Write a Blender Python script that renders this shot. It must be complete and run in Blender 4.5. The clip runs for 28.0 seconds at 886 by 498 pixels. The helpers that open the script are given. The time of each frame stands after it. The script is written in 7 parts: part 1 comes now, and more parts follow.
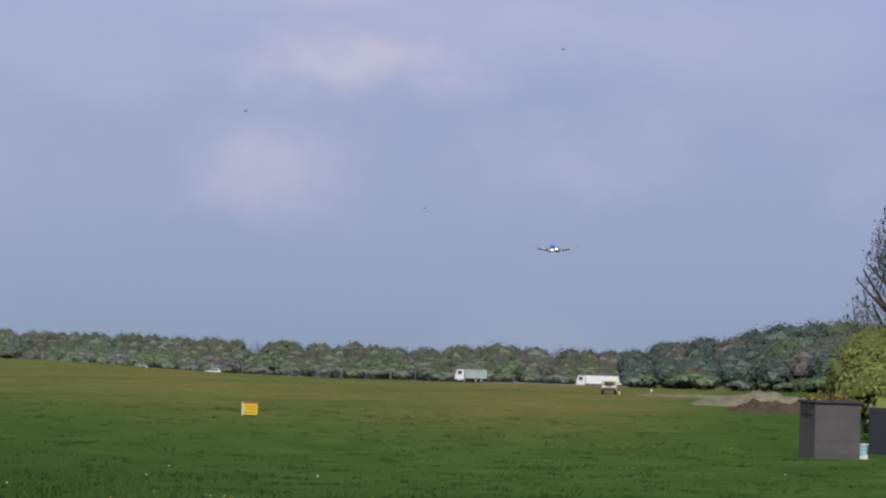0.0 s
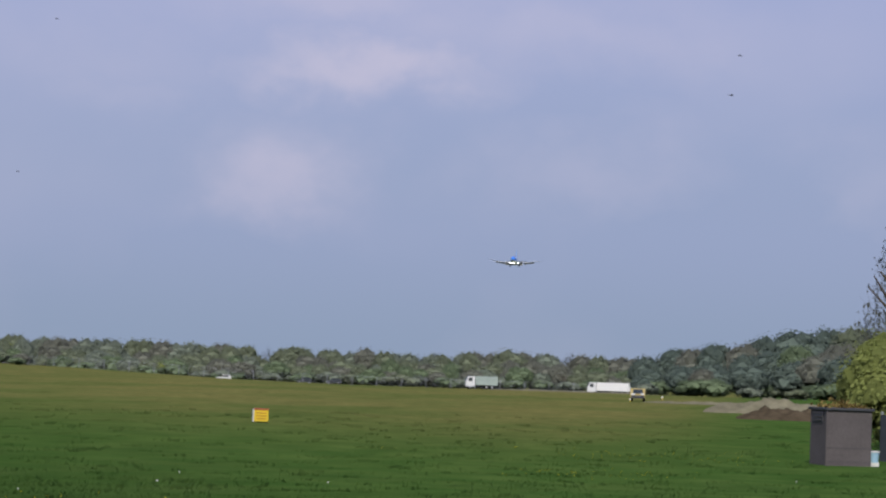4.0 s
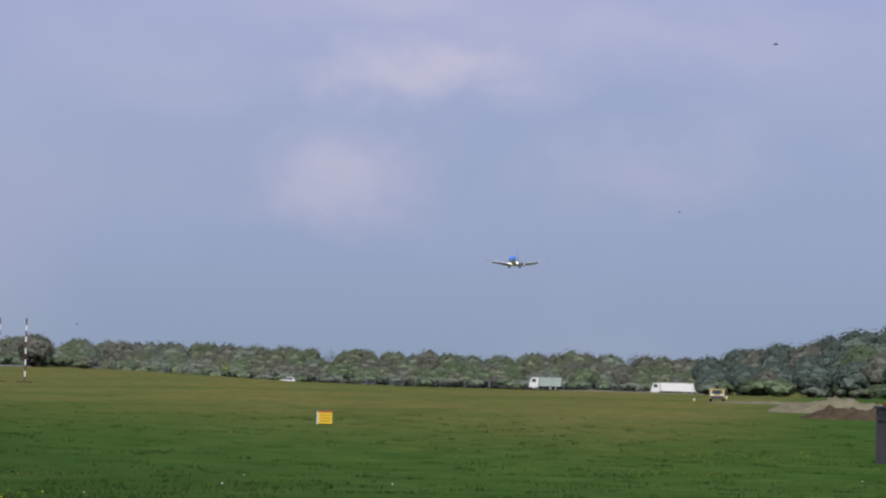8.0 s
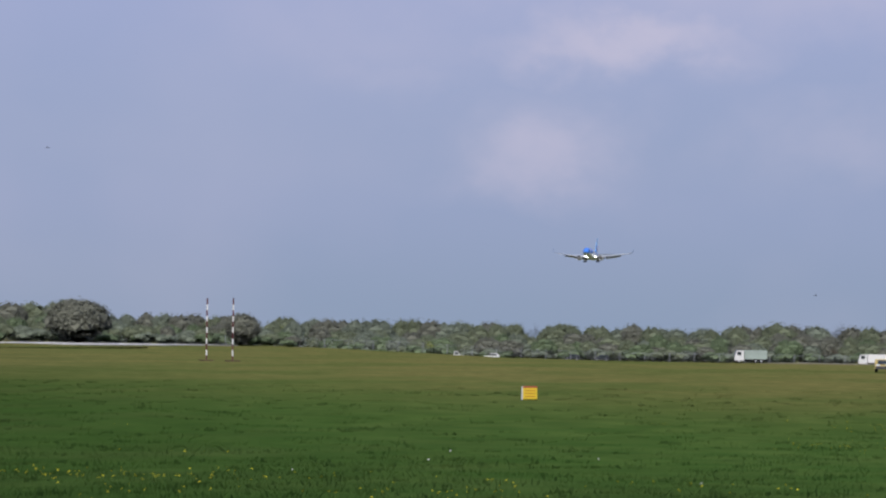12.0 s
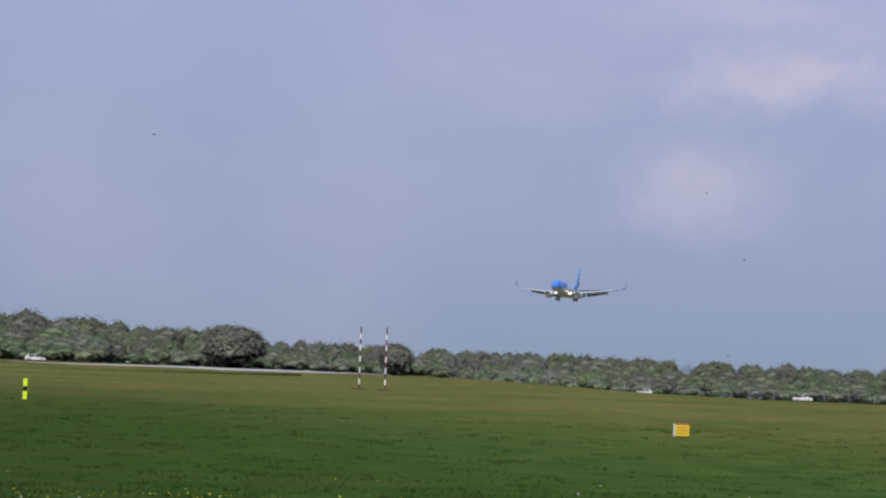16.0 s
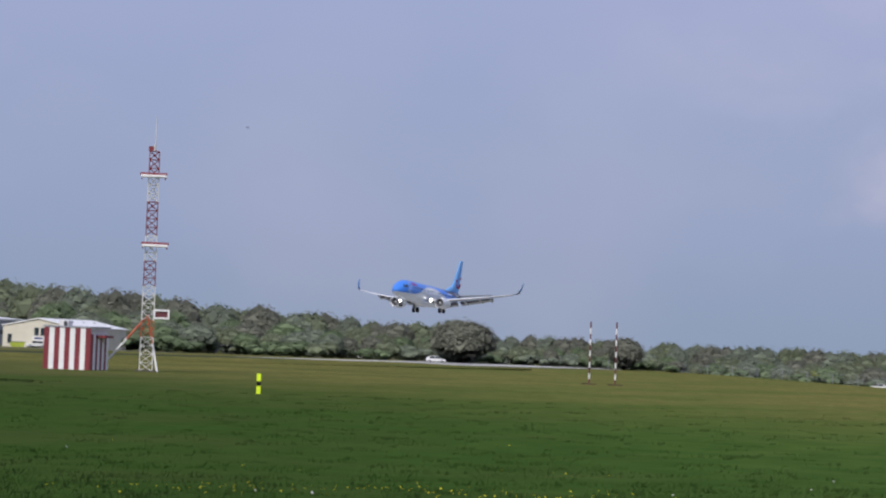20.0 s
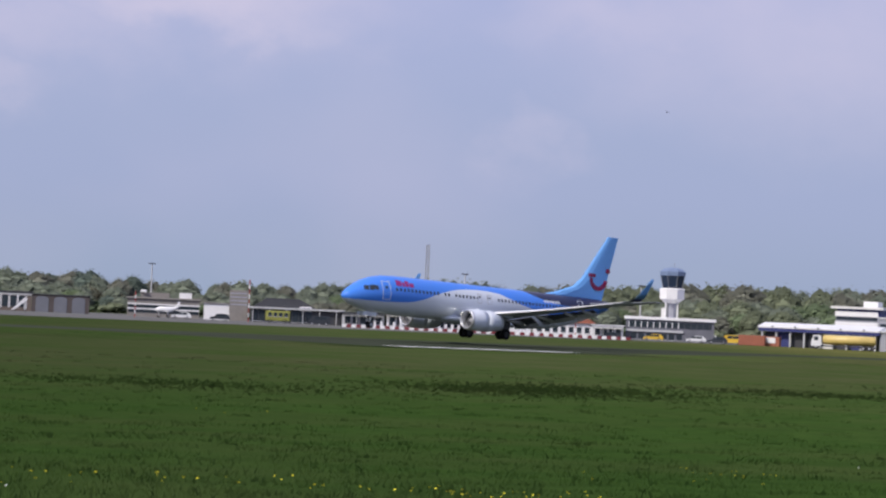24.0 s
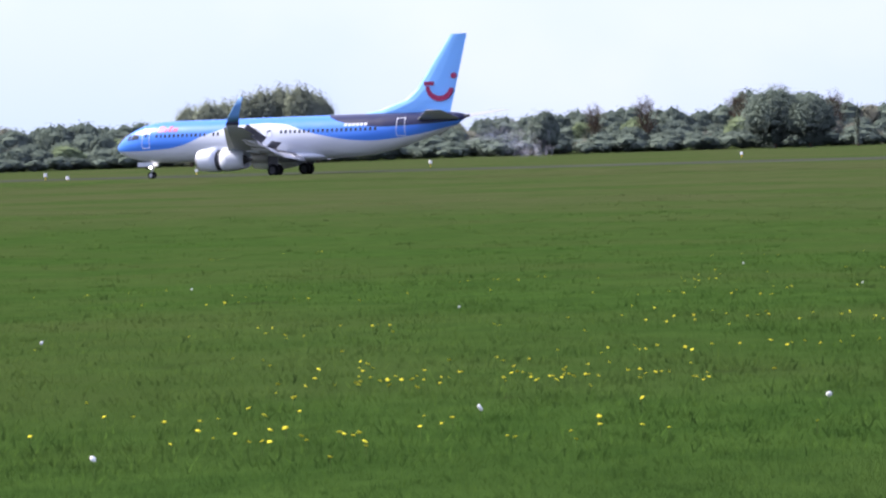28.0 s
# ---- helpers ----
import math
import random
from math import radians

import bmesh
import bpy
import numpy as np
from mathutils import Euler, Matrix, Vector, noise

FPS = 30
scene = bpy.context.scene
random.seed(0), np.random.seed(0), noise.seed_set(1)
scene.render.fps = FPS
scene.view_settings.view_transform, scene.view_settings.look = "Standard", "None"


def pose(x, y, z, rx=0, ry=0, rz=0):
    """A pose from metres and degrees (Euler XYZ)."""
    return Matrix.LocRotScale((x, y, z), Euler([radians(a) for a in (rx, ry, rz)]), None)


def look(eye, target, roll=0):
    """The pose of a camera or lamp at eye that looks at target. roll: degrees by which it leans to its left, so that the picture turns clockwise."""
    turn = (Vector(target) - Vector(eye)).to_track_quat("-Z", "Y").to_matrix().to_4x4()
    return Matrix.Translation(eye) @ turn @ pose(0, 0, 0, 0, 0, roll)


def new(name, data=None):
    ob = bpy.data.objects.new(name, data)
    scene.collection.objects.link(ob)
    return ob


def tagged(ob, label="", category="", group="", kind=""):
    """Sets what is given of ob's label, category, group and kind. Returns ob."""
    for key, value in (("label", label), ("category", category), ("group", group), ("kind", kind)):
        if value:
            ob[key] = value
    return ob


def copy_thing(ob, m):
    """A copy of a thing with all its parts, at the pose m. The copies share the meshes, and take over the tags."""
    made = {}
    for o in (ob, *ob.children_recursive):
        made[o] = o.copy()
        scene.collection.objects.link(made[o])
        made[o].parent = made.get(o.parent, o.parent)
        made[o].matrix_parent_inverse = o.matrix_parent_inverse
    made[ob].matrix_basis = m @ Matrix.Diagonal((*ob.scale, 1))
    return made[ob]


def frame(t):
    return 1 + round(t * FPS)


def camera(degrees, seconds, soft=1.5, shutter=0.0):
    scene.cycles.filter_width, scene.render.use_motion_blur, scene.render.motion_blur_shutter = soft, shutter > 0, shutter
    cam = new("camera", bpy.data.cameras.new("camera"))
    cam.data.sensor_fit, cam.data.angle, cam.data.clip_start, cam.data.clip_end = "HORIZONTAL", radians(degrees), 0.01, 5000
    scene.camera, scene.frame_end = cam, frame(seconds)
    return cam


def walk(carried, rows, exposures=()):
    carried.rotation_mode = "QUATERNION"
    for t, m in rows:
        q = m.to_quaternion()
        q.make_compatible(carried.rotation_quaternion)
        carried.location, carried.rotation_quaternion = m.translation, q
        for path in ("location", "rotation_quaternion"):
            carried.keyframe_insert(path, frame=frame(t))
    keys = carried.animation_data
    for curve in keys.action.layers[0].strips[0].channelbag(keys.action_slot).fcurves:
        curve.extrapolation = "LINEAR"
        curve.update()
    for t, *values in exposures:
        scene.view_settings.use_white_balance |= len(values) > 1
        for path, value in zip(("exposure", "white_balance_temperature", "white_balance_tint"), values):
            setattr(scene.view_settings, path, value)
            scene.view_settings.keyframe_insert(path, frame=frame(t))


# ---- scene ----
AIRCRAFT_LINE = 197.6   # metres from the camera to the runway's centre line
EYE = 2.6               # height of the eye over the runway

cam = camera(20.67, 28.0, soft=2.3, shutter=0.0)
# seconds, heading (degrees left of the runway's nearest point), tilt, lean
TURNS = [
    (0, -82.50, 2.60, 1.84),
    (0.5, -82.46, 2.70, 2.00),
    (1, -82.43, 2.81, 1.91),
    (1.5, -82.37, 2.78, 1.82),
    (2, -82.10, 2.68, 1.68),
    (2.5, -82.04, 2.68, 1.86),
    (3, -82.13, 2.70, 1.93),
    (3.5, -82.24, 2.75, 1.91),
    (5.5, -82.13, 2.70, 1.89),
    (6, -81.91, 2.61, 1.81),
    (6.5, -81.62, 2.72, 1.83),
    (7, -81.30, 2.70, 1.83),
    (7.5, -81.03, 2.78, 1.82),
    (8, -80.76, 2.74, 1.57),
    (8.5, -80.37, 2.65, 1.54),
    (9, -79.75, 2.64, 1.53),
    (9.5, -79.23, 2.64, 1.59),
    (10, -78.86, 2.56, 1.82),
    (10.5, -78.01, 2.32, 1.10),
    (11, -77.30, 2.12, 0.98),
    (11.5, -76.65, 2.09, 0.99),
    (12, -76.00, 2.06, 0.86),
    (12.5, -75.64, 2.12, 1.01),
    (14.5, -74.18, 1.92, 1.70),
    (15, -73.09, 2.36, 1.85),
    (15.5, -72.56, 2.51, 2.03),
    (16, -72.33, 2.73, 2.26),
    (16.5, -72.25, 2.80, 2.27),
    (17, -71.90, 2.85, 2.12),
    (17.5, -71.12, 2.86, 2.07),
    (18, -70.10, 2.38, 2.04),
    (18.5, -69.38, 2.35, 2.03),
    (19, -68.74, 2.37, 1.79),
    (19.5, -68.29, 2.49, 2.02),
    (20, -66.93, 2.40, 2.17),
    (20.5, -63.04, 2.96, 2.04),
    (22.5, -55.55, 1.71, 2.74),
    (22.8, -53.06, 2.38, 2.79),
    (23, -50.75, 1.88, 2.62),
    (23.3, -48.76, 1.60, 3.06),
    (23.5, -46.69, 1.74, 2.87),
    (23.8, -43.48, 1.67, 2.79),
    (24, -38.60, 1.65, 2.66),
    (24.3, -33.80, 1.47, 2.76),
    (24.5, -30.79, 1.18, 2.70),
    (24.8, -26.47, 0.81, 3.86),
    (25, -22.72, 0.56, 3.41),
    (25.3, -16.16, -0.05, 3.01),
    (25.5, -12.19, 0.15, 2.95),
    (25.8, -8.59, 0.89, 2.99),
    (26, -5.67, 0.74, 2.85),
    (26.2, -1.55, 0.08, 2.19),
    (26.5, 4.88, -0.97, 0.18),
    (26.8, 12.09, -1.39, 1.10),
    (27, 15.64, -2.77, 0.56),
    (27.3, 19.38, -2.99, 0.13),
    (27.6, 21.90, -2.22, -0.15),
    (28, 27.27, -2.50, -1.85),
]
EXPOSURES = [(0, 0.04, 6500, 10), (20.5, 0.02, 6500, 10), (22.5, 0.02, 6450, 10), (23.5, 0.10, 6500, 11), (24, 0.26, 6700, 13), (26, 0.38, 6700, 15), (26.5, 0.46, 6650, 15), (27, 0.8, 6600, 14), (27.5, 1.25, 6700, 14), (28, 1.42, 6800, 15)]
walk(cam, [(t, pose(0, 0, EYE, 90 + tilt, 0, heading) @ pose(0, 0, 0, 0, 0, lean)) for t, heading, tilt, lean in TURNS], EXPOSURES)

# ---- light ----
SUN_BEARING, SUN_HEIGHT = 95.0, 42.0   # degrees left of the runway's nearest point, degrees up


def spot(bearing, r, z=0.0):
    """The place r metres from the camera, bearing in degrees left of the runway's nearest point."""
    a = radians(bearing)
    return Vector((-r * math.sin(a), r * math.cos(a), z))


world = bpy.data.worlds.new("sky")
scene.world = world
world.use_nodes = True
wn, wl = world.node_tree.nodes, world.node_tree.links
wn.clear()
sky = wn.new("ShaderNodeTexSky")
sky.sky_type, sky.sun_disc = "NISHITA", False
sky.sun_elevation, sky.sun_rotation = radians(SUN_HEIGHT), radians(-SUN_BEARING)
sky.air_density, sky.dust_density = 1.2, 3.0
wcoord = wn.new("ShaderNodeTexCoord")
wmap = wn.new("ShaderNodeMapping")
wmap.inputs["Scale"].default_value = (1.0, 1.0, 1.45)
wl.new(wcoord.outputs["Generated"], wmap.inputs["Vector"])
big = wn.new("ShaderNodeTexNoise")
big.inputs["Scale"].default_value, big.inputs["Detail"].default_value, big.inputs["Roughness"].default_value = 7.0, 4.0, 0.42
wl.new(wmap.outputs["Vector"], big.inputs["Vector"])
def wmath(op, a, b=None, c=None):
    x = wn.new("ShaderNodeMath")
    x.operation = op
    for k, v in enumerate((a, b, c)):
        if v is None:
            continue
        if isinstance(v, (int, float)):
            x.inputs[k].default_value = v
        else:
            wl.new(v, x.inputs[k])
    return x.outputs[0]


# the clouds: bearing, degrees up, half width, half height, thickness
CLOUDS = [
    (-80.5, 7.0, 2.0, 0.5, 0.75),
    (-78.3, 4.4, 1.4, 0.8, 0.50),
    (-85.8, 4.8, 2.1, 0.8, 0.30),
    (-84.7, 7.8, 4.0, 0.8, 0.35),
    (-74.8, 6.1, 1.6, 0.4, 0.20),
    (-79.5, 8.5, 2.3, 0.5, 0.40),
    (-92.3, 4.3, 1.2, 0.9, 0.25),
    (-74.6, 7.0, 2.7, 0.8, 0.20),
    (-46.5, 6.7, 4.4, 1.5, 0.35),
    (-40.5, 4.4, 0.8, 0.6, 0.30),
    (-32.7, 7.1, 2.7, 0.6, 0.70),
    (-42.6, 7.1, 2.9, 0.7, 0.35),
    (-21.3, 5.0, 2.5, 0.6, 0.75),
    (-26.4, 5.2, 1.7, 0.5, 0.65),
    (-13.1, 5.4, 0.9, 0.4, 0.55),
    (-25.3, 6.4, 6.0, 0.6, 0.45),
    (-3.3, 3.9, 1.1, 0.6, 0.40),
    (-13.3, 5.4, 1.1, 0.6, 0.70),
    (-10.5, 6.0, 0.8, 0.6, 0.65),
    (1.6, 5.6, 0.8, 0.4, 0.50),
    (3.3, 3.9, 2.1, 0.7, 0.30),
    (-7.0, 4.7, 4.0, 0.7, 0.25),
]
wsep = wn.new("ShaderNodeSeparateXYZ")
wl.new(wcoord.outputs["Generated"], wsep.inputs[0])
billow = wn.new("ShaderNodeTexNoise")
billow.inputs["Scale"].default_value, billow.inputs["Detail"].default_value, billow.inputs["Roughness"].default_value = 26.0, 6.0, 0.55
wl.new(wmap.outputs["Vector"], billow.inputs["Vector"])
wcol = wn.new("ShaderNodeSeparateColor")
wl.new(billow.outputs["Color"], wcol.inputs[0])
side = wmath("MULTIPLY", wmath("ARCTAN2", wmath("MULTIPLY", wsep.outputs["X"], -1.0), wsep.outputs["Y"]), 57.29578)
up = wmath("MULTIPLY", wmath("ARCSINE", wsep.outputs["Z"]), 57.29578)
side = wmath("MULTIPLY_ADD", wmath("SUBTRACT", wcol.outputs[0], 0.5), 4.2, side)
bent = wmath("MULTIPLY_ADD", wmath("SUBTRACT", wcol.outputs[1], 0.5), 2.6, up)
total = None
for cb, ce, cw, ch, thick in CLOUDS:
    du, dv = wmath("MULTIPLY_ADD", side, 1 / cw, -cb / cw), wmath("MULTIPLY_ADD", bent, 1 / ch, -ce / ch)
    q = wmath("MULTIPLY_ADD", dv, dv, wmath("MULTIPLY", du, du))
    m = wmath("MULTIPLY", wmath("EXPONENT", wmath("MULTIPLY", q, -0.55)), thick)
    total = m if total is None else wmath("MAXIMUM", total, m)
drift = wmath("MULTIPLY", wmath("SUBTRACT", big.outputs["Fac"], 0.48), 1.3)
total = wmath("MULTIPLY", total, wmath("MULTIPLY_ADD", wcol.outputs[2], 0.8, 0.6))
cover = wmath("MAXIMUM", wmath("ADD", total, wmath("MULTIPLY", drift, 0.6)), 0.0)
# clear air by its height over the horizon
air = wn.new("ShaderNodeValToRGB")
air.color_ramp.interpolation = "EASE"
for k, (pos, col) in enumerate(((0.0, (0.300, 0.380, 0.540, 1)), (0.35, (0.325, 0.393, 0.605, 1)), (1.0, (0.380, 0.428, 0.685, 1)))):
    e = air.color_ramp.elements[0] if k == 0 else air.color_ramp.elements.new(pos) if k == 1 else air.color_ramp.elements[len(air.color_ramp.elements) - 1]
    e.position, e.color = pos, col
wl.new(wmath("DIVIDE", up, 10.0), air.inputs["Fac"])
cloud = wn.new("ShaderNodeMix")
cloud.data_type = "RGBA"
cloud.clamp_factor = True
wl.new(cover, cloud.inputs["Factor"])
wl.new(air.outputs["Color"], cloud.inputs["A"])
cloud.inputs["B"].default_value = (0.60, 0.565, 0.73, 1)
scaled = wn.new("ShaderNodeMix")
scaled.data_type, scaled.blend_type = "RGBA", "MULTIPLY"
scaled.inputs["Factor"].default_value = 1.0
wl.new(sky.outputs["Color"], scaled.inputs["A"])
scaled.inputs["B"].default_value = (0.05, 0.05, 0.05, 1)
veil = wn.new("ShaderNodeMix")
veil.data_type = "RGBA"
veil.inputs["Factor"].default_value = 0.86
wl.new(scaled.outputs["Result"], veil.inputs["A"])
wl.new(cloud.outputs["Result"], veil.inputs["B"])
back = wn.new("ShaderNodeBackground")
back.inputs["Strength"].default_value = 1.0
wl.new(veil.outputs["Result"], back.inputs["Color"])
wout = wn.new("ShaderNodeOutputWorld")
wl.new(back.outputs["Background"], wout.inputs["Surface"])

sun = new("sun", bpy.data.lights.new("sun", "SUN"))
sun.data.energy, sun.data.angle, sun.data.color = 3.0, radians(6), (1.0, 0.95, 0.88)
sun.matrix_basis = look(spot(SUN_BEARING, 100, 100 * math.tan(radians(SUN_HEIGHT))), (0, 0, 0))

# ---- materials ----


def surface(name, color, rough=0.6, metal=0.0, vary=0.2, grain=6.0, coarse=0.5, bump=0.0, spread=0.0, glow=0.0, coat=0.0, thin=0.0, leaf=False):
    """A node material with variation at two scales, in metres of the object's own space; spread varies piece by piece."""
    m = bpy.data.materials.new(name)
    m.use_nodes = True
    n, l = m.node_tree.nodes, m.node_tree.links
    p = n["Principled BSDF"]
    p.inputs["Metallic"].default_value = metal
    if rough >= 0.7:
        p.inputs["Specular IOR Level"].default_value = 0.0
    p.inputs["Coat Weight"].default_value = coat
    tc = n.new("ShaderNodeTexCoord")
    fine, wide = n.new("ShaderNodeTexNoise"), n.new("ShaderNodeTexNoise")
    fine.inputs["Scale"].default_value, fine.inputs["Detail"].default_value = grain, 4.0
    wide.inputs["Scale"].default_value, wide.inputs["Detail"].default_value = coarse, 3.0
    for t in (fine, wide):
        l.new(tc.outputs["Object"], t.inputs["Vector"])
    add = n.new("ShaderNodeMath")
    l.new(fine.outputs["Fac"], add.inputs[0])
    l.new(wide.outputs["Fac"], add.inputs[1])
    span = n.new("ShaderNodeMapRange")
    span.inputs["From Min"].default_value, span.inputs["From Max"].default_value = 0.6, 1.4
    span.inputs["To Min"].default_value, span.inputs["To Max"].default_value = 1 - vary, 1 + vary
    l.new(add.outputs[0], span.inputs["Value"])
    value = span.outputs["Result"]
    if spread:
        info = n.new("ShaderNodeNewGeometry")
        r2 = n.new("ShaderNodeMapRange")
        r2.inputs["To Min"].default_value, r2.inputs["To Max"].default_value = 1 - spread, 1 + spread
        l.new(info.outputs["Random Per Island"], r2.inputs["Value"])
        mul = n.new("ShaderNodeMath")
        mul.operation = "MULTIPLY"
        l.new(value, mul.inputs[0])
        l.new(r2.outputs["Result"], mul.inputs[1])
        value = mul.outputs[0]
    tint = n.new("ShaderNodeMix")
    tint.data_type, tint.blend_type = "RGBA", "MULTIPLY"
    tint.inputs["Factor"].default_value = 1.0
    tint.inputs["A"].default_value = (*color, 1)
    grey = n.new("ShaderNodeCombineColor")
    for i in range(3):
        l.new(value, grey.inputs[i])
    l.new(grey.outputs[0], tint.inputs["B"])
    l.new(tint.outputs["Result"], p.inputs["Base Color"])
    rr = n.new("ShaderNodeMapRange")
    rr.inputs["To Min"].default_value, rr.inputs["To Max"].default_value = max(0.03, rough - 0.1), min(1, rough + 0.1)
    l.new(wide.outputs["Fac"], rr.inputs["Value"])
    l.new(rr.outputs["Result"], p.inputs["Roughness"])
    if bump:
        b = n.new("ShaderNodeBump")
        b.inputs["Strength"].default_value, b.inputs["Distance"].default_value = 0.6, bump
        l.new(fine.outputs["Fac"], b.inputs["Height"])
        l.new(b.outputs["Normal"], p.inputs["Normal"])
    if glow:
        p.inputs["Emission Color"].default_value, p.inputs["Emission Strength"].default_value = (*color, 1), glow
    if thin:
        tr, mx = n.new("ShaderNodeBsdfTranslucent"), n.new("ShaderNodeMixShader")
        l.new(tint.outputs["Result"], tr.inputs["Color"])
        if leaf:
            # a leaf mass is lit as a whole, on the faces turned to the light and through those turned away
            at, turned, mx = n.new("ShaderNodeAttribute"), n.new("ShaderNodeVectorMath"), n.new("ShaderNodeAddShader")
            at.attribute_name = "swell"
            turned.operation = "SCALE"
            turned.inputs["Scale"].default_value = -1.0
            l.new(at.outputs["Vector"], turned.inputs[0])
            l.new(at.outputs["Vector"], p.inputs["Normal"])
            l.new(turned.outputs[0], tr.inputs["Normal"])
            l.new(p.outputs["BSDF"], mx.inputs[0])
            l.new(tr.outputs["BSDF"], mx.inputs[1])
        else:
            mx.inputs["Fac"].default_value = thin
            l.new(p.outputs["BSDF"], mx.inputs[1])
            l.new(tr.outputs["BSDF"], mx.inputs[2])
        l.new(mx.outputs["Shader"], n["Material Output"].inputs["Surface"])
    return m


WHITE = surface("white paint", (0.78, 0.78, 0.78), 0.45, vary=0.06)
# lighter white that holds the sunlight on the hall's front
SUNWHITE = surface("white sheet lightened for sun", (0.90, 0.90, 0.90), 0.5, vary=0.03)
OFFWHITE = surface("weathered white sheet", (0.66, 0.66, 0.64), 0.6, vary=0.12)
CREAM = surface("cream render", (0.62, 0.59, 0.50), 0.7, vary=0.1)
GREY = surface("grey sheet", (0.30, 0.31, 0.35), 0.55, vary=0.1)
LIGHTGREY = surface("pale grey metal", (0.48, 0.49, 0.50), 0.5, vary=0.1)
DARK = surface("dark grey", (0.045, 0.047, 0.055), 0.6, vary=0.2)
BLACK = surface("black rubber", (0.018, 0.018, 0.019), 0.75, vary=0.2)
CONCRETE = surface("weathered concrete", (0.115, 0.102, 0.102), 0.9, vary=0.2, grain=14, coarse=1.2, bump=0.01)
STONEGREY = surface("pale grey-brown wall panels", (0.25, 0.235, 0.22), 0.8, vary=0.15, grain=4)
BRICK = surface("brown brick", (0.18, 0.148, 0.13), 0.9, vary=0.25, grain=8)
GLASS = surface("dark window glass", (0.03, 0.04, 0.05), 0.08, vary=0.1)
NAVYGLASS = surface("blue cab glass", (0.02, 0.035, 0.065), 0.15, vary=0.1)
DOORGREY = surface("grey-blue hangar door", (0.15, 0.16, 0.185), 0.6, vary=0.12)
RED = surface("red paint", (0.33, 0.035, 0.03), 0.55, vary=0.15)
DEEPRED = surface("dark red paint", (0.19, 0.026, 0.034), 0.6, vary=0.15)
MAROON = surface("dark maroon paint", (0.12, 0.03, 0.035), 0.6, vary=0.15)
ORANGE = surface("orange paint", (0.40, 0.095, 0.04), 0.55, vary=0.15)
RUST = surface("faded brick-red container paint", (0.30, 0.10, 0.06), 0.65, vary=0.2)
YELLOW = surface("yellow paint", (0.76, 0.54, 0.03), 0.5, vary=0.1)
# a weak emission is added to brighten these posts, which are no lamps
LIME = surface("yellow-green plastic with added glow", (0.62, 0.80, 0.02), 0.5, vary=0.06, glow=0.12)
MINT = surface("mint green cladding", (0.22, 0.44, 0.37), 0.5, vary=0.08)
TEAL = surface("dark teal glass wall", (0.05, 0.12, 0.13), 0.3, vary=0.2)
BLUEPAINT = surface("dark blue paint", (0.03, 0.04, 0.16), 0.5, vary=0.15)
PALEBLUE = surface("pale blue plastic", (0.36, 0.58, 0.72), 0.5, vary=0.08)
TILEROOF = surface("red roof tiles", (0.24, 0.095, 0.065), 0.8, vary=0.25, grain=5)
STEEL = surface("galvanised steel", (0.42, 0.43, 0.45), 0.4, metal=0.6, vary=0.15)
BARK = surface("grey-brown bark", (0.10, 0.078, 0.058), 0.95, vary=0.35, grain=12, coarse=1.5, bump=0.02)
ASPHALT = surface("worn asphalt", (0.048, 0.057, 0.040), 0.95, vary=0.25, grain=2.0, coarse=0.06, bump=0.004)
PALEROAD = surface("pale concrete road", (0.42, 0.41, 0.38), 0.85, vary=0.15, grain=1.0, coarse=0.05)
APRON = surface("grey concrete apron", (0.15, 0.15, 0.145), 0.9, vary=0.15, grain=1.0, coarse=0.05)
MARKING = surface("worn white road marking", (0.62, 0.62, 0.60), 0.7, vary=0.2, grain=1.5, coarse=0.2)
SAND = surface("dry sandy earth", (0.19, 0.175, 0.115), 0.95, vary=0.3, grain=1.5, coarse=0.4, bump=0.1)
SOIL = surface("brown turned soil", (0.085, 0.066, 0.042), 0.95, vary=0.35, grain=2, coarse=0.5, bump=0.15)
# spring leaf colours, paled and greyed so that they carry the far woods' haze
LEAF = surface("spring green leaves", (0.083, 0.110, 0.065), 0.75, vary=0.18, coarse=0.12, grain=0.6, spread=0.07, thin=0.3, leaf=True)
LEAFBRIGHT = surface("fresh yellow-green leaves", (0.120, 0.140, 0.045), 0.75, vary=0.18, coarse=0.12, grain=0.6, spread=0.07, thin=0.3, leaf=True)
LEAFOLIVE = surface("olive budding leaves", (0.095, 0.111, 0.074), 0.8, vary=0.18, coarse=0.12, grain=0.6, spread=0.07, thin=0.3, leaf=True)
LEAFBROWN = surface("brown budding twigs", (0.094, 0.099, 0.081), 0.85, vary=0.18, coarse=0.12, grain=0.6, spread=0.07, thin=0.3, leaf=True)
LEAFDARK = surface("dark blue-green leaves", (0.066, 0.086, 0.073), 0.8, vary=0.18, coarse=0.2, grain=0.6, spread=0.07, thin=0.3, leaf=True)
LEAFGREY = surface("grey-green leaves greyed for haze", (0.101, 0.119, 0.093), 0.8, vary=0.18, coarse=0.12, grain=0.6, spread=0.07, thin=0.3, leaf=True)
FLOWER = surface("dandelion yellow", (0.64, 0.57, 0.05), 0.8, spread=0.3)
STALK = surface("dandelion stalk", (0.10, 0.16, 0.045), 0.8, spread=0.2)
CLOCK = surface("dandelion clock white", (0.72, 0.73, 0.70), 0.9, spread=0.1)
LAMPGLOW = surface("lit landing lamp", (1.0, 0.97, 0.92), 0.3, glow=30.0)


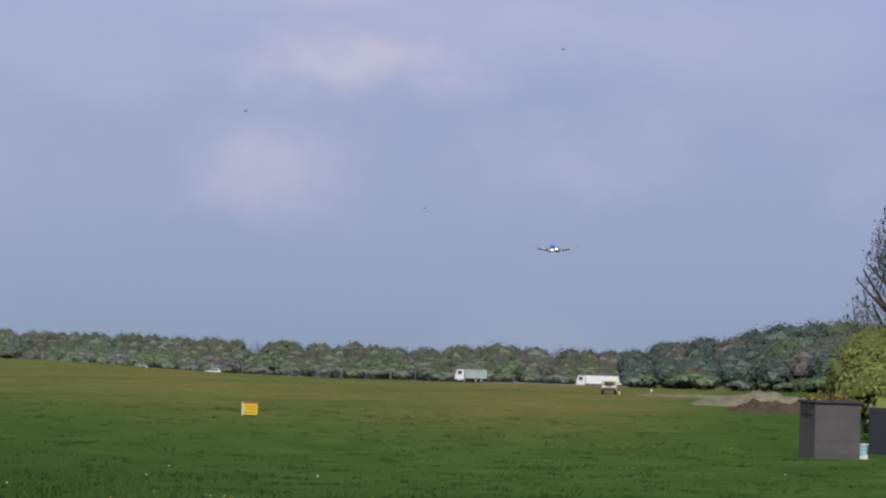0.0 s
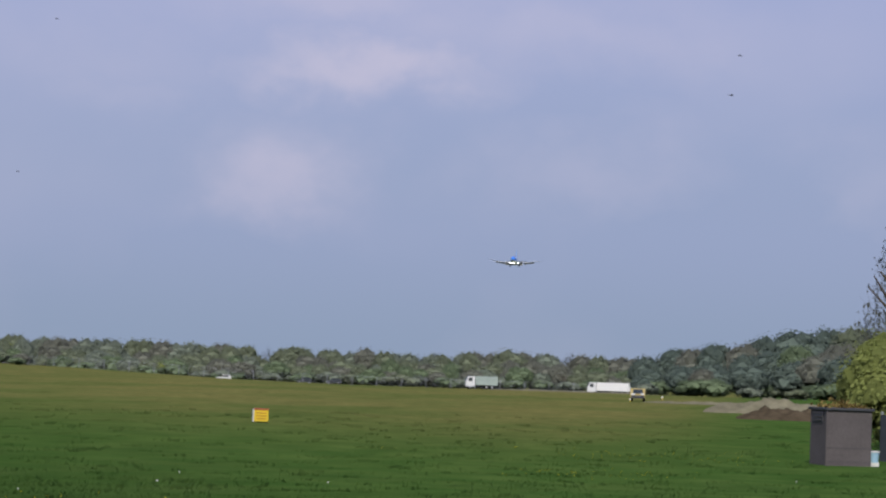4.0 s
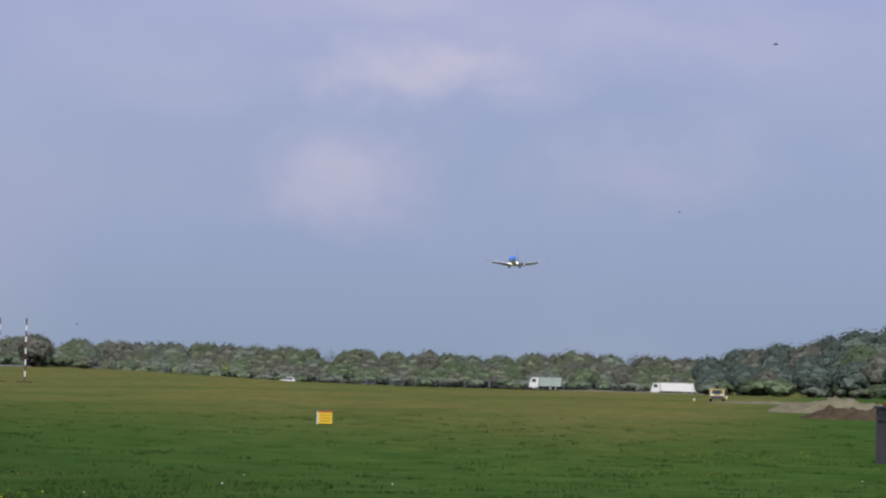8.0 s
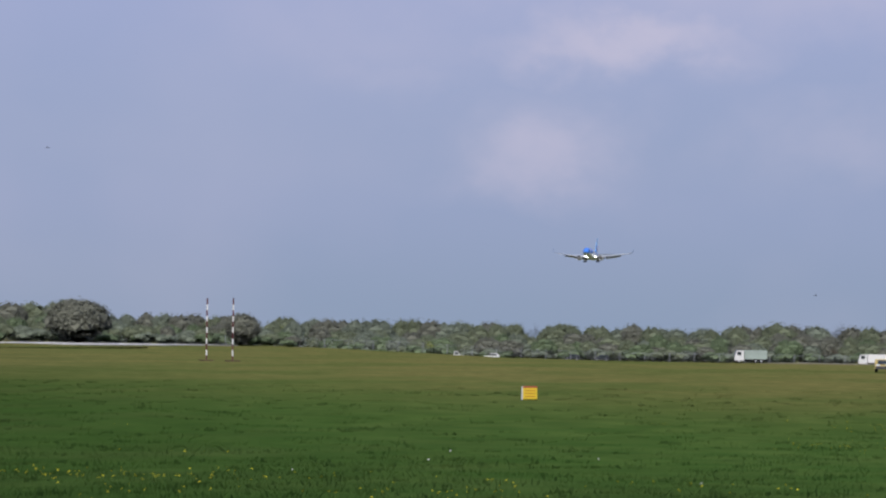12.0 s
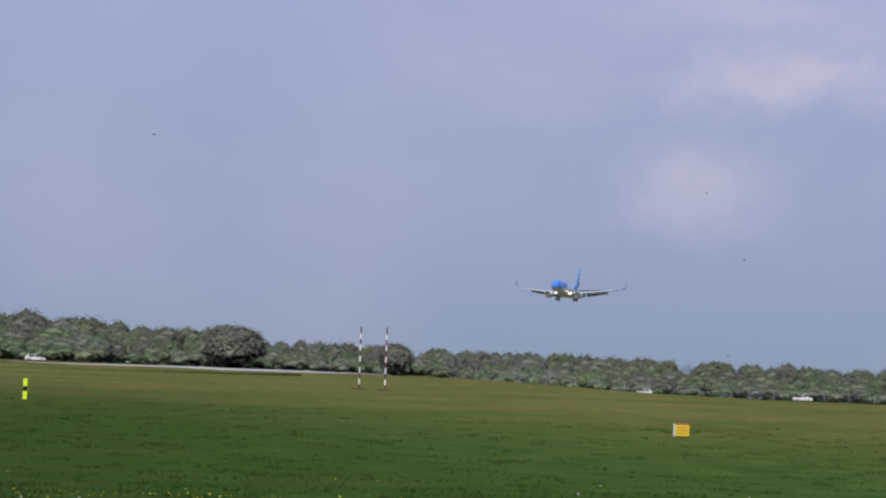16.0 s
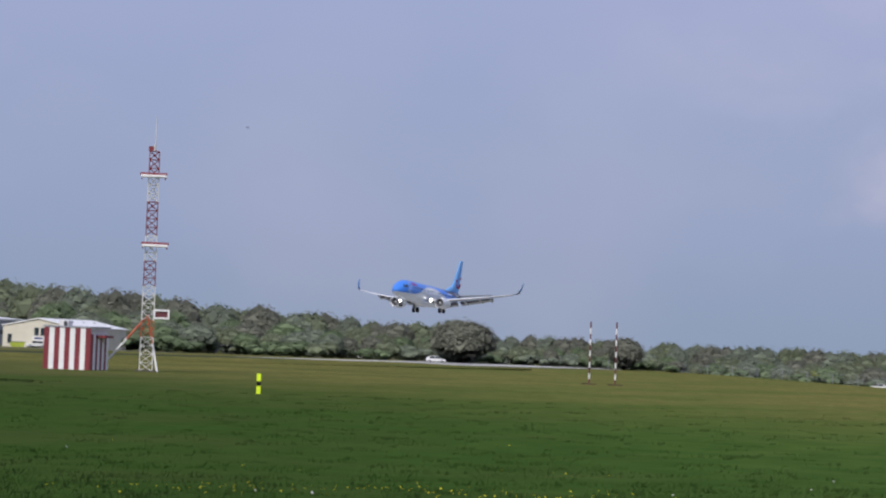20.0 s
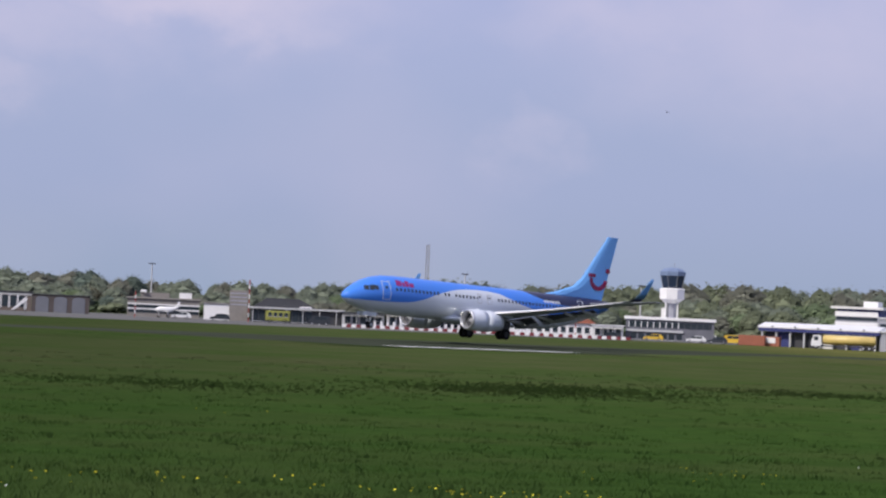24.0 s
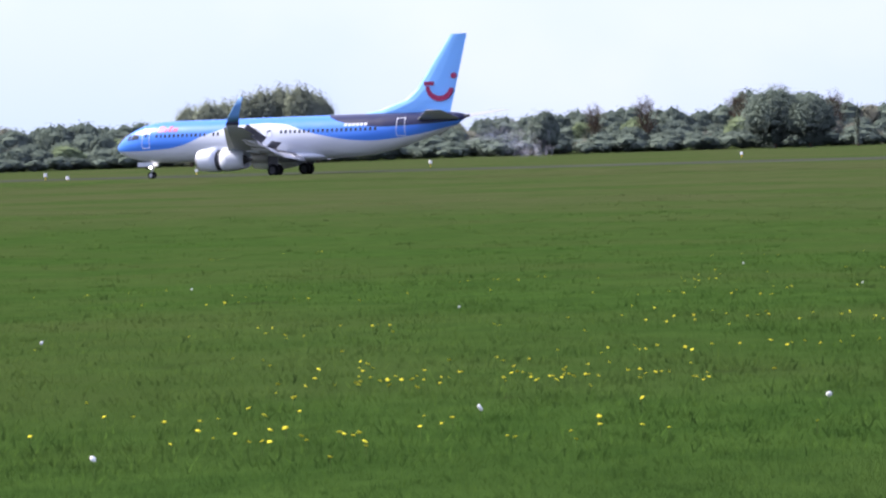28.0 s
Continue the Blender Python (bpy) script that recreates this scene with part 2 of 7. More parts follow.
def ground_material(name="mown airfield grass", gain=1.0, blade=False):
    """The field's greens and browns by place; the blades that stand on it take the same colours, a little lighter."""
    m = bpy.data.materials.new(name)
    m.use_nodes = True
    n, l = m.node_tree.nodes, m.node_tree.links
    p = n["Principled BSDF"]
    p.inputs["Roughness"].default_value = 0.95
    p.inputs["Specular IOR Level"].default_value = 0.0
    tc = n.new("ShaderNodeTexCoord")

    def noise_at(scale, detail=4.0, stretch=(1, 1, 1), rough=0.55):
        mp, t = n.new("ShaderNodeMapping"), n.new("ShaderNodeTexNoise")
        mp.inputs["Scale"].default_value = stretch
        t.inputs["Scale"].default_value, t.inputs["Detail"].default_value, t.inputs["Roughness"].default_value = scale, detail, rough
        l.new(tc.outputs["Object"], mp.inputs["Vector"])
        l.new(mp.outputs["Vector"], t.inputs["Vector"])
        return t.outputs["Fac"]

    def mixed(fac, a, b):
        x = n.new("ShaderNodeMix")
        x.data_type = "RGBA"
        l.new(fac, x.inputs["Factor"])
        for key, v in (("A", a), ("B", b)):
            if isinstance(v, tuple):
                x.inputs[key].default_value = (*v, 1)
            else:
                l.new(v, x.inputs[key])
        return x.outputs["Result"]

    def ranged(v, a, b, lo=0.0, hi=1.0):
        r = n.new("ShaderNodeMapRange")
        r.interpolation_type = "SMOOTHSTEP"
        for key, k in (("From Min", a), ("From Max", b), ("To Min", lo), ("To Max", hi)):
            r.inputs[key].default_value = k
        l.new(v, r.inputs["Value"])
        return r.outputs["Result"]

    blades = mixed(ranged(noise_at(9.0, 6.0, rough=0.7), 0.30, 0.72), (0.020, 0.045, 0.010), (0.030, 0.066, 0.014))
    blades = mixed(ranged(noise_at(1.3, 4.0, rough=0.6), 0.36, 0.66), blades, (0.036, 0.073, 0.016))
    patches = mixed(ranged(noise_at(0.10, 5.0, (1.0, 1.6, 1.0)), 0.38, 0.74), blades, (0.042, 0.066, 0.019))
    # the old hay field along the approach is brown and dry
    sep = n.new("ShaderNodeSeparateXYZ")
    l.new(tc.outputs["Object"], sep.inputs[0])
    slope = n.new("ShaderNodeMath")
    slope.operation = "MULTIPLY_ADD"
    l.new(sep.outputs["Y"], slope.inputs[0])
    slope.inputs[1].default_value = -0.75
    l.new(sep.outputs["X"], slope.inputs[2])
    east0 = ranged(slope.outputs[0], 44.0, 135.0)
    north = ranged(sep.outputs["Y"], -1.0, 9.0)
    em = n.new("ShaderNodeMath")
    em.operation = "MULTIPLY"
    l.new(east0, em.inputs[0])
    l.new(north, em.inputs[1])
    east = em.outputs[0]
    tufts = ranged(noise_at(0.035, 6.0, (1.0, 1.6, 1.0), 0.62), 0.36, 0.60, 0.5, 1.0)
    dry = n.new("ShaderNodeMath")
    dry.operation = "MULTIPLY"
    l.new(east, dry.inputs[0])
    l.new(tufts, dry.inputs[1])
    hay = mixed(ranged(noise_at(1.1, 5.0), 0.35, 0.65), (0.140, 0.134, 0.043), (0.195, 0.182, 0.062))
    worn = n.new("ShaderNodeMath")
    worn.operation = "MULTIPLY"
    l.new(ranged(sep.outputs["Y"], 48.0, 105.0), worn.inputs[0])
    l.new(ranged(noise_at(0.05, 5.0, (1.0, 1.4, 1.0), 0.6), 0.34, 0.62, 0.2, 0.75), worn.inputs[1])
    patches = mixed(worn.outputs[0], patches, (0.060, 0.066, 0.030))
    lawn = n.new("ShaderNodeMath")
    lawn.operation = "MULTIPLY_ADD"
    l.new(sep.outputs["Y"], lawn.inputs[0])
    lawn.inputs[1].default_value = -2.2
    l.new(sep.outputs["X"], lawn.inputs[2])
    patches = mixed(ranged(lawn.outputs[0], -15.0, 45.0, 0.0, 0.75), patches, mixed(ranged(noise_at(0.45, 5.0), 0.35, 0.68), (0.036, 0.083, 0.017), (0.066, 0.115, 0.027)))
    # the grass colour is multiplied by about 1.3 towards +x
    east_side = n.new("ShaderNodeMath")
    east_side.operation = "MULTIPLY_ADD"
    l.new(sep.outputs["Y"], east_side.inputs[0])
    east_side.inputs[1].default_value = -0.6
    l.new(sep.outputs["X"], east_side.inputs[2])
    east_gain = n.new("ShaderNodeMix")
    east_gain.data_type, east_gain.blend_type = "RGBA", "MULTIPLY"
    l.new(ranged(east_side.outputs[0], -10.0, 35.0), east_gain.inputs["Factor"])
    l.new(patches, east_gain.inputs["A"])
    east_gain.inputs["B"].default_value = (1.36, 1.30, 1.30, 1)
    both = mixed(dry.outputs[0], east_gain.outputs["Result"], hay)
    lumps = ranged(noise_at(0.33, 5.0, (1.0, 1.0, 1.0), 0.6), 0.36, 0.72, 0.0, 0.35)
    both = mixed(lumps, both, (0.021, 0.046, 0.010))
    weeds = mixed(ranged(noise_at(0.5, 6.0, (1, 1.5, 1), 0.7), 0.62, 0.72), both, (0.024, 0.038, 0.012))
    if gain != 1.0:
        br = n.new("ShaderNodeMix")
        br.data_type, br.blend_type = "RGBA", "MULTIPLY"
        br.inputs["Factor"].default_value, br.inputs["B"].default_value = 1.0, (gain, gain, gain, 1)
        l.new(weeds, br.inputs["A"])
        weeds = br.outputs["Result"]
    l.new(weeds, p.inputs["Base Color"])
    if blade:
        up_node = n.new("ShaderNodeCombineXYZ")
        up_node.inputs[2].default_value = 1.0
        l.new(up_node.outputs[0], p.inputs["Normal"])
        tr, mx, down = n.new("ShaderNodeBsdfTranslucent"), n.new("ShaderNodeAddShader"), n.new("ShaderNodeCombineXYZ")
        down.inputs[2].default_value = -1.0
        l.new(down.outputs[0], tr.inputs["Normal"])
        l.new(weeds, tr.inputs["Color"])
        l.new(p.outputs["BSDF"], mx.inputs[0])
        l.new(tr.outputs["BSDF"], mx.inputs[1])
        l.new(mx.outputs["Shader"], n["Material Output"].inputs["Surface"])
        return m
    b = n.new("ShaderNodeBump")
    b.inputs["Strength"].default_value, b.inputs["Distance"].default_value = 0.45, 0.05
    l.new(noise_at(14.0, 6.0, rough=0.7), b.inputs["Height"])
    l.new(b.outputs["Normal"], p.inputs["Normal"])
    return m


GRASS = ground_material()
BLADE = ground_material("grass blades", 0.80, True)
BLADEDARK = ground_material("coarse dark grass", 0.55, True)

# ---- mesh helpers ----


def finish(name, bm, material, parent=None, smooth=False):
    me = bpy.data.meshes.new(name)
    bmesh.ops.recalc_face_normals(bm, faces=bm.faces[:])
    bm.to_mesh(me)
    bm.free()
    for mt in (material if isinstance(material, (list, tuple)) else [material]):
        me.materials.append(mt)
    if smooth:
        me.polygons.foreach_set("use_smooth", [True] * len(me.polygons))
    ob = new(name, me)
    ob.parent = parent
    return ob


def part(name, bm, material, parent, label="", smooth=False):
    return tagged(finish(name, bm, material, parent, smooth), label)


def thing(name, m, label, category, group="", kind=""):
    ob = new(name)
    ob.matrix_basis = m
    return tagged(ob, label, category, group, kind)


def box(x0, x1, y0, y1, z0, z1, bevel=0.0, bm=None):
    own = bm is None
    bm = bmesh.new() if own else bm
    r = bmesh.ops.create_cube(bm, size=1.0)
    bmesh.ops.transform(bm, matrix=Matrix.LocRotScale(((x0 + x1) / 2, (y0 + y1) / 2, (z0 + z1) / 2), None, (x1 - x0, y1 - y0, z1 - z0)), verts=r["verts"])
    if bevel:
        es = list({e for v in r["verts"] for e in v.link_edges})
        bmesh.ops.bevel(bm, geom=es, offset=bevel, segments=1, affect="EDGES")
    return bm


def rod(a, b, r0, r1=None, n=8, bm=None, caps=True):
    bm = bmesh.new() if bm is None else bm
    a, b = Vector(a), Vector(b)
    q = (b - a).to_track_quat("Z", "Y")
    rings = []
    for p, r in ((a, r0), (b, r0 if r1 is None else r1)):
        rings.append([bm.verts.new(p + q @ Vector((r * math.cos(i * math.tau / n), r * math.sin(i * math.tau / n), 0))) for i in range(n)])
    for i in range(n):
        bm.faces.new((rings[0][i], rings[0][(i + 1) % n], rings[1][(i + 1) % n], rings[1][i]))
    if caps:
        bm.faces.new(rings[0][::-1])
        bm.faces.new(rings[1])
    return bm


def loft(rings, bm=None, caps=True, closed=True):
    """A skin over rings of as many points each."""
    bm = bmesh.new() if bm is None else bm
    vs = [[bm.verts.new(p) for p in ring] for ring in rings]
    k = len(vs[0])
    for a, b in zip(vs, vs[1:]):
        for i in range(k if closed else k - 1):
            j = (i + 1) % k
            bm.faces.new((a[i], a[j], b[j], b[i]))
    if caps:
        bm.faces.new(vs[0][::-1])
        bm.faces.new(vs[-1])
    return bm


def prism(points, y0, y1, bm=None):
    """An outline of (x, z) points drawn out from y0 to y1."""
    return loft([[(x, y0, z) for x, z in points], [(x, y1, z) for x, z in points]], bm)


def wheel(r, w, n=18):
    """Tyre outline about the y axis, as a bmesh."""
    prof = [(r * 0.62, -w / 2), (r * 0.93, -w / 2), (r, -w * 0.3), (r, w * 0.3), (r * 0.93, w / 2), (r * 0.62, w / 2)]
    return loft([[(q * math.cos(i * math.tau / n), y, q * math.sin(i * math.tau / n)) for i in range(n)] for q, y in prof], caps=False)


def disc(r, w, n=14):
    return rod((0, -w / 2, 0), (0, w / 2, 0), r, n=n)


def mesh_arrays(name, verts, faces, materials, slots=None):
    """A mesh from numpy arrays of triangles or quads."""
    me = bpy.data.meshes.new(name)
    k = faces.shape[1]
    me.vertices.add(len(verts))
    me.vertices.foreach_set("co", verts.astype(np.float32).ravel())
    me.loops.add(faces.size)
    me.loops.foreach_set("vertex_index", faces.astype(np.int32).ravel())
    me.polygons.add(len(faces))
    me.polygons.foreach_set("loop_start", np.arange(0, faces.size, k, dtype=np.int32))
    for mt in materials:
        me.materials.append(mt)
    if slots is not None:
        me.polygons.foreach_set("material_index", slots.astype(np.int32))
    me.update(calc_edges=True)
    return me

# ---- ground, runway, roads ----


def rise(x, y):
    """The ground's height: a low bank under the viewer, the level field beyond, falling away under the approach."""
    r = math.hypot(x, y)
    k = min(1.0, max(0.0, (r - 10.0) / 52.0))
    w = min(1.0, max(0.0, (185.0 - y) / 85.0, min((240.0 - y) / 60.0, (x - 525.0) / 90.0))) if x > 0 else 0.0
    fall = w * w * (3 - 2 * w) * min(0.0, 2.6 - 0.00908 * min(r, 700.0))
    return fall + 0.9 * (1 - k * k * (3 - 2 * k)) + 0.05 * noise.noise((x * 0.06, y * 0.06, 3.0)) * min(1.0, 900.0 / (r * r + 1) + 0.15)


def build_ground():
    radii = [0.0] + [1.5 * 1.075 ** i for i in range(112)]
    radii = [r for r in radii if r < 4600]
    n = 180
    verts, faces = [(0, 0, rise(0, 0))], []
    for r in radii[1:]:
        for i in range(n):
            x, y = r * math.cos(i * math.tau / n), r * math.sin(i * math.tau / n)
            verts.append((x, y, rise(x, y)))
    for i in range(n):
        faces.append((0, 1 + i, 1 + (i + 1) % n))
    for k in range(len(radii) - 2):
        a, b = 1 + k * n, 1 + (k + 1) * n
        for i in range(n):
            faces.append((a + i, b + i, b + (i + 1) % n, a + (i + 1) % n))
    me = bpy.data.meshes.new("ground")
    me.from_pydata(verts, [], faces)
    me.materials.append(GRASS)
    me.polygons.foreach_set("use_smooth", [True] * len(faces))
    return tagged(new("ground", me), "green and hay-brown airfield grass with dandelions", "grass field", kind="structure")


build_ground()


def slab(name, x0, x1, y0, y1, z, material, label, category):
    nx, ny = max(1, int((x1 - x0) / 20)), 1
    bm = box(x0, x1, y0, y1, -0.3, z)
    return tagged(finish(name, bm, material), label, category, kind="structure")


LINE = AIRCRAFT_LINE
slab("runway", -1500, 415, LINE - 30.5, LINE + 22.5, 0.02, ASPHALT, "dark worn asphalt runway across the field", "runway")
slab("runway_threshold", 415, 515, LINE - 22.5, LINE + 22.5, 0.024, PALEROAD, "pale concrete start of the runway", "runway")
# threshold bars, touchdown bars and the aiming mark, side stripes
for k in range(6):
    for side in (-1, 1):
        y = LINE + side * (3.2 + 3.3 * k)
        slab("threshold_bar", 465, 497, y - 0.9, y + 0.9, 0.03, MARKING, "white painted bar at the runway's start", "marking")
slab("aiming_mark", 0.3, 42, LINE - 26.0, LINE - 20.6, 0.03, MARKING, "long white painted aiming mark on the asphalt", "marking")
for y in (LINE - 27.0, ):
    slab("touchdown_bar", 131, 152, y - 1.5, y + 1.5, 0.03, MARKING, "white painted touchdown bar on the asphalt", "marking")
slab("taxiway", 60, 330, 352, 366, 0.02, APRON, "pale concrete taxiway behind the runway", "taxiway")
slab("apron", 200, 520, 366, 560, 0.015, APRON, "pale concrete apron before the terminal", "apron")
slab("perimeter_road", 330, 900, 262, 270, 0.02, APRON, "grey perimeter road along the trees", "road")



def verge(x0, x1):
    """A low grass shoulder along the runway's near edge."""
    n = max(4, int((x1 - x0) / 12))
    rings = []
    for i in range(n + 1):
        x = x0 + (x1 - x0) * i / n
        k = min(1.0, (i + 0.05) / 2, (n - i + 0.05) / 2)
        w = 0.9 + 0.25 * noise.noise((x * 0.05, 2.0, 0.0))
        rings.append([(x, LINE - 42 , -0.06), (x, LINE - 34, 0.27 * k * w), (x, LINE - 29, 0.42 * k * w), (x, LINE - 24.5, 0.42 * k * w), (x, LINE - 21.5, -0.02), (x, LINE - 22, -0.3), (x, LINE - 42, -0.3)])
    ob = finish("runway_verge", loft(rings), GRASS, None, True)
    return tagged(ob, "low grass shoulder along the runway", "grass verge", kind="structure")


verge(-1500, -3)
verge(49, 127)
verge(160, 408)

# ---- woods ----
rng = np.random.default_rng(7)


def core():
    """The twenty triangles of a rough round mass."""
    bm = bmesh.new()
    bmesh.ops.create_icosphere(bm, subdivisions=1, radius=1.0)
    a = np.array([[v.co[:] for v in f.verts] for f in bm.faces])
    bm.free()
    return a


CORE = core()


def sprays(points, normals, sizes, g):
    """One small leaf spray, a triangle facing roughly along its normal, at each point."""
    n = normals + g.normal(size=normals.shape) * 0.25 + (0, 0, 0.30)
    n /= np.linalg.norm(n, axis=1, keepdims=True)
    u = np.cross(n, g.normal(size=n.shape))
    u /= np.linalg.norm(u, axis=1, keepdims=True)
    v = np.cross(n, u)
    s = sizes[:, None]
    return np.stack((points + u * s * g.uniform(0.7, 1.4, (len(s), 1)), points - u * s * 0.6 + v * s * g.uniform(0.5, 1.2, (len(s), 1)), points - u * s * 0.5 - v * s * g.uniform(0.4, 1.1, (len(s), 1))), 1)


def rounded(tris, normals=None):
    """The triangles with the direction in which each leaf mass swells, so that a crown is shaded as a whole."""
    mid = tris.mean(1)
    out = mid - (0, 0, 0.38)
    out[:, 2] += 0.30
    out /= np.linalg.norm(out, axis=1, keepdims=True) + 1e-6
    if normals is not None:
        out = 0.95 * out + 0.10 * normals
    out[:, 2] = np.maximum(out[:, 2], 0.55) + 0.35
    out /= np.linalg.norm(out, axis=1, keepdims=True) + 1e-6
    return tris, out


def crown_shape(kind, seed, leaves=860, fine=0.78, lobed=17, solid=0.87):
    """A tree one unit high and about one wide: a loose dome of leaf masses under a coat of small sprays of leaves."""
    g = np.random.default_rng(seed)
    if kind == "conifer":
        z = g.uniform(0.06, 1.0, 420)
        r = 0.24 * (1.03 - z) * np.sqrt(g.uniform(0.3, 1, 420)) * (1 + 0.25 * np.sin(z * 38)) + 0.008
        a = g.uniform(0, math.tau, 420)
        p = np.stack((r * np.cos(a), r * np.sin(a), z), 1)
        return rounded(sprays(p, np.stack((np.cos(a), np.sin(a), 0.3 + 0 * a), 1), g.uniform(0.015, 0.038, 420), g))
    lobes = [(0, 0, 0.52, 0.38), (0, 0, 0.24, 0.26)]
    turn = g.uniform(0, math.tau)
    reach = 0.26 if kind == "broad" else 0.33
    for k in range(lobed):
        v = 1 - 1.5 * (k + 0.5) / lobed
        a = turn + k * 2.39996
        q = math.sqrt(max(0.0, 1 - v * v)) * g.uniform(0.75, 1.1)
        lobes.append((reach * q * math.cos(a), reach * q * math.sin(a), 0.50 + 0.27 * v * g.uniform(0.85, 1.10), g.uniform(0.19, 0.27) * (17 / lobed) ** 0.2))
    tris, norms = [], []
    for x, y, z, r in lobes:
        tris.append(CORE * r * solid + (x, y, z))
        norms.append(CORE.mean(1))
    weight = np.array([q[3] ** 2 for q in lobes])
    pick = np.array(lobes)[g.choice(len(lobes), leaves, p=weight / weight.sum())]
    d = g.normal(size=(leaves, 3)) + (0, 0, 0.15)
    d /= np.linalg.norm(d, axis=1, keepdims=True)
    p = pick[:, :3] + d * pick[:, 3:] * g.uniform(solid - 0.01, 1.15, (leaves, 1))
    tris.append(sprays(p, d, g.uniform(0.024, 0.056, leaves) * fine, g))
    norms.append(d)
    tris, norms = np.concatenate(tris), np.concatenate(norms)
    ok = (tris[:, :, 2].min(1) > -0.03) & (tris[:, :, 2].max(1) < 1.08)
    return rounded(tris[ok], norms[ok])


def bare_shape(seed, twigs=700):
    """A leafless crown one unit high: trunk, limbs and fine twigs as thin triangles."""
    g = np.random.default_rng(seed)
    tris = []

    def stick(p, q, w):
        d = np.cross(q - p, g.normal(size=3))
        d = d / (np.linalg.norm(d) + 1e-9) * w
        tris.append(np.array([p - d, p + d, q]))

    def grow(p, d, length, w, depth):
        q = p + d * length
        stick(p, q, w)
        if depth == 0:
            return
        for _ in range(5 if depth > 1 else 6):
            e = d + g.normal(size=3) * 0.55 + np.array((0, 0, 0.12))
            e /= np.linalg.norm(e)
            grow(p + d * length * g.uniform(0.35, 1.0), e, length * g.uniform(0.45, 0.7), w * 0.5, depth - 1)

    grow(np.zeros(3), np.array((0, 0, 1.0)), 0.42, 0.016, 4)
    a = np.array(tris)
    ends = a[-twigs:, 2]
    buds = sprays(ends, g.normal(size=ends.shape), g.uniform(0.003, 0.010, len(ends)), g)
    return rounded(np.concatenate((a, buds)) / a[:, :, 2].max())


SHAPES = {"broad": [crown_shape("broad", s) for s in range(5)], "conifer": [crown_shape("conifer", 50 + s) for s in range(2)],
          "bush": [crown_shape("bush", 80 + s, 330, 1.1, 5) for s in range(4)], "bare": [bare_shape(90 + s) for s in range(3)], "fine": [crown_shape("broad", 20 + s, 1700, 0.62, 18) for s in range(4)], "fine_bush": [crown_shape("bush", 30 + s, 5200, 0.36, 20) for s in range(3)], "clump": [crown_shape("broad", 40 + s, 3400, 0.42, 20, 0.66) for s in range(3)],
          "twiggy": [bare_shape(95 + s, 3000) for s in range(3)]}
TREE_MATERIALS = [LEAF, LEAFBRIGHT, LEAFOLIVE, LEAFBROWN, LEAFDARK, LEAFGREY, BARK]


def swelling(me, directions):
    me.attributes.new("swell", "FLOAT_VECTOR", "POINT").data.foreach_set("vector", directions.astype(np.float32).ravel())


def plant(name, trees, label):
    """One wood: trees of (x, y, ground, height, width, shape, material slot) joined as stuff."""
    parts_v, slots, swell = [], [], []
    for x, y, base, h, w, shape, slot in trees:
        s = SHAPES[shape][rng.integers(len(SHAPES[shape]))]
        a = rng.uniform(0, math.tau)
        c, sn = math.cos(a), math.sin(a)
        s, nm = s
        nm = np.repeat(nm, 3, 0)
        swell.append(np.stack((nm[:, 0] * c - nm[:, 1] * sn, nm[:, 0] * sn + nm[:, 1] * c, nm[:, 2]), 1))
        v = s.reshape(-1, 3)
        vx, vy = v[:, 0] * c - v[:, 1] * sn, v[:, 0] * sn + v[:, 1] * c
        parts_v.append(np.stack((x + vx * w, y + vy * w, base + v[:, 2] * h - 0.1), 1))
        slots.append(np.full(len(s), slot))
        if shape in ("broad", "conifer"):
            # a tapered trunk of three sides
            r = 0.018 * h
            ring = [(x + r * math.cos(k * 2.09), y + r * math.sin(k * 2.09)) for k in range(3)]
            for k in range(3):
                p, q = ring[k], ring[(k + 1) % 3]
                parts_v.append(np.array(((p[0], p[1], base - 0.2), (q[0], q[1], base - 0.2), (x, y, base + 0.6 * h))))
            slots.append(np.full(3, 6))
            swell.append(np.tile((0.0, -0.7, 0.3), (9, 1)))
    v = np.concatenate(parts_v)
    f = np.arange(len(v)).reshape(-1, 3)
    me = mesh_arrays(name, v, f, TREE_MATERIALS, np.concatenate(slots))
    swelling(me, np.concatenate(swell))
    return tagged(new(name, me), label, "trees", kind="stuff")


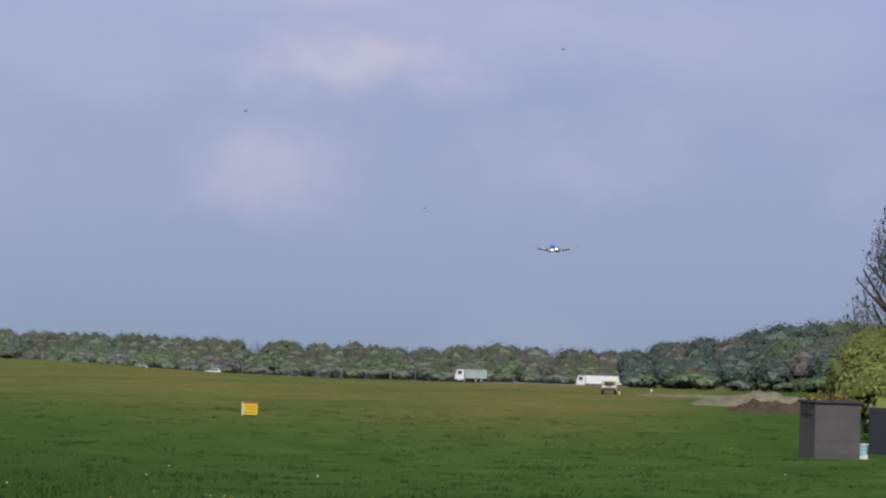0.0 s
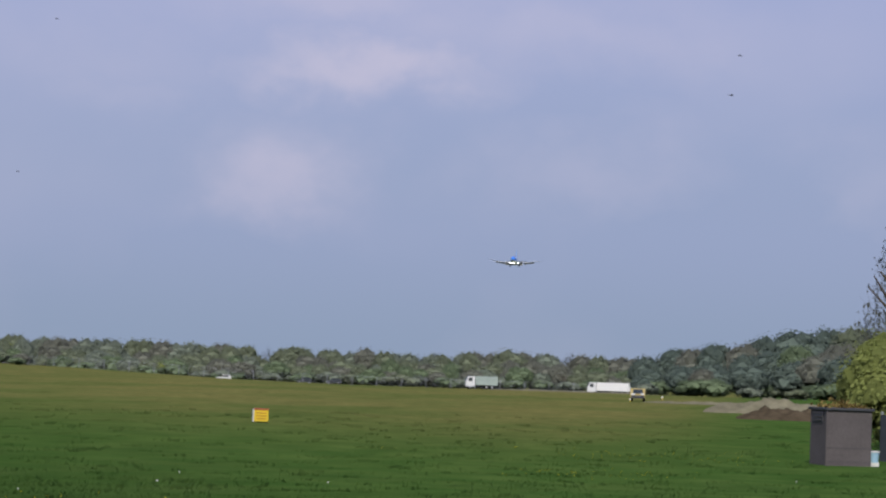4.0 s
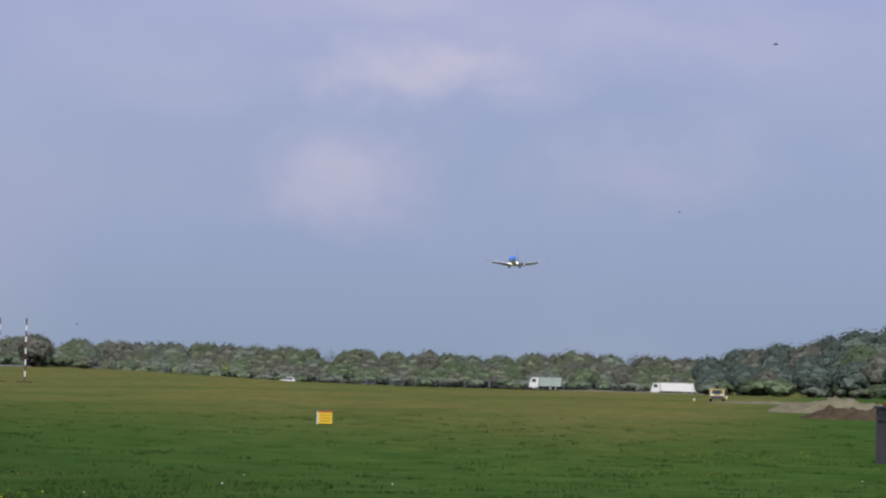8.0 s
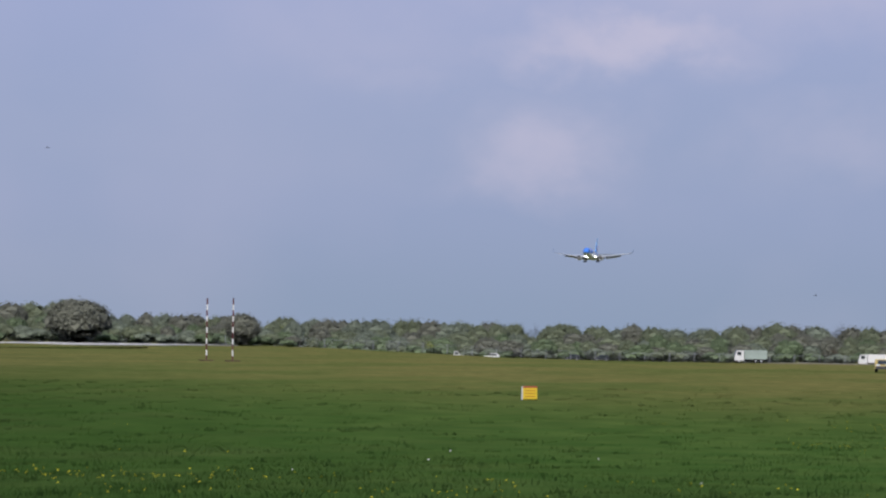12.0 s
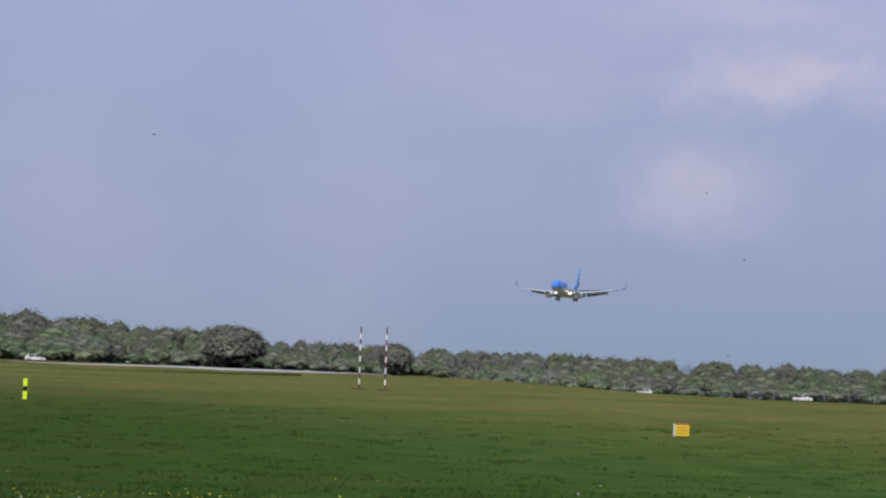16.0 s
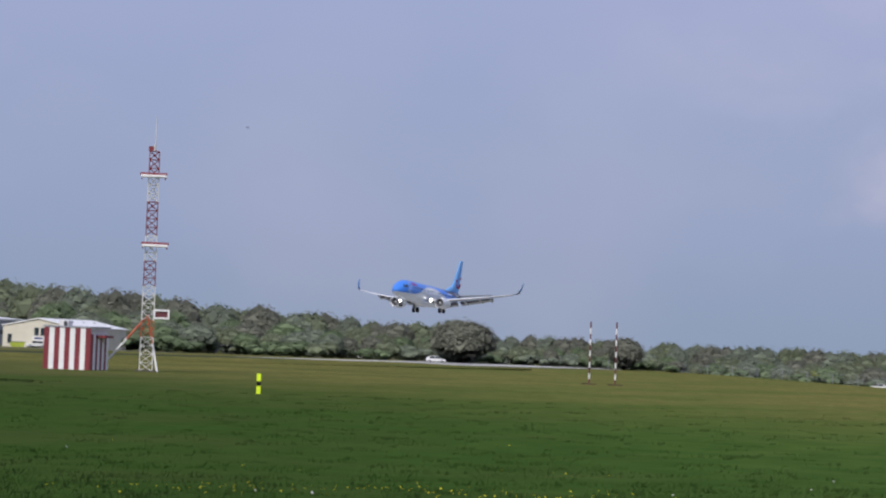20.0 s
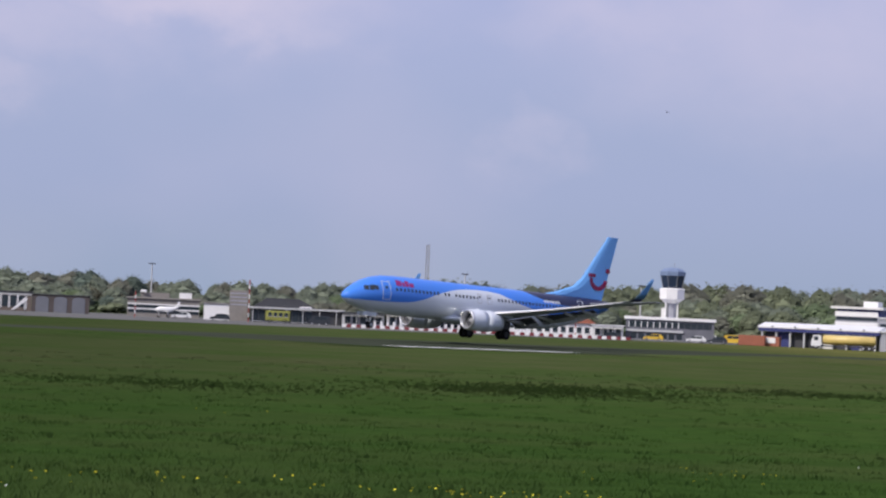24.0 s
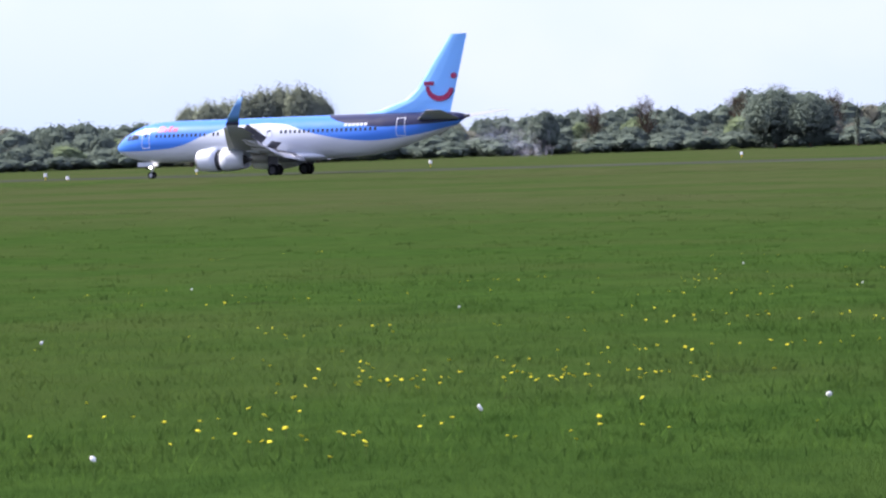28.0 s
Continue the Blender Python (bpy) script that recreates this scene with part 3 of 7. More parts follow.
def wood(name, skyline, r, depth, mix, label, step=3.4, rows=3, hedge=0.35, hedges=(0, 0, 2, 5), far=(5, 3, 2), wider=1.0):
    """Trees from bearing to bearing whose tops follow a skyline of (bearing, degrees up) seen from the bank."""
    bs, es = [p[0] for p in skyline], [p[1] for p in skyline]
    trees = []
    kinds, weights = zip(*mix)
    weights = np.array(weights) / sum(weights)
    for row in range(rows):
        rr = r + depth * row / max(1, rows - 1)
        db = math.degrees(step / rr)
        b = bs[0]
        while b < bs[-1]:
            bb = b + rng.uniform(-0.4, 0.4) * db
            q = rr + rng.uniform(-0.3, 0.3) * depth / rows
            p = spot(bb, q)
            base = rise(p.x, p.y)
            top = EYE - base + q * math.tan(radians(np.interp(bb, bs, es)))
            share = (row + 1) / rows
            h = max(2.2, top * (rng.uniform(0.25, 0.45) + 0.5 * share if row < rows - 1 else rng.uniform(0.92, 1.05)))
            shape, slot = kinds[rng.choice(len(kinds), p=weights)]
            # the back row takes the leaf colours greyed most for haze
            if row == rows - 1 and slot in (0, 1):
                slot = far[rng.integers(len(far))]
            trees.append((p.x, p.y, base, h * (1.06 if shape == "conifer" else 1.0), wider * (0.5 * h + 0.5 * top) * rng.uniform(0.75, 1.2) * (0.8 if shape == "conifer" else 1.0), shape, slot))
            if rng.random() < 0.5 + hedge and row < 2:
                p = spot(bb + rng.uniform(-0.5, 0.5) * db, q - 6)
                hh = min(h * 0.65, rng.uniform(2.0, 4.0))
                trees.append((p.x, p.y, rise(p.x, p.y), hh, hh * 2.3, "bush", hedges[rng.integers(len(hedges))]))
            b += db
    return plant(name, trees, label)


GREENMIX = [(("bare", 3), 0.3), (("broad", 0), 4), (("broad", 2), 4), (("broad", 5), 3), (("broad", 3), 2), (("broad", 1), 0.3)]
BROWNMIX = [(("broad", 3), 4), (("bare", 3), 1), (("broad", 2), 4), (("broad", 5), 2), (("broad", 0), 2), (("bare", 6), 0.6), (("conifer", 4), 0.15)]
# backlit rows: their shade is put into darker, bluer leaves
DARKMIX = [(("broad", 4), 8), (("broad", 0), 0.6), (("broad", 3), 1), (("bare", 3), 0.6), (("conifer", 4), 0.2)]
HEDGEMIX = [(("broad", 4), 6), (("broad", 5), 0.7), (("broad", 0), 2), (("bare", 3), 0.4)]
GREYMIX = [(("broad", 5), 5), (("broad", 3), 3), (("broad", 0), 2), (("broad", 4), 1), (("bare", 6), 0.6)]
FINEMIX = [(("fine", 4), 6), (("fine", 0), 2), (("fine", 3), 1), (("bare", 3), 0.6)]

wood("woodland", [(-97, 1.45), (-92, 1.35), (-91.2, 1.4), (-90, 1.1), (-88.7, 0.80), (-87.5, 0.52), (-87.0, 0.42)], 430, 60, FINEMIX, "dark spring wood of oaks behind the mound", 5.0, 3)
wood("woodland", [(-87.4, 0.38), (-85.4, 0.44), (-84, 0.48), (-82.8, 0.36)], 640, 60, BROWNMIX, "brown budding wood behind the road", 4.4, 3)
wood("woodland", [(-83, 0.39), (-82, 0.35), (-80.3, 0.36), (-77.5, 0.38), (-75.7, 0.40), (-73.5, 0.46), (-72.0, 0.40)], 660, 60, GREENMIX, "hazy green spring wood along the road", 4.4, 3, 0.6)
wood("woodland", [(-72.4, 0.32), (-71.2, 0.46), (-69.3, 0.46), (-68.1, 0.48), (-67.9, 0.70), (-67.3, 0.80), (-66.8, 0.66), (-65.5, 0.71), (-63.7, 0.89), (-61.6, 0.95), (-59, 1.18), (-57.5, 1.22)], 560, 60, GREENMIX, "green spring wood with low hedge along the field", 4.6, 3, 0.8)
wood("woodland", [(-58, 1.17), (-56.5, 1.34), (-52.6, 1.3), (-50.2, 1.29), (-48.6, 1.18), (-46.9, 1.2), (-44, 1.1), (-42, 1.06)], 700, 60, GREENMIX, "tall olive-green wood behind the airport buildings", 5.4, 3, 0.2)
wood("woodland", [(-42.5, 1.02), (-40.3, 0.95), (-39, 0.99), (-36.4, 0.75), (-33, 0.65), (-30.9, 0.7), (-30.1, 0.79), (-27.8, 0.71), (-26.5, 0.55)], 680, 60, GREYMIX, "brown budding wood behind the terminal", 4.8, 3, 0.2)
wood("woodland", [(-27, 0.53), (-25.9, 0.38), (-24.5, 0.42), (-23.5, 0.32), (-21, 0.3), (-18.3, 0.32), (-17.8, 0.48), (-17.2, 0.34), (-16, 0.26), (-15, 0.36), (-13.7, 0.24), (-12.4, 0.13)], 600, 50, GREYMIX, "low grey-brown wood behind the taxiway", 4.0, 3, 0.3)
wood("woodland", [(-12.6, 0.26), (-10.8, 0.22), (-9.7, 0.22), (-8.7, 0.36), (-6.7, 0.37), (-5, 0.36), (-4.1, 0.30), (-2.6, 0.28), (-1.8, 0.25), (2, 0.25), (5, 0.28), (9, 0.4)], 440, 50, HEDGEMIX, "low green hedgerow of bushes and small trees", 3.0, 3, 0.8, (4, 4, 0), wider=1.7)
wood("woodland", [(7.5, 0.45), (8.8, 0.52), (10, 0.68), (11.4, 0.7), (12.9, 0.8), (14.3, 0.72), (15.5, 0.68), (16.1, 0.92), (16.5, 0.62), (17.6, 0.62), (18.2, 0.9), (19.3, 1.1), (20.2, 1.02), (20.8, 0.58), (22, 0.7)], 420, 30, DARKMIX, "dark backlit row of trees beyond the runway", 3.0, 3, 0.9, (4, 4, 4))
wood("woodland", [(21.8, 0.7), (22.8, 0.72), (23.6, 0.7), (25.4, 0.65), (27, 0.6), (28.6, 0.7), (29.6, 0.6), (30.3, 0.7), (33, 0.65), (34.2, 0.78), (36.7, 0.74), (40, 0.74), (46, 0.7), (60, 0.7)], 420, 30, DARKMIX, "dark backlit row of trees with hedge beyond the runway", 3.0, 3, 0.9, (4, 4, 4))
wood("woodland", [(60, 0.7), (120, 0.9), (180, 0.9), (268, 1.0)], 420, 30, GREENMIX, "distant trees all round the airfield", 13.0, 1, -0.5)


def single_tree(bearing, r, top, width, shape, slot, name="tree", label="budding spring tree", limbs=True):
    """One tree with its own trunk, limbs and crown."""
    p = spot(bearing, r)
    h = EYE - rise(p.x, p.y) + r * math.tan(radians(top))
    t = thing(name, Matrix.Translation((p.x, p.y, rise(p.x, p.y) - 0.05)), label, "tree", "single trees")
    bm = rod((0, 0, -0.2), (0, 0, h * 0.28), h * 0.03, h * 0.022, 10)
    rod((0, 0, h * 0.28), (h * 0.02, 0, h * 0.62), h * 0.022, h * 0.008, 8, bm)
    g = np.random.default_rng(int(abs(bearing) * 100))
    for _ in range(9):
        z = h * g.uniform(0.25, 0.55)
        a = g.uniform(0, math.tau)
        q = Vector((math.cos(a) * width * 0.3, math.sin(a) * width * 0.3, z + h * g.uniform(0.12, 0.28)))
        rod((0, 0, z), q, h * 0.010, h * 0.003, 6, bm)
    part("trunk", bm, BARK, t)
    vs, ns = [], []
    for k in range(3):
        s, nm = SHAPES[shape][k % len(SHAPES[shape])]
        s, nm = s.reshape(-1, 3), np.repeat(nm, 3, 0)
        a = k * 2.1
        ns.append(np.stack((nm[:, 0] * math.cos(a) - nm[:, 1] * math.sin(a), nm[:, 0] * math.sin(a) + nm[:, 1] * math.cos(a), nm[:, 2]), 1))
        vs.append(np.stack(((s[:, 0] * math.cos(a) - s[:, 1] * math.sin(a)) * width, (s[:, 0] * math.sin(a) + s[:, 1] * math.cos(a)) * width, s[:, 2] * h), 1))
    v = np.concatenate(vs)
    me = mesh_arrays("crown", v, np.arange(len(v)).reshape(-1, 3), [TREE_MATERIALS[slot]])
    swelling(me, np.concatenate(ns))
    c = new("crown", me)
    c.parent = t
    return t


for b, top, w in ((22.4, 1.0, 6.5), (23.6, 0.86, 6), (20.2, 1.05, 7), (19.3, 1.18, 7), (18.0, 1.0, 6)):
    single_tree(b, 432, top, w, "twiggy", 6, label="bare budding tree rising behind the row")
single_tree(19.4, 395, 1.1, 13, "clump", 4, label="broad dark tree over the row beyond the runway")
single_tree(18.6, 392, 0.9, 10, "clump", 4, label="broad olive tree over the row beyond the runway")
single_tree(16.1, 400, 0.9, 6, "broad", 4, label="round budding tree over the hedge")
single_tree(17.5, 398, 0.62, 3.0, "conifer", 4, label="small dark pointed conifer in the hedge")
for b, top, w in ((30.15, 1.38, 6.0), (30.5, 1.56, 6.5), (30.95, 1.55, 7.0), (31.4, 1.48, 6.5), (31.8, 1.36, 6.0), (32.25, 1.22, 6.0), (32.65, 1.22, 6.5), (33.1, 1.12, 6.0)):
    single_tree(b, 400 + 3 * math.sin(b * 9), top, w * 1.25, "clump", 5, label="tall budding poplar in a clump beyond the runway")
single_tree(24.8, 400, 0.72, 6, "broad", 4, label="dark green tree in the row beyond the runway")
single_tree(-67.5, 545, 0.78, 17, "fine", 3, label="broad brown budding tree standing over the wood")
single_tree(-71.3, 545, 0.5, 9, "broad", 3, label="brown budding tree over the hedge")
# the budding tree and the hedge beside the hut
single_tree(-93.05, 92, 3.75, 4.6, "twiggy", 3, label="leafless budding tree beside the concrete hut")
single_tree(-93.4, 88, 4.6, 5.0, "twiggy", 3, label="leafless budding tree beside the concrete hut")
single_tree(-93.0, 86, 1.2, 4.4, "fine_bush", 1, name="bush", label="fresh yellow-green bush beside the concrete hut")
single_tree(-94.3, 85, 1.6, 4.2, "fine_bush", 1, name="bush", label="fresh yellow-green bush beside the concrete hut")

# ---- buildings and fixtures of the airport ----
MOVERS = []


def stand(bearing, r, twist=0.0, z=None):
    """A pose on the ground with x to the viewer's right and y away, turned by twist."""
    p = spot(bearing, r)
    return pose(p.x, p.y, rise(p.x, p.y) if z is None else z, 0, 0, bearing + twist)


def wide(degrees, r):
    return r * math.tan(radians(degrees))


def panes(parent, x0, x1, z0, z1, n, y, material=None, fill=0.7, name="window"):
    """n window panes in a row on a front wall, each with a sill."""
    step = (x1 - x0) / n
    for k in range(n):
        c = x0 + (k + 0.5) * step
        w = part(name, box(c - step * fill / 2, c + step * fill / 2, y - 0.05, y + 0.05, z0, z1), material or GLASS, parent)
        part("sill", box(c - step * fill / 2 - 0.05, c + step * fill / 2 + 0.05, y - 0.12, y + 0.04, z0 - 0.1, z0), LIGHTGREY, w)


def flat_block(name, m, w, d, h, wall, roof, label, category="building", overhang=0.3, kerb=0.35):
    t = thing(name, m, label, category)
    part("wall", box(0, w, 0, d, -0.3, h), wall, t)
    part("roof", box(-overhang, w + overhang, -overhang, d + overhang, h + 0.01, h + kerb, 0.04), roof, t)
    return t


def gable_block(name, m, w, d, h, top, wall, roof, label, category="building"):
    """Gable end towards the viewer."""
    t = thing(name, m, label, category)
    part("wall", prism([(0, -0.3), (w, -0.3), (w, h), (w / 2, top), (0, h)], 0, d), wall, t)
    for s in (0, 1):
        a, b = ((-0.3, h - 0.12), (w / 2, top + 0.02)) if s == 0 else ((w / 2, top + 0.02), (w + 0.3, h - 0.12))
        part("roof", prism([a, b, (b[0], b[1] + 0.22), (a[0], a[1] + 0.22)], -0.3, d + 0.3), roof, t)
    return t


# white hall: sun on the front and shade on the flank put into wall colours
R = 560
hall = thing("white_hall", stand(-55.78, R, -34), "large white storage hall with sunlit front and shaded flank in its colours", "hall")
hw, hd, hh = 21.5, 26.0, 6.2
part("wall", box(-hw, 0, 0, 0.3, -0.3, hh), SUNWHITE, hall, "white front sheet wall, lightened for sun")
part("wall", box(-0.3, 0.003, 0.31, hd, -0.3, hh - 0.5), GREY, hall, "side wall greyed for shade")
part("wall", box(-hw, -hw + 0.3, 0.31, hd, -0.3, hh), WHITE, hall)
part("wall", box(-hw + 0.3, -0.3, hd - 0.3, hd, -0.3, hh), GREY, hall)
part("roof", loft([[(-hw - 0.2, y, hh + 0.02), (-hw / 2, y, hh + 0.75), (0.2, y, hh + 0.02), (0.2, y, hh - 0.35), (-hw - 0.2, y, hh - 0.35)] for y in (-0.1, hd + 0.2)]), WHITE, hall)
for k in range(8):
    part("sign_bar", box(0.004, 0.05, 9 + 1.1 * k, 9.8 + 1.1 * k, 2.6, 3.6), DARK, hall, "dark lettering drawn as a bar")
for k in range(11):
    part("cladding_seam", box(-hw + 1.9 * (k + 1) - 0.04, -hw + 1.9 * (k + 1) + 0.04, -0.02, 0.0, 0.0, hh - 0.1), WHITE, hall)

# cream office with a low gable and long white roof
R = 535
t = gable_block("cream_hangar", stand(-56.75, R, -30), 17.5, 24, 4.6, 6.2, CREAM, WHITE, "cream hangar with low gable and white sheet roof", "hangar")
panes(t, 7.5, 10.5, 2.6, 4.3, 2, -0.02)
panes(t, 10.9, 12.6, 2.2, 5.0, 1, -0.02)
part("notice_board", box(7.4, 10.4, -0.08, 0.0, 1.6, 2.4), WHITE, t)
part("notice_mark", box(7.8, 9.8, -0.11, -0.081, 1.8, 2.2), BLUEPAINT, t)
panes(t, 1.0, 2.4, 0.8, 2.8, 1, -0.02)
for k in range(4):
    part("roof_vent", rod((12.5 , 3 + 5 * k, 5.3), (12.5, 3 + 5 * k, 6.0), 0.3, n=10), LIGHTGREY, t)

# mint-green office block with a dark glass flank and white frame
R = 640
t = thing("office_block", stand(-52.02, R, -28), "mint-green four-storey office block with dark teal flank", "office block")
part("wall", box(0, 11.0, 0, 10, -0.3, 12.0), MINT, t, "mint-green clad front")
part("side_wall", box(11.001, 11.3, -0.1, 10.2, -0.3, 12.3), TEAL, t, "dark teal glass flank")
part("roof", box(-0.2, 11.4, -0.2, 10.3, 12.31, 12.5), LIGHTGREY, t)
for k in range(4):
    panes(t, 0.7, 10.6, 2.0 + 2.75 * k, 3.0 + 2.75 * k, 8, -0.02, fill=0.55)
    part("floor_band", box(-0.02, 11.0, -0.06, -0.001, 0.9 + 2.75 * k, 1.1 + 2.75 * k), LIGHTGREY, t)
for a, b, c, e in ((11.4, 11.9, -0.3, 14.0), (5.5, 11.9, 13.4, 14.0), (5.5, 6.0, 12.6, 13.4)):
    part("white_frame", box(a, b, 9.0, 9.8, c, e), WHITE, t, "white roof frame")
panes(t, 0.7, 10.6, 0.1, 0.8, 5, -0.02, DARK, 0.5, "door")

# two mushroom floodlight masts
for b, name in ((-53.42, "a"), (-54.10, "b")):
    t = thing("aerial_mast", stand(b, 690), "steel lattice mast with a wide round platform", "mast", "round platform masts")
    for sx, sy in ((-1, -1), (1, -1), (1, 1), (-1, 1)):
        part("mast_leg", rod((sx * 0.9, sy * 0.9, 0), (sx * 0.6, sy * 0.6, 18.2), 0.09, n=6), STEEL, t)
    for k in range(9):
        for s in (-1, 1):
            part("brace", rod((-0.85 * s, -0.85, 2.0 * k + 0.2), (0.8 * s, -0.85, 2.0 * k + 2.0), 0.05, n=5), STEEL, t)
    part("platform", loft([[(r * math.cos(a), r * math.sin(a), z) for a in (i * math.tau / 28 for i in range(28))] for r, z in ((0.8, 17.6), (3.2, 18.5), (3.7, 18.7), (3.7, 18.9), (0.4, 19.1))]), GREY, t, "round grey platform")
    part("aerial", rod((0, 0, 19), (0, 0, 20.2), 0.12, 0.05, 6), LIGHTGREY, t)

# the old control building: three stepped white-banded storeys
R = 600
t = thing("control_building", stand(-47.85, R, -18), "stepped white-banded office building with flat roofs", "building")
part("lower_block", box(0, 19.5, 0, 12, -0.3, 7.4), GREY, t)
for k in range(3):
    part("white_band", box(-0.15, 10.6, -0.2, -0.02, 3.0 + 2.5 * k - 0.2, 4.0 + 2.5 * k), WHITE, t, "white parapet band")
    part("window_band", box(0.1, 10.4, -0.08, 0.02, 1.9 + 2.5 * k, 2.75 + 2.5 * k), GLASS, t)
part("upper_block", box(0.3, 11.0, 0.2, 9, 7.41, 9.6), BLUEPAINT, t, "dark blue recessed top storey")
part("roof", box(-1.2, 12.0, -0.8, 10, 9.61, 10.2, 0.05), OFFWHITE, t, "pale flat roof slab")
part("roof", box(10.7, 20.0, -0.3, 12.3, 7.41, 7.9, 0.05), LIGHTGREY, t)
part("roof_house", box(6.2, 9.8, 2, 6, 10.21, 11.6), WHITE, t)
part("window_band", box(11.2, 19.2, -0.06, 0.02, 2.4, 3.6), GLASS, t)
part("window_band", box(11.2, 19.2, -0.06, 0.02, 5.2, 6.3), GLASS, t)
for k in range(5):
    part("mullion", box(11.3 + 1.9 * k, 11.4 + 1.9 * k, -0.1, -0.061, 2.4, 3.6), WHITE, t)

# the long low fire-station hangar with blue fascia
R = 535
t = thing("fire_station", stand(-46.15, R, -14), "long low garage with white roof and dark blue bays", "garage")
part("back_wall", box(0, 36, 5, 12, -0.3, 4.3), GREY, t)
part("roof", loft([[(-0.6, y, z), (26.0, y, z), (26.0, y, z + 0.35), (-0.6, y, z + 0.35)] for y, z in ((-1.0, 4.0), (5, 4.9), (12.3, 4.6))]), WHITE, t, "white sheet roof")
part("roof", loft([[(26.01, y, z), (37.0, y, z - 0.3), (37.0, y, z), (26.01, y, z + 0.3)] for y, z in ((-0.6, 4.0), (5, 4.7), (12.3, 4.4))]), LIGHTGREY, t, "grey sheet roof")
part("fascia", box(-0.5, 26, -0.9, -0.7, 3.3, 3.98), BLUEPAINT, t, "dark blue fascia board")
for k in range(9):
    part("pillar", box(0.1 + 3.1 * k, 0.45 + 3.1 * k, -0.6, -0.2, -0.2, 3.3), LIGHTGREY, t)
# dark panels stand in for the shade inside the open bays
for k in range(8):
    part("bay_door", box(0.55 + 3.1 * k, 3.1 + 3.1 * k, 0.8, 1.0, -0.2, 3.2), (DARK, BLUEPAINT, DARK, DARK, OFFWHITE)[k % 5], t)
part("grey_wall", box(26.0, 36.8, -0.3, 0.0, -0.3, 3.7), GREY, t)
panes(t, 29.0, 35, 1.0, 1.9, 5, -0.32, DARK, 0.45)
for k in range(5):
    part("roof_lamp", box(2.5 + 5 * k, 2.8 + 5 * k, -1.2, -0.9, 4.2, 4.5), DARK, t)
t = gable_block("small_hangar", stand(-50.55, 548, -18), 6.2, 9, 3.6, 4.7, CREAM, OFFWHITE, "small cream gabled shed with dark door", "shed")
part("door", box(2.6, 5.4, -0.08, 0.0, 0.0, 3.0), BLUEPAINT, t, "dark blue sliding door")

# orange containers
t = thing("shipping_container", stand(-45.62, 520, -10), "faded brick-red steel shipping container", "container", "containers")
part("body", box(0, 5.6, 0, 2.4, 0.05, 2.2, 0.04), RUST, t)
for k in range(13):
    part("rib", box(0.2 + 0.42 * k, 0.36 + 0.42 * k, -0.05, -0.001, 0.2, 2.05), RUST, t)
t = thing("shipping_container", stand(-46.22, 521, -10), "brick-red container with a white front panel", "container", "containers")
part("body", box(0, 3.2, 0, 2.4, 0.05, 2.1, 0.04), RUST, t)
part("panel", box(0.2, 2.4, -0.06, -0.001, 0.7, 1.9), WHITE, t, "white panel")

# the control tower
R = 560
t = thing("control_tower", stand(-44.03, R), "airport control tower with blue glass cab and white ring", "control tower")


def ring8(r, z, n=8):
    return [(r * math.cos((k + 0.5) * math.tau / n), r * math.sin((k + 0.5) * math.tau / n), z) for k in range(n)]


part("shaft", loft([ring8(1.3, 0), ring8(1.15, 9.6)]), GREY, t, "grey tower shaft")
for x in (-1.5, 1.2):
    part("shaft_rib", box(x, x + 0.3, -1.6, -1.2, 0, 9.0), WHITE, t)
part("stair_flank", box(-2.3, -1.45, -1.0, 1.0, 0, 7.5), OFFWHITE, t)
part("gallery", loft([ring8(1.6, 8.6), ring8(3.0, 9.6), ring8(3.1, 11.9), ring8(2.6, 12.1)]), WHITE, t, "white eight-sided gallery")
part("cab_glass", loft([ring8(2.3, 12.11), ring8(2.95, 14.9)]), NAVYGLASS, t, "blue slanting cab glass")
for k in range(8):
    a, b = ring8(2.32, 12.11)[k], ring8(2.98, 14.9)[k]
    part("mullion", rod(a, b, 0.07, n=5), STEEL, t)
part("cab_roof", loft([ring8(3.1, 14.91), ring8(3.15, 15.9), ring8(2.2, 16.5), ring8(0.5, 16.8)]), surface("blue-grey roof sheet", (0.16, 0.22, 0.34), 0.5), t, "blue-grey cab roof")
part("roof_aerial", rod((0.3, 0, 16.7), (0.3, 0, 18.0), 0.06, n=5), STEEL, t)
t = thing("tower_building", stand(-42.98, R - 6), "low white-roofed office at the control tower's foot", "building")
part("wall", box(0, 20.0, 0, 9, -0.3, 4.6), surface("dark grey office wall", (0.14, 0.145, 0.17), 0.6), t)
part("roof", box(-0.4, 20.4, -0.5, 9.4, 4.61, 5.3, 0.05), WHITE, t)
part("window_band", box(0.4, 19.4, -0.08, 0.02, 2.9, 4.2), GLASS, t)
for k in range(14):
    part("mullion", box(0.6 + 1.4 * k, 0.8 + 1.4 * k, -0.14, -0.081, 2.9, 4.2), WHITE if k < 9 else DARK, t)
part("parapet", box(0, 13, -0.4, -0.02, 1.9, 2.4), LIGHTGREY, t)
panes(t, 1, 13, 0.2, 1.6, 7, -0.03, GLASS, 0.75)

# red-roofed house, terminal sheds
t = thing("red_roofed_house", stand(-40.8, 560), "white house with a hipped red tile roof", "house")
part("wall", box(0, 14.0, 0, 9, -0.3, 3.1), WHITE, t)
part("roof", loft([[(-0.5, -0.6, 3.1), (14.5, -0.6, 3.1), (14.5, 9.6, 3.1), (-0.5, 9.6, 3.1)], [(4.0, 4.2, 5.9), (10.0, 4.2, 5.9), (10.0, 4.8, 5.9), (4.0, 4.8, 5.9)]]), TILEROOF, t, "hipped red tile roof")
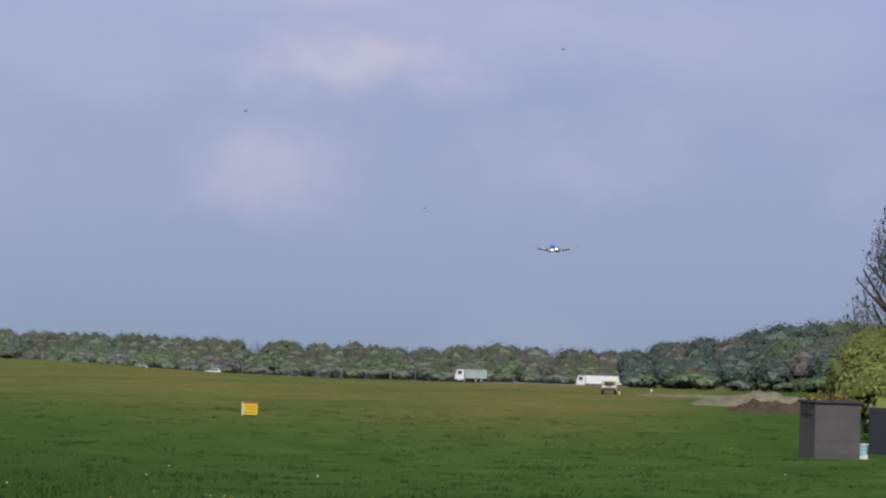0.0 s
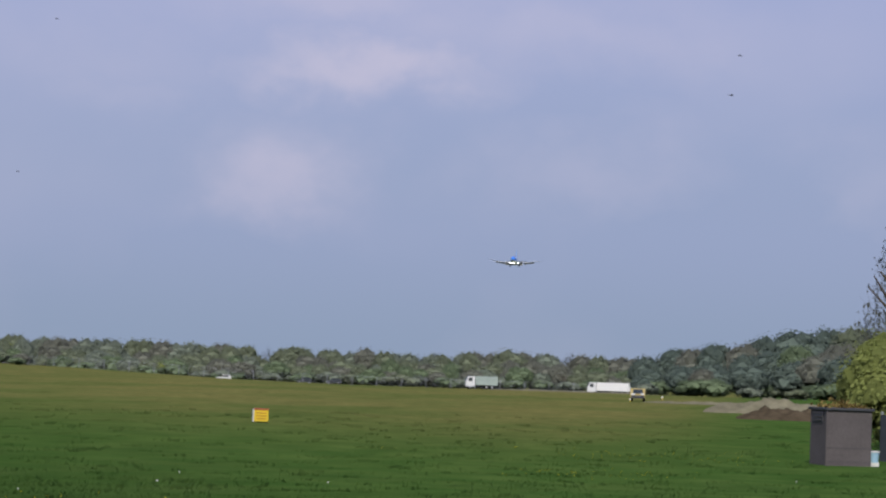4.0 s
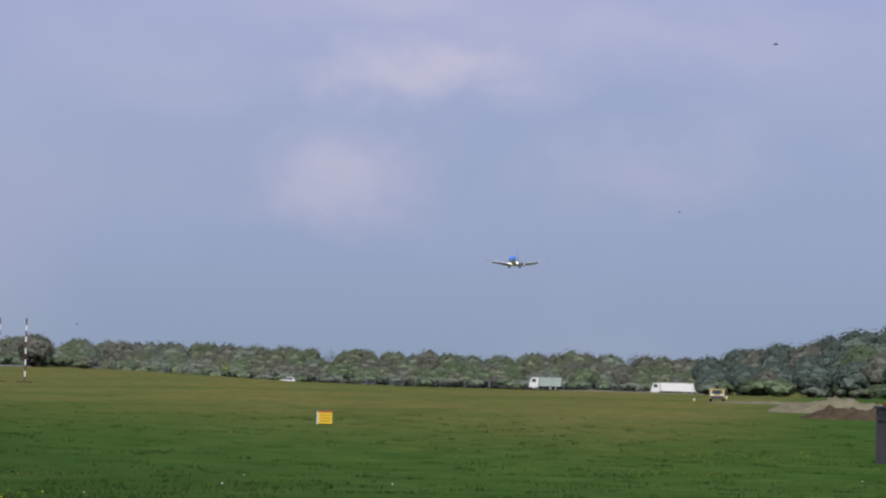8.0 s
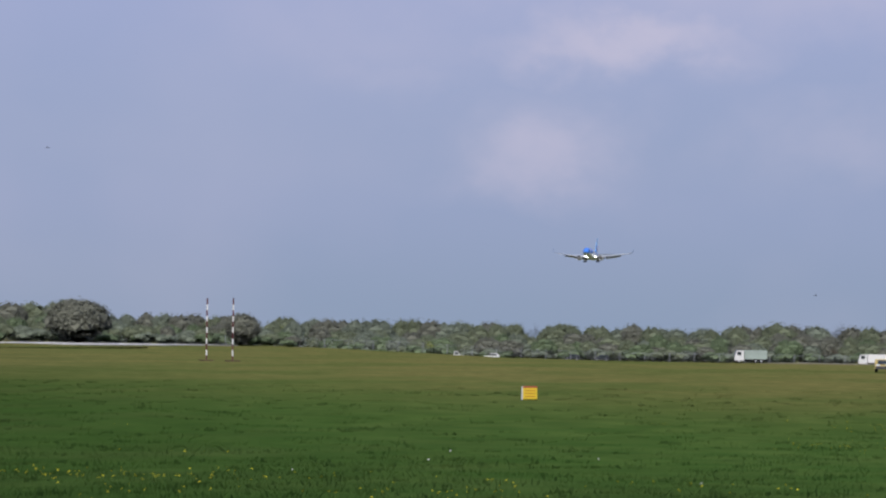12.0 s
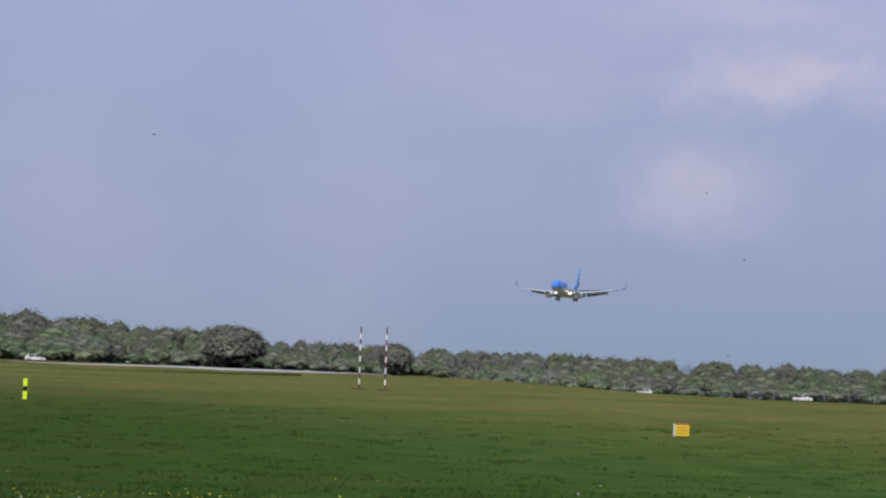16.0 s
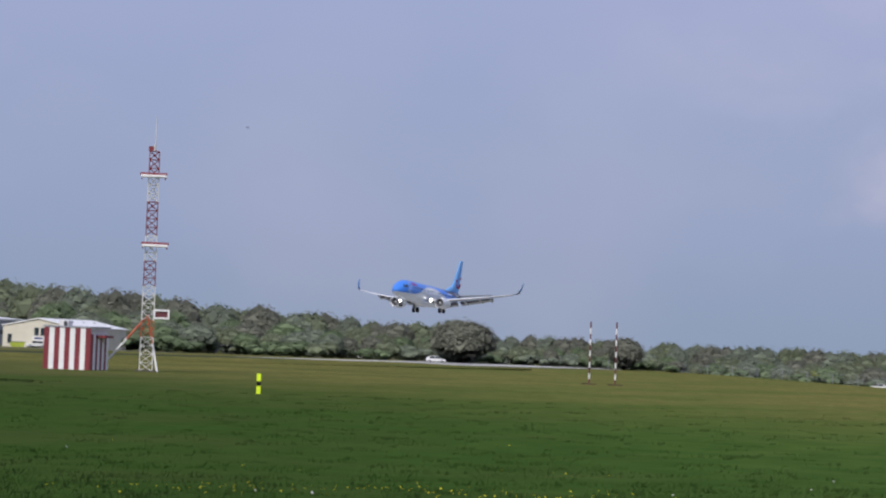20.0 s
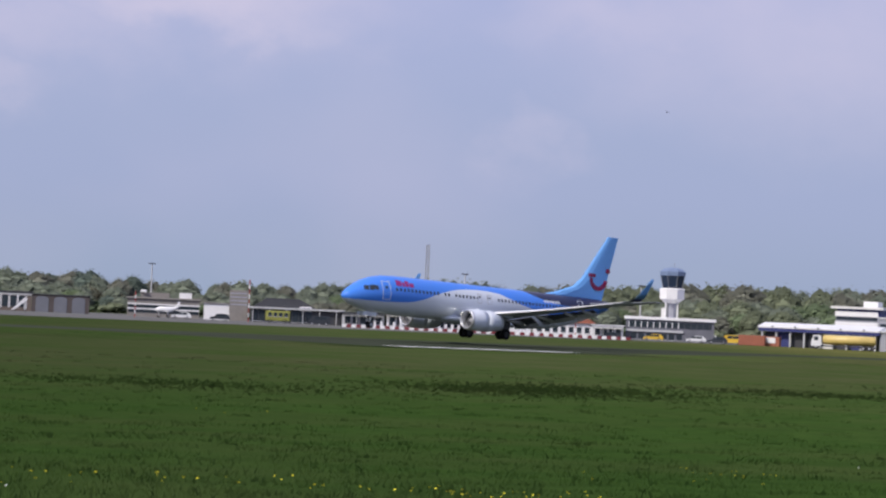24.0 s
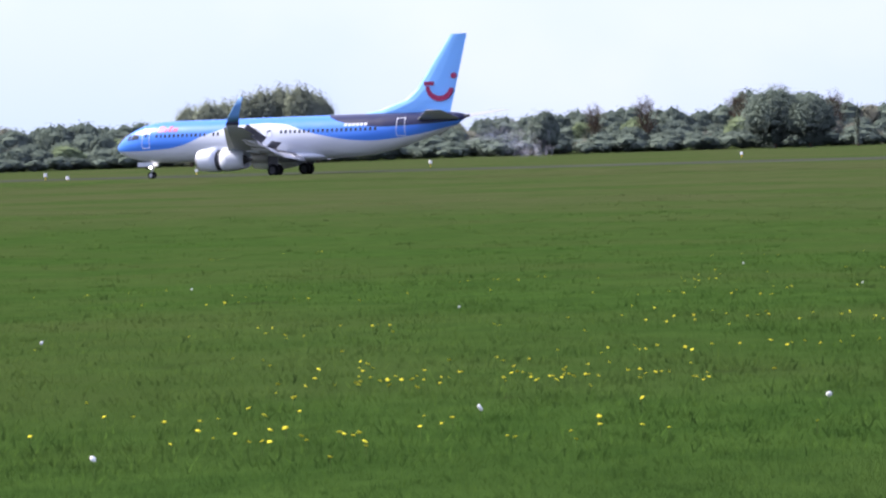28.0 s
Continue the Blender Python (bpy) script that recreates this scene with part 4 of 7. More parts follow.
part("chimney", box(4.6, 5.4, 3.9, 4.7, 5.5, 6.9), OFFWHITE, t)
panes(t, 0.6, 13.4, 0.9, 2.2, 7, -0.03, fill=0.6)
WALLS = [(-36.3, 9.5, 2.9, LIGHTGREY, DARK), (-37.35, 11.0, 3.2, OFFWHITE, DARK), (-38.5, 12, 2.6, LIGHTGREY, GREY), (-39.75, 9.5, 3.0, OFFWHITE, LIGHTGREY), (-42.2, 7.0, 2.7, WHITE, LIGHTGREY)]
for b, w, h, wall, roof in WALLS:
    t = flat_block("terminal_shed", stand(b, 548), w, 8, h, wall, roof, "low flat-roofed terminal wing with glazed front", "terminal")
    panes(t, 0.4, w - 0.4, 0.7, h - 0.6, max(3, int(w / 1.6)), -0.03, fill=0.72)
    part("canopy", box(0, w, -2.2, -0.3, h - 0.35, h - 0.15), roof, t)
    for k in range(4):
        part("canopy_post", rod((0.3 + k * (w - 0.6) / 3, -2.0, 0), (0.3 + k * (w - 0.6) / 3, -2.0, h - 0.36), 0.07, n=6), LIGHTGREY, t)
for b, w, h in ((-36.9, 4, 0.9), (-38.1, 3, 0.8), (-35.3, 2.6, 1.0)):
    t = thing("roof_plant", stand(b, 556, z=2.9), "white air-conditioning box on a flat roof", "roof plant", "roof plant")
    part("casing", box(0, w, 0, 2, 0, h, 0.05), WHITE, t)
    part("grille", box(0.2, w - 0.2, -0.05, -0.001, 0.2, h - 0.2), GREY, t)
    part("stand", box(0.2, w - 0.2, 0.2, 1.8, -3.0, -0.001), GREY, t)

# white-banded terminal with its flat-roofed wing and the dark hall
t = thing("terminal_building", stand(-31.27, 560, 0), "pale grey-brown terminal with white bands and flat roof", "terminal")
part("wall", box(0, 16.4, 0, 12, -0.3, 4.1), STONEGREY, t)
for z in (0.9, 2.0):
    part("window_band", box(0.2, 16.2, -0.07, 0.02, z, z + 0.7), GLASS, t)
for z in (1.65, 2.75):
    part("white_band", box(0, 16.4, -0.12, -0.02, z, z + 0.3), WHITE, t)
part("roof", box(-0.3, 16.7, -0.4, 12.3, 4.11, 4.5, 0.05), STONEGREY, t)
part("roof_house", box(3.0, 9.5, 3, 8, 4.51, 5.6), STONEGREY, t)
part("roof_plant", box(11.8, 14.6, 2, 5, 4.51, 5.8), WHITE, t)
part("roof_plant", box(2.9, 4.2, 2, 3, 5.61, 6.2), WHITE, t)
t = thing("terminal_wing", stand(-33.05, 560, 0), "white wall and concrete stair tower beside the terminal", "terminal")
part("wall", box(0, 5.8, 0, 9, -0.3, 3.7), WHITE, t)
part("stair_tower", box(5.81, 10.0, -0.4, 6, -0.3, 7.0), STONEGREY, t)
for k in range(4):
    part("louvre_band", box(5.9, 9.9, -0.46, -0.401, 3.6 + 0.85 * k, 3.9 + 0.85 * k), GREY, t)
part("roof", box(-0.2, 5.7, -0.3, 9, 3.71, 4.0), STONEGREY, t)
t = thing("departure_hall", stand(-34.15, 556, 0), "long dark glazed hall with a pale edge roof", "terminal")
part("wall", box(0, 21, 0, 10, -0.3, 3.1), DARK, t)
part("roof", box(-0.3, 21.4, -1.0, 10, 3.11, 3.5), LIGHTGREY, t)
part("upper_roof", prism([(0.5, 3.51), (15, 3.51), (11.0, 5.6), (3.5, 5.6)], 2, 9), DARK, t)
panes(t, 0.3, 14, 0.3, 2.8, 9, -0.03, fill=0.85)
for k in range(6):
    part("canopy_post", rod((0.5 + 3.8 * k, -0.8, 0), (0.5 + 3.8 * k, -0.8, 3.1), 0.1, n=6), LIGHTGREY, t)
t = thing("yellow_bus", stand(-34.5, 535, 0), "yellow-green airport bus before the terminal", "bus")
part("body", box(0, 5.4, 0, 2.4, 0.5, 2.7, 0.15), surface("lime yellow bus paint", (0.27, 0.28, 0.06), 0.4), t)
panes(t, 0.4, 5.1, 1.5, 2.3, 4, -0.02, name="bus_window")
for x in (1.0, 4.3):
    for y in (0.15, 2.25):
        w = part("wheel", wheel(0.48, 0.3), BLACK, t)
        w.location = (x, y, 0.48)

# brick arcade and old hangars
t = thing("brick_arcade", stand(-27.46, 560, 0), "brown brick hall with tall white-framed windows", "building")
part("wall", box(0, 15.6, 0, 9, -0.3, 4.0), BRICK, t)
part("roof", box(0.4, 15.8, -0.3, 9.2, 4.01, 4.5), DARK, t)
for k in range(6):
    x = 3.2 + 1.9 * k
    w = part("window", box(x, x + 1.5, -0.06, 0.02, 0.9, 3.4), GLASS, t)
    part("frame", box(x - 0.16, x, -0.12, 0.0, 0.7, 3.6), WHITE, w)
    part("frame", box(x + 1.5, x + 1.66, -0.12, 0.0, 0.7, 3.6), WHITE, w)
part("cornice", box(0, 15.6, -0.2, -0.01, 3.62, 3.99), OFFWHITE, t)
t = thing("old_hangar", stand(-29.06, 560, 0), "dark brick hangar row with three rounded grey doors", "hangar")
part("wall", box(0.01, 13.0, 0, 9, -0.3, 3.9), surface("dark grey-brown brick", (0.105, 0.092, 0.088), 0.9, grain=8), t)
for k in range(3):
    x = 0.9 + 4.1 * k
    arc = [(x, 0), (x + 2.9, 0), (x + 2.9, 3.0)] + [(x + 1.45 + 1.45 * math.cos(radians(a)), 3.0 + 0.6 * math.sin(radians(a))) for a in range(15, 180, 15)] + [(x, 3.0)]
    part("hangar_door", prism(arc, -0.1, -0.01), DOORGREY, t, "rounded grey hangar door")
part("roof", box(-0.2, 13.2, -0.2, 9.2, 3.91, 4.1), DARK, t)
t = thing("passenger_stairs", stand(-28.6, 540, 0), "white mobile boarding stairs on the apron", "boarding stairs")
part("ramp", prism([(0, 0.3), (0.7, 0.3), (3.4, 2.6), (3.4, 3.0), (2.7, 3.0)], 0, 1.4), WHITE, t)
for x in (0.8, 3.0):
    w = part("wheel", wheel(0.3, 0.2), BLACK, t)
    w.location = (x, 0.1, 0.3)
part("support", box(2.7, 3.3, 0.1, 1.3, 0.3, 2.5), LIGHTGREY, t)

# parked aircraft
def small_aircraft(m, s, label, high=True):
    t = thing("parked_aircraft", m @ Matrix.Scale(1, 4), label, "aircraft", "parked aircraft")
    n = 16
    st = [(-7 * s, 0.05, 1.7), (-6.5 * s, 0.5, 1.75), (-5 * s, 0.95, 1.9), (3 * s, 0.95, 1.95), (6 * s, 0.45, 2.4), (7.2 * s, 0.1, 2.7)]
    part("fuselage", loft([[(x, r * s ** 0.5 * math.cos(k * math.tau / n), z + r * s ** 0.5 * math.sin(k * math.tau / n)) for k in range(n)] for x, r, z in st]), WHITE, t, smooth=True)
    part("fin", prism([(4.6 * s, 2.6), (6.8 * s, 2.6), (7.4 * s, 2.6 + 3.0 * s), (6.3 * s, 2.6 + 3.0 * s)], -0.1, 0.1), WHITE, t)
    zz = 2.7 if high else 1.3
    part("wing", box(-1.6 * s, 0.4 * s, -8 * s, 8 * s, zz, zz + 0.18, 0.05), OFFWHITE, t)
    part("tailplane", box(5.6 * s, 7 * s, -2.6 * s, 2.6 * s, 2.6 + 2.4 * s * high, 2.75 + 2.4 * s * high, 0.03), OFFWHITE, t)
    for y in (-2.4 * s, 2.4 * s):
        part("engine", rod((-2.8 * s, y, zz - 0.1), (0, y, zz - 0.1), 0.38 * s, 0.22 * s, 10), DARK, t)
    for x, y in ((-4.8 * s, 0), (0.2, -1.2), (0.2, 1.2)):
        part("gear_leg", rod((x, y, 0.3), (x, y, 1.4), 0.08, n=6), LIGHTGREY, t)
        w = part("wheel", wheel(0.32, 0.2, 12), BLACK, t)
        w.location = (x, y, 0.32)
    return t


small_aircraft(stand(-26.15, 520, 4), 0.68, "white high-winged twin propeller aircraft parked on the apron")
small_aircraft(stand(-27.15, 530, 10), 0.34, "small white light aircraft parked on the apron", False)
small_aircraft(stand(-49.6, 525, 20), 0.36, "small white light aircraft beside the garage", False)
small_aircraft(stand(-32.2, 540, 5), 0.38, "white propeller aircraft parked before the terminal", False)

# striped barrier blocks along the apron
proto = None
for k in range(60):
    b = -36.3 - 6.7 * k / 59
    mt = DEEPRED if k % 2 else WHITE
    if k < 2:
        t = thing("barrier_block", stand(b, 505), "red and white plastic barrier block on the apron", "barrier", "apron barriers")
        part("block", prism([(0, 0), (0.97, 0), (0.95, 0.28), (0.88, 0.64), (0.09, 0.64), (0.02, 0.28)], 0, 0.5), mt, t, "red block" if k % 2 else "white block")
        proto = (proto or []) + [t]
    else:
        copy_thing(proto[k % 2], stand(b, 505))
for k in range(22):
    b = -36.9 - 3.2 * k / 21
    t = thing("bollard", stand(b, 512), "short white post on the apron edge", "post", "apron posts")
    part("shaft", box(0, 0.45, 0, 0.3, 0, 1.5, 0.05), WHITE, t)
    part("foot", box(-0.15, 0.6, -0.1, 0.4, 0, 0.12), GREY, t)


# ---- poles ----
def lamp_mast(b, r, el):
    h = EYE + wide(el, r)
    t = thing("floodlight_mast", stand(b, r), "tall slim grey floodlight mast on the apron", "mast", "floodlight masts")
    part("pole", rod((0, 0, 0), (0, 0, h), 0.26, 0.13, 10), LIGHTGREY, t)
    part("crown", box(-0.9, 0.9, -0.35, 0.35, h, h + 0.25, 0.05), DARK, t)
    part("foot", box(-0.4, 0.4, -0.4, 0.4, 0, 0.3), CONCRETE, t)


def striped_pole(b, r, h, bands, name="striped_pole", label="slim red and white banded pole", width=0.11, base=None, group="striped poles", dark=RED):
    t = thing(name, stand(b, r), label, "pole", group)
    z, step = 0.0, h / bands
    for k in range(bands):
        part("band", rod((0, 0, z), (0, 0, z + step), width, n=10), (dark if k % 2 == 0 else WHITE), t, "red band" if k % 2 == 0 else "white band")
        z += step
    part("cap", rod((0, 0, h), (0, 0, h + 0.12), width, width * 0.3, 10), DARK, t)
    part("foot", rod((0, 0, -0.2), (0, 0, 0.001), width * 1.6, n=10), CONCRETE, t)
    return t


for b, el in ((-43.3, 0.98), (-39.15, 1.07), (-31.8, 0.97), (-27.55, 1.01), (-22.9, 1.05), (-18.15, 1.09)):
    lamp_mast(b, 600, el)
striped_pole(-41.8, 520, 9.0, 9)
striped_pole(-34.1, 520, 9.0, 9)
striped_pole(-31.45, 520, 5.5, 7)
striped_pole(-22.85, 480, 4.4, 6)
striped_pole(-18.2, 400, 5.2, 7)


def lattice(name, m, w0, w1, h, cells, colours, label, taper=1.0, leg=0.07):
    """A square lattice mast, cell by cell in its paint bands."""
    t = thing(name, m, label, "mast")
    z = 0.0
    dz = h / cells
    for k in range(cells):
        a, b = w0 + (w1 - w0) * k / cells, w0 + (w1 - w0) * (k + 1) / cells
        mt = colours[int(k * len(colours) / cells)]
        bm = bmesh.new()
        lo = [(sx * a / 2, sy * a / 2, z) for sx, sy in ((-1, -1), (1, -1), (1, 1), (-1, 1))]
        hi = [(sx * b / 2, sy * b / 2, z + dz) for sx, sy in ((-1, -1), (1, -1), (1, 1), (-1, 1))]
        for i in range(4):
            j = (i + 1) % 4
            rod(lo[i], hi[i], leg, n=5, bm=bm)
            rod(lo[i], hi[j], leg * 0.55, n=4, bm=bm)
            rod(lo[j], hi[i], leg * 0.55, n=4, bm=bm)
            rod(hi[i], hi[j], leg * 0.55, n=4, bm=bm)
        part("lattice_section", bm, mt, t)
        z += dz
    return t


lattice("radio_mast", stand(-38.25, 760), 1.25, 0.9, 25.5, 18, [STEEL], "tall grey steel lattice radio mast", leg=0.12)
t = lattice("wind_mast", stand(-16.88, 236), 0.55, 0.4, 6.6, 11, [OFFWHITE, OFFWHITE, RED, OFFWHITE, RED, OFFWHITE], "white and red lattice wind mast beyond the runway", leg=0.022)
part("wind_vane", box(-0.5, 0.5, -0.03, 0.03, 6.7, 6.78), DARK, t)
part("rotor", rod((0.3, 0, 6.6), (0.3, 0, 7.0), 0.12, n=8), DARK, t)

# windsock on a slim pole with a white foot
t = thing("windsock", stand(-13.19, 279), "dark drooping windsock on a slim white-footed pole", "windsock")
part("pole", rod((0, 0, -0.1), (0, 0, 3.2), 0.045, n=8), DARK, t)
part("foot", rod((0, 0, -0.05), (0, 0, 0.7), 0.10, n=10), WHITE, t, "white pole foot")
part("hoop", rod((-0.42, 0, 2.95), (-0.36, 0, 2.96), 0.26, n=14), BLACK, t)
part("sock", loft([[(x, r * math.cos(k * math.tau / 14), z + r * math.sin(k * math.tau / 14)) for k in range(14)] for x, r, z in ((-0.36, 0.25, 2.96), (0.1, 0.20, 3.03), (0.5, 0.16, 2.98), (0.9, 0.11, 2.86), (1.1, 0.09, 2.78))]), DARK, t, "dark cloth sleeve", smooth=True)

# glide-path mast with three aerial cradles, and its striped hut
GR = 201.0
mast = lattice("glide_path_mast", stand(-60.07, GR), 1.05, 0.78, 18.1, 26, [OFFWHITE] * 4 + [ORANGE] * 3 + [OFFWHITE] * 4 + [DEEPRED] * 4 + [OFFWHITE] * 4 + [DEEPRED] * 4 + [OFFWHITE] * 4 + [DEEPRED] * 4,
               "tall red and white lattice aerial mast on the grass", leg=0.042)
for z, x0, x1 in ((16.0, -1.1, 1.1), (10.3, -0.8, 1.45)):
    part("aerial_back", box(x0, x1, -0.55, -0.35, z + 0.10, z + 0.30, 0.02), DEEPRED, mast, "dark red aerial cradle")
    part("aerial_cover", box(x0 + 0.05, x1 - 0.05, -0.95, -0.551, z - 0.12, z + 0.11, 0.05), WHITE, mast, "pale aerial cover")
    for x in (x0 + 0.1, x1 - 0.18):
        part("cradle_arm", box(x, x + 0.08, -0.9, 0.45, z - 0.22, z - 0.13), DEEPRED, mast)
for z0, z1 in ((4.30, 4.46), (4.94, 5.10)):
    part("aerial_frame", box(0.45, 1.75, -0.95, -0.80, z0, z1, 0.02), WHITE, mast, "white box frame of the lowest aerial")
for x in (0.45, 1.60):
    part("aerial_frame", box(x, x + 0.15, -0.95, -0.80, 4.461, 4.939), WHITE, mast)
part("aerial_back", box(0.5, 1.7, -0.79, -0.6, 4.4, 5.0), MAROON, mast, "dark inner panel of the lowest aerial")
part("cradle_arm", box(0.3, 0.6, -0.59, 0.2, 4.62, 4.74), LIGHTGREY, mast)
part("top_lamp", rod((0, 0, 18.1), (0, 0, 18.7), 0.14, 0.1, 8), LIGHTGREY, mast)
part("top_arm", box(-0.5, -0.1, -0.1, 0.1, 18.15, 18.5), DEEPRED, mast)
part("rod_aerial", rod((0.05, 0, 18.7), (0.05, 0, 21.0), 0.035, 0.02, 6), OFFWHITE, mast)
for q, mt in (((-3.3, -0.3, 0.6), OFFWHITE), ((0.95, -0.6, -0.1), WHITE)):
    mid = Vector(q).lerp(Vector((0, 0, 4.6)), 0.5)
    part("strut", rod(q, mid, 0.09, n=8), mt, mast, "white lower half of the strut")
    part("strut", rod(mid, (0, 0, 4.6), 0.09, n=8), ORANGE, mast, "orange upper half of the strut")
part("foot", box(-0.9, 0.9, -0.9, 0.9, -0.2, 0.08), CONCRETE, mast)

hut = thing("striped_hut", stand(-57.70, 197, -24), "red and white striped equipment hut on the grass", "hut")
hw, hd, hh = 4.0, 3.6, 3.35
part("wall", box(0.06, hw - 0.06, 0.06, hd, -0.2, hh - 0.05), OFFWHITE, hut)
for k in range(9):
    w = hw / 9
    part("stripe_panel", box(k * w, (k + 1) * w, -0.03, 0.055, 0.0, hh), DEEPRED if k % 2 == 0 else WHITE, hut, "dark red panel" if k % 2 == 0 else "white panel")
for k in range(8):
    w = hd / 8
    part("stripe_panel", box(hw - 0.055, hw + 0.03, 0.06 + k * w, 0.06 + (k + 1) * w, 0.0, hh - 0.5), DEEPRED if k % 2 == 0 else WHITE, hut, "dark red panel" if k % 2 == 0 else "white panel")
part("roof", box(-0.1, hw + 0.15, -0.1, hd + 0.2, hh + 0.001, hh + 0.12), GREY, hut)
part("door_canopy", box(hw + 0.031, hw + 0.7, 1.4, 3.0, hh - 0.75, hh - 0.55), DEEPRED, hut)
part("roof_box", box(0.9, 1.7, 0.8, 1.6, hh + 0.121, hh + 0.55), OFFWHITE, hut)
part("roof_lamp", rod((1.5, 0.6, hh + 0.12), (1.5, 0.6, hh + 0.5), 0.12, n=8), DARK, hut)

# two tall banded obstacle poles
for b, r in ((-70.48, 226), (-71.09, 224)):
    t = striped_pole(b, r, 5.75, 11, "marker_pole", "tall slim red and white banded pole on the field", 0.07, group="marker poles", dark=MAROON)
    part("cross_foot", box(-0.7, 0.7, -0.15, 0.15, -0.05, 0.12, 0.03), SOIL, t)

# yellow and black post, yellow-green posts, yellow boards
t = thing("marker_post", stand(-62.72, 127), "short yellow and black banded post on the grass", "post")
for k, (z0, z1, mt) in enumerate(((0, 0.42, LIME), (0.421, 0.66, BLACK), (0.661, 1.06, LIME))):
    part("band", box(-0.11, 0.11, -0.11, 0.11, z0, z1, 0.015), mt, t, "black band" if mt is BLACK else "yellow-green band")
for b, r, lean in ((-11.5, 66.5, -1.5), (5.86, 72.0, 3.0)):
    t = thing("grass_post", stand(b, r) @ pose(0, 0, 0, 0, -lean, 0), "bright yellow-green plastic post in the grass", "post", "yellow-green posts")
    part("tube", rod((0, 0, -0.1), (0, 0, 1.06), 0.10, n=14), LIME, t, smooth=True)
    part("cap", rod((0, 0, 1.06), (0, 0, 1.10), 0.10, 0.08, 14), surface("olive cap", (0.30, 0.36, 0.03), 0.5), t)
for b, el in ((-17.0, 0.875), (-17.95, 0.905), (-18.98, 0.945), (-20.15, 0.985)):
    r = EYE / math.tan(radians(el)) - 3
    t = thing("runway_board", stand(b, r, 12), "low yellow board beside the runway", "marker board", "yellow boards")
    part("board", box(-0.5, 0.5, 0, 0.12, 0.12, 0.42, 0.03), YELLOW, t)
    for x in (-0.35, 0.35):
        part("foot", box(x - 0.04, x + 0.04, 0.02, 0.1, -0.05, 0.12), DARK, t)
t = thing("triple_sign", stand(-1.6, 330), "white three-panel airfield sign", "sign")
for k in range(3):
    part("panel", box(-1.0 + 0.7 * k, -0.42 + 0.7 * k, 0, 0.1, 0.15, 1.15, 0.02), WHITE, t)
    part("leg", box(-0.75 + 0.7 * k, -0.68 + 0.7 * k, 0.02, 0.08, -0.05, 0.15), GREY, t)
for b, r, s in ((11.3, 262, 1.0), (9.13, 258, 1.0), (9.0, 256, 1.0), (15.5, 262, 1.0), (20.2, 265, 1.0), (3.2, 258, 1.2), (-4.0, 258, 1.0), (-8.6, 260, 1.2), (-11.0, 262, 1.0), (-18.6, 268, 1.0), (-21.2, 275, 1.1), (27.5, 270, 1.2), (33.0, 268, 1.0), (36.5, 260, 1.2), (36.0, 230, 1.0), (-87.5, 236, 0.6), (-86.75, 215, 0.45)):
    t = thing("edge_light", stand(b, r), "small white runway edge lamp on a stake", "lamp", "edge lamps")
    part("lens", rod((0, 0, 0.32 * s), (0, 0, 0.62 * s), 0.17 * s, 0.12 * s, 10), WHITE, t)
    part("stake", rod((0, 0, -0.05), (0, 0, 0.32 * s), 0.05, n=6), YELLOW, t)

# the yellow box on the hay field
t = thing("sign_box", stand(-78.1, 101, 6), "yellow box sign with an orange top edge on the grass", "sign")
part("body", box(-0.30, 0.30, 0, 0.3, 0.04, 0.52, 0.02), YELLOW, t)
part("top_edge", box(-0.31, 0.31, -0.02, 0.32, 0.52, 0.58, 0.01), ORANGE, t, "orange top edge")
part("side_edge", box(-0.34, -0.301, -0.025, 0.31, 0.02, 0.56), OFFWHITE, t, "pale side edge")
for k in range(3):
    part("text_bar", box(-0.22, 0.22, -0.012, -0.001, 0.14 + 0.12 * k, 0.19 + 0.12 * k), surface("amber bar", (0.5, 0.26, 0.02), 0.5), t, "amber line of writing drawn as a bar")
for x in (-0.25, 0.25):
    part("leg", box(x - 0.03, x + 0.03, 0.1, 0.2, -0.1, 0.06), DARK, t)

# concrete hut, bucket, mound, gate screen
HR = 74.0
h = wide(2.09, HR) - wide(0.68, HR)
hutz = EYE - wide(2.09, HR) - rise(*spot(-91.6, HR).xy)
t = thing("concrete_hut", stand(-91.32, HR, 22), "small weathered grey concrete hut with moss on its roof", "hut")
w, d = 1.46, 1.30
top = h - 0.07 + hutz
part("wall", box(0, w, 0, d, -0.4, top, 0.015), CONCRETE, t)
part("roof_slab", box(-0.06, w + 0.06, -0.07, d + 0.06, top + 0.001, top + 0.08, 0.012), DARK, t, "dark roof edge")
part("vent", box(-0.02, 0.02, 0.25, 1.05, top - 0.36, top - 0.06), DARK, t, "dark vent opening")
for k in range(3):
    part("louvre", box(-0.04, -0.021, 0.27, 1.03, top - 0.32 + 0.10 * k, top - 0.28 + 0.10 * k), CONCRETE, t)
part("corner_post", box(-0.012, 0.05, -0.012, 0.05, -0.4, top - 0.02, 0.006), CONCRETE, t)
for k in range(2):
    part("joint", box(0.0, w, -0.006, 0.0, 0.2 + 0.42 * k + hutz, 0.212 + 0.42 * k + hutz), DARK, t)
bm = bmesh.new()
g = np.random.default_rng(3)
for k in range(260):
    x, y = g.uniform(-0.05, w), g.uniform(0, d)
    z = top + 0.08 + abs(g.normal()) * 0.13 * math.exp(-((x - 0.6) / 0.5) ** 2)
    vs = [bm.verts.new(Vector((x, y, z)) + Vector(g.normal(size=3) * 0.06)) for _ in range(3)]
    bm.faces.new(vs)
part("moss", bm, surface("dry brown moss", (0.17, 0.125, 0.045), 0.9, spread=0.6), t, "dry brown moss and weeds")
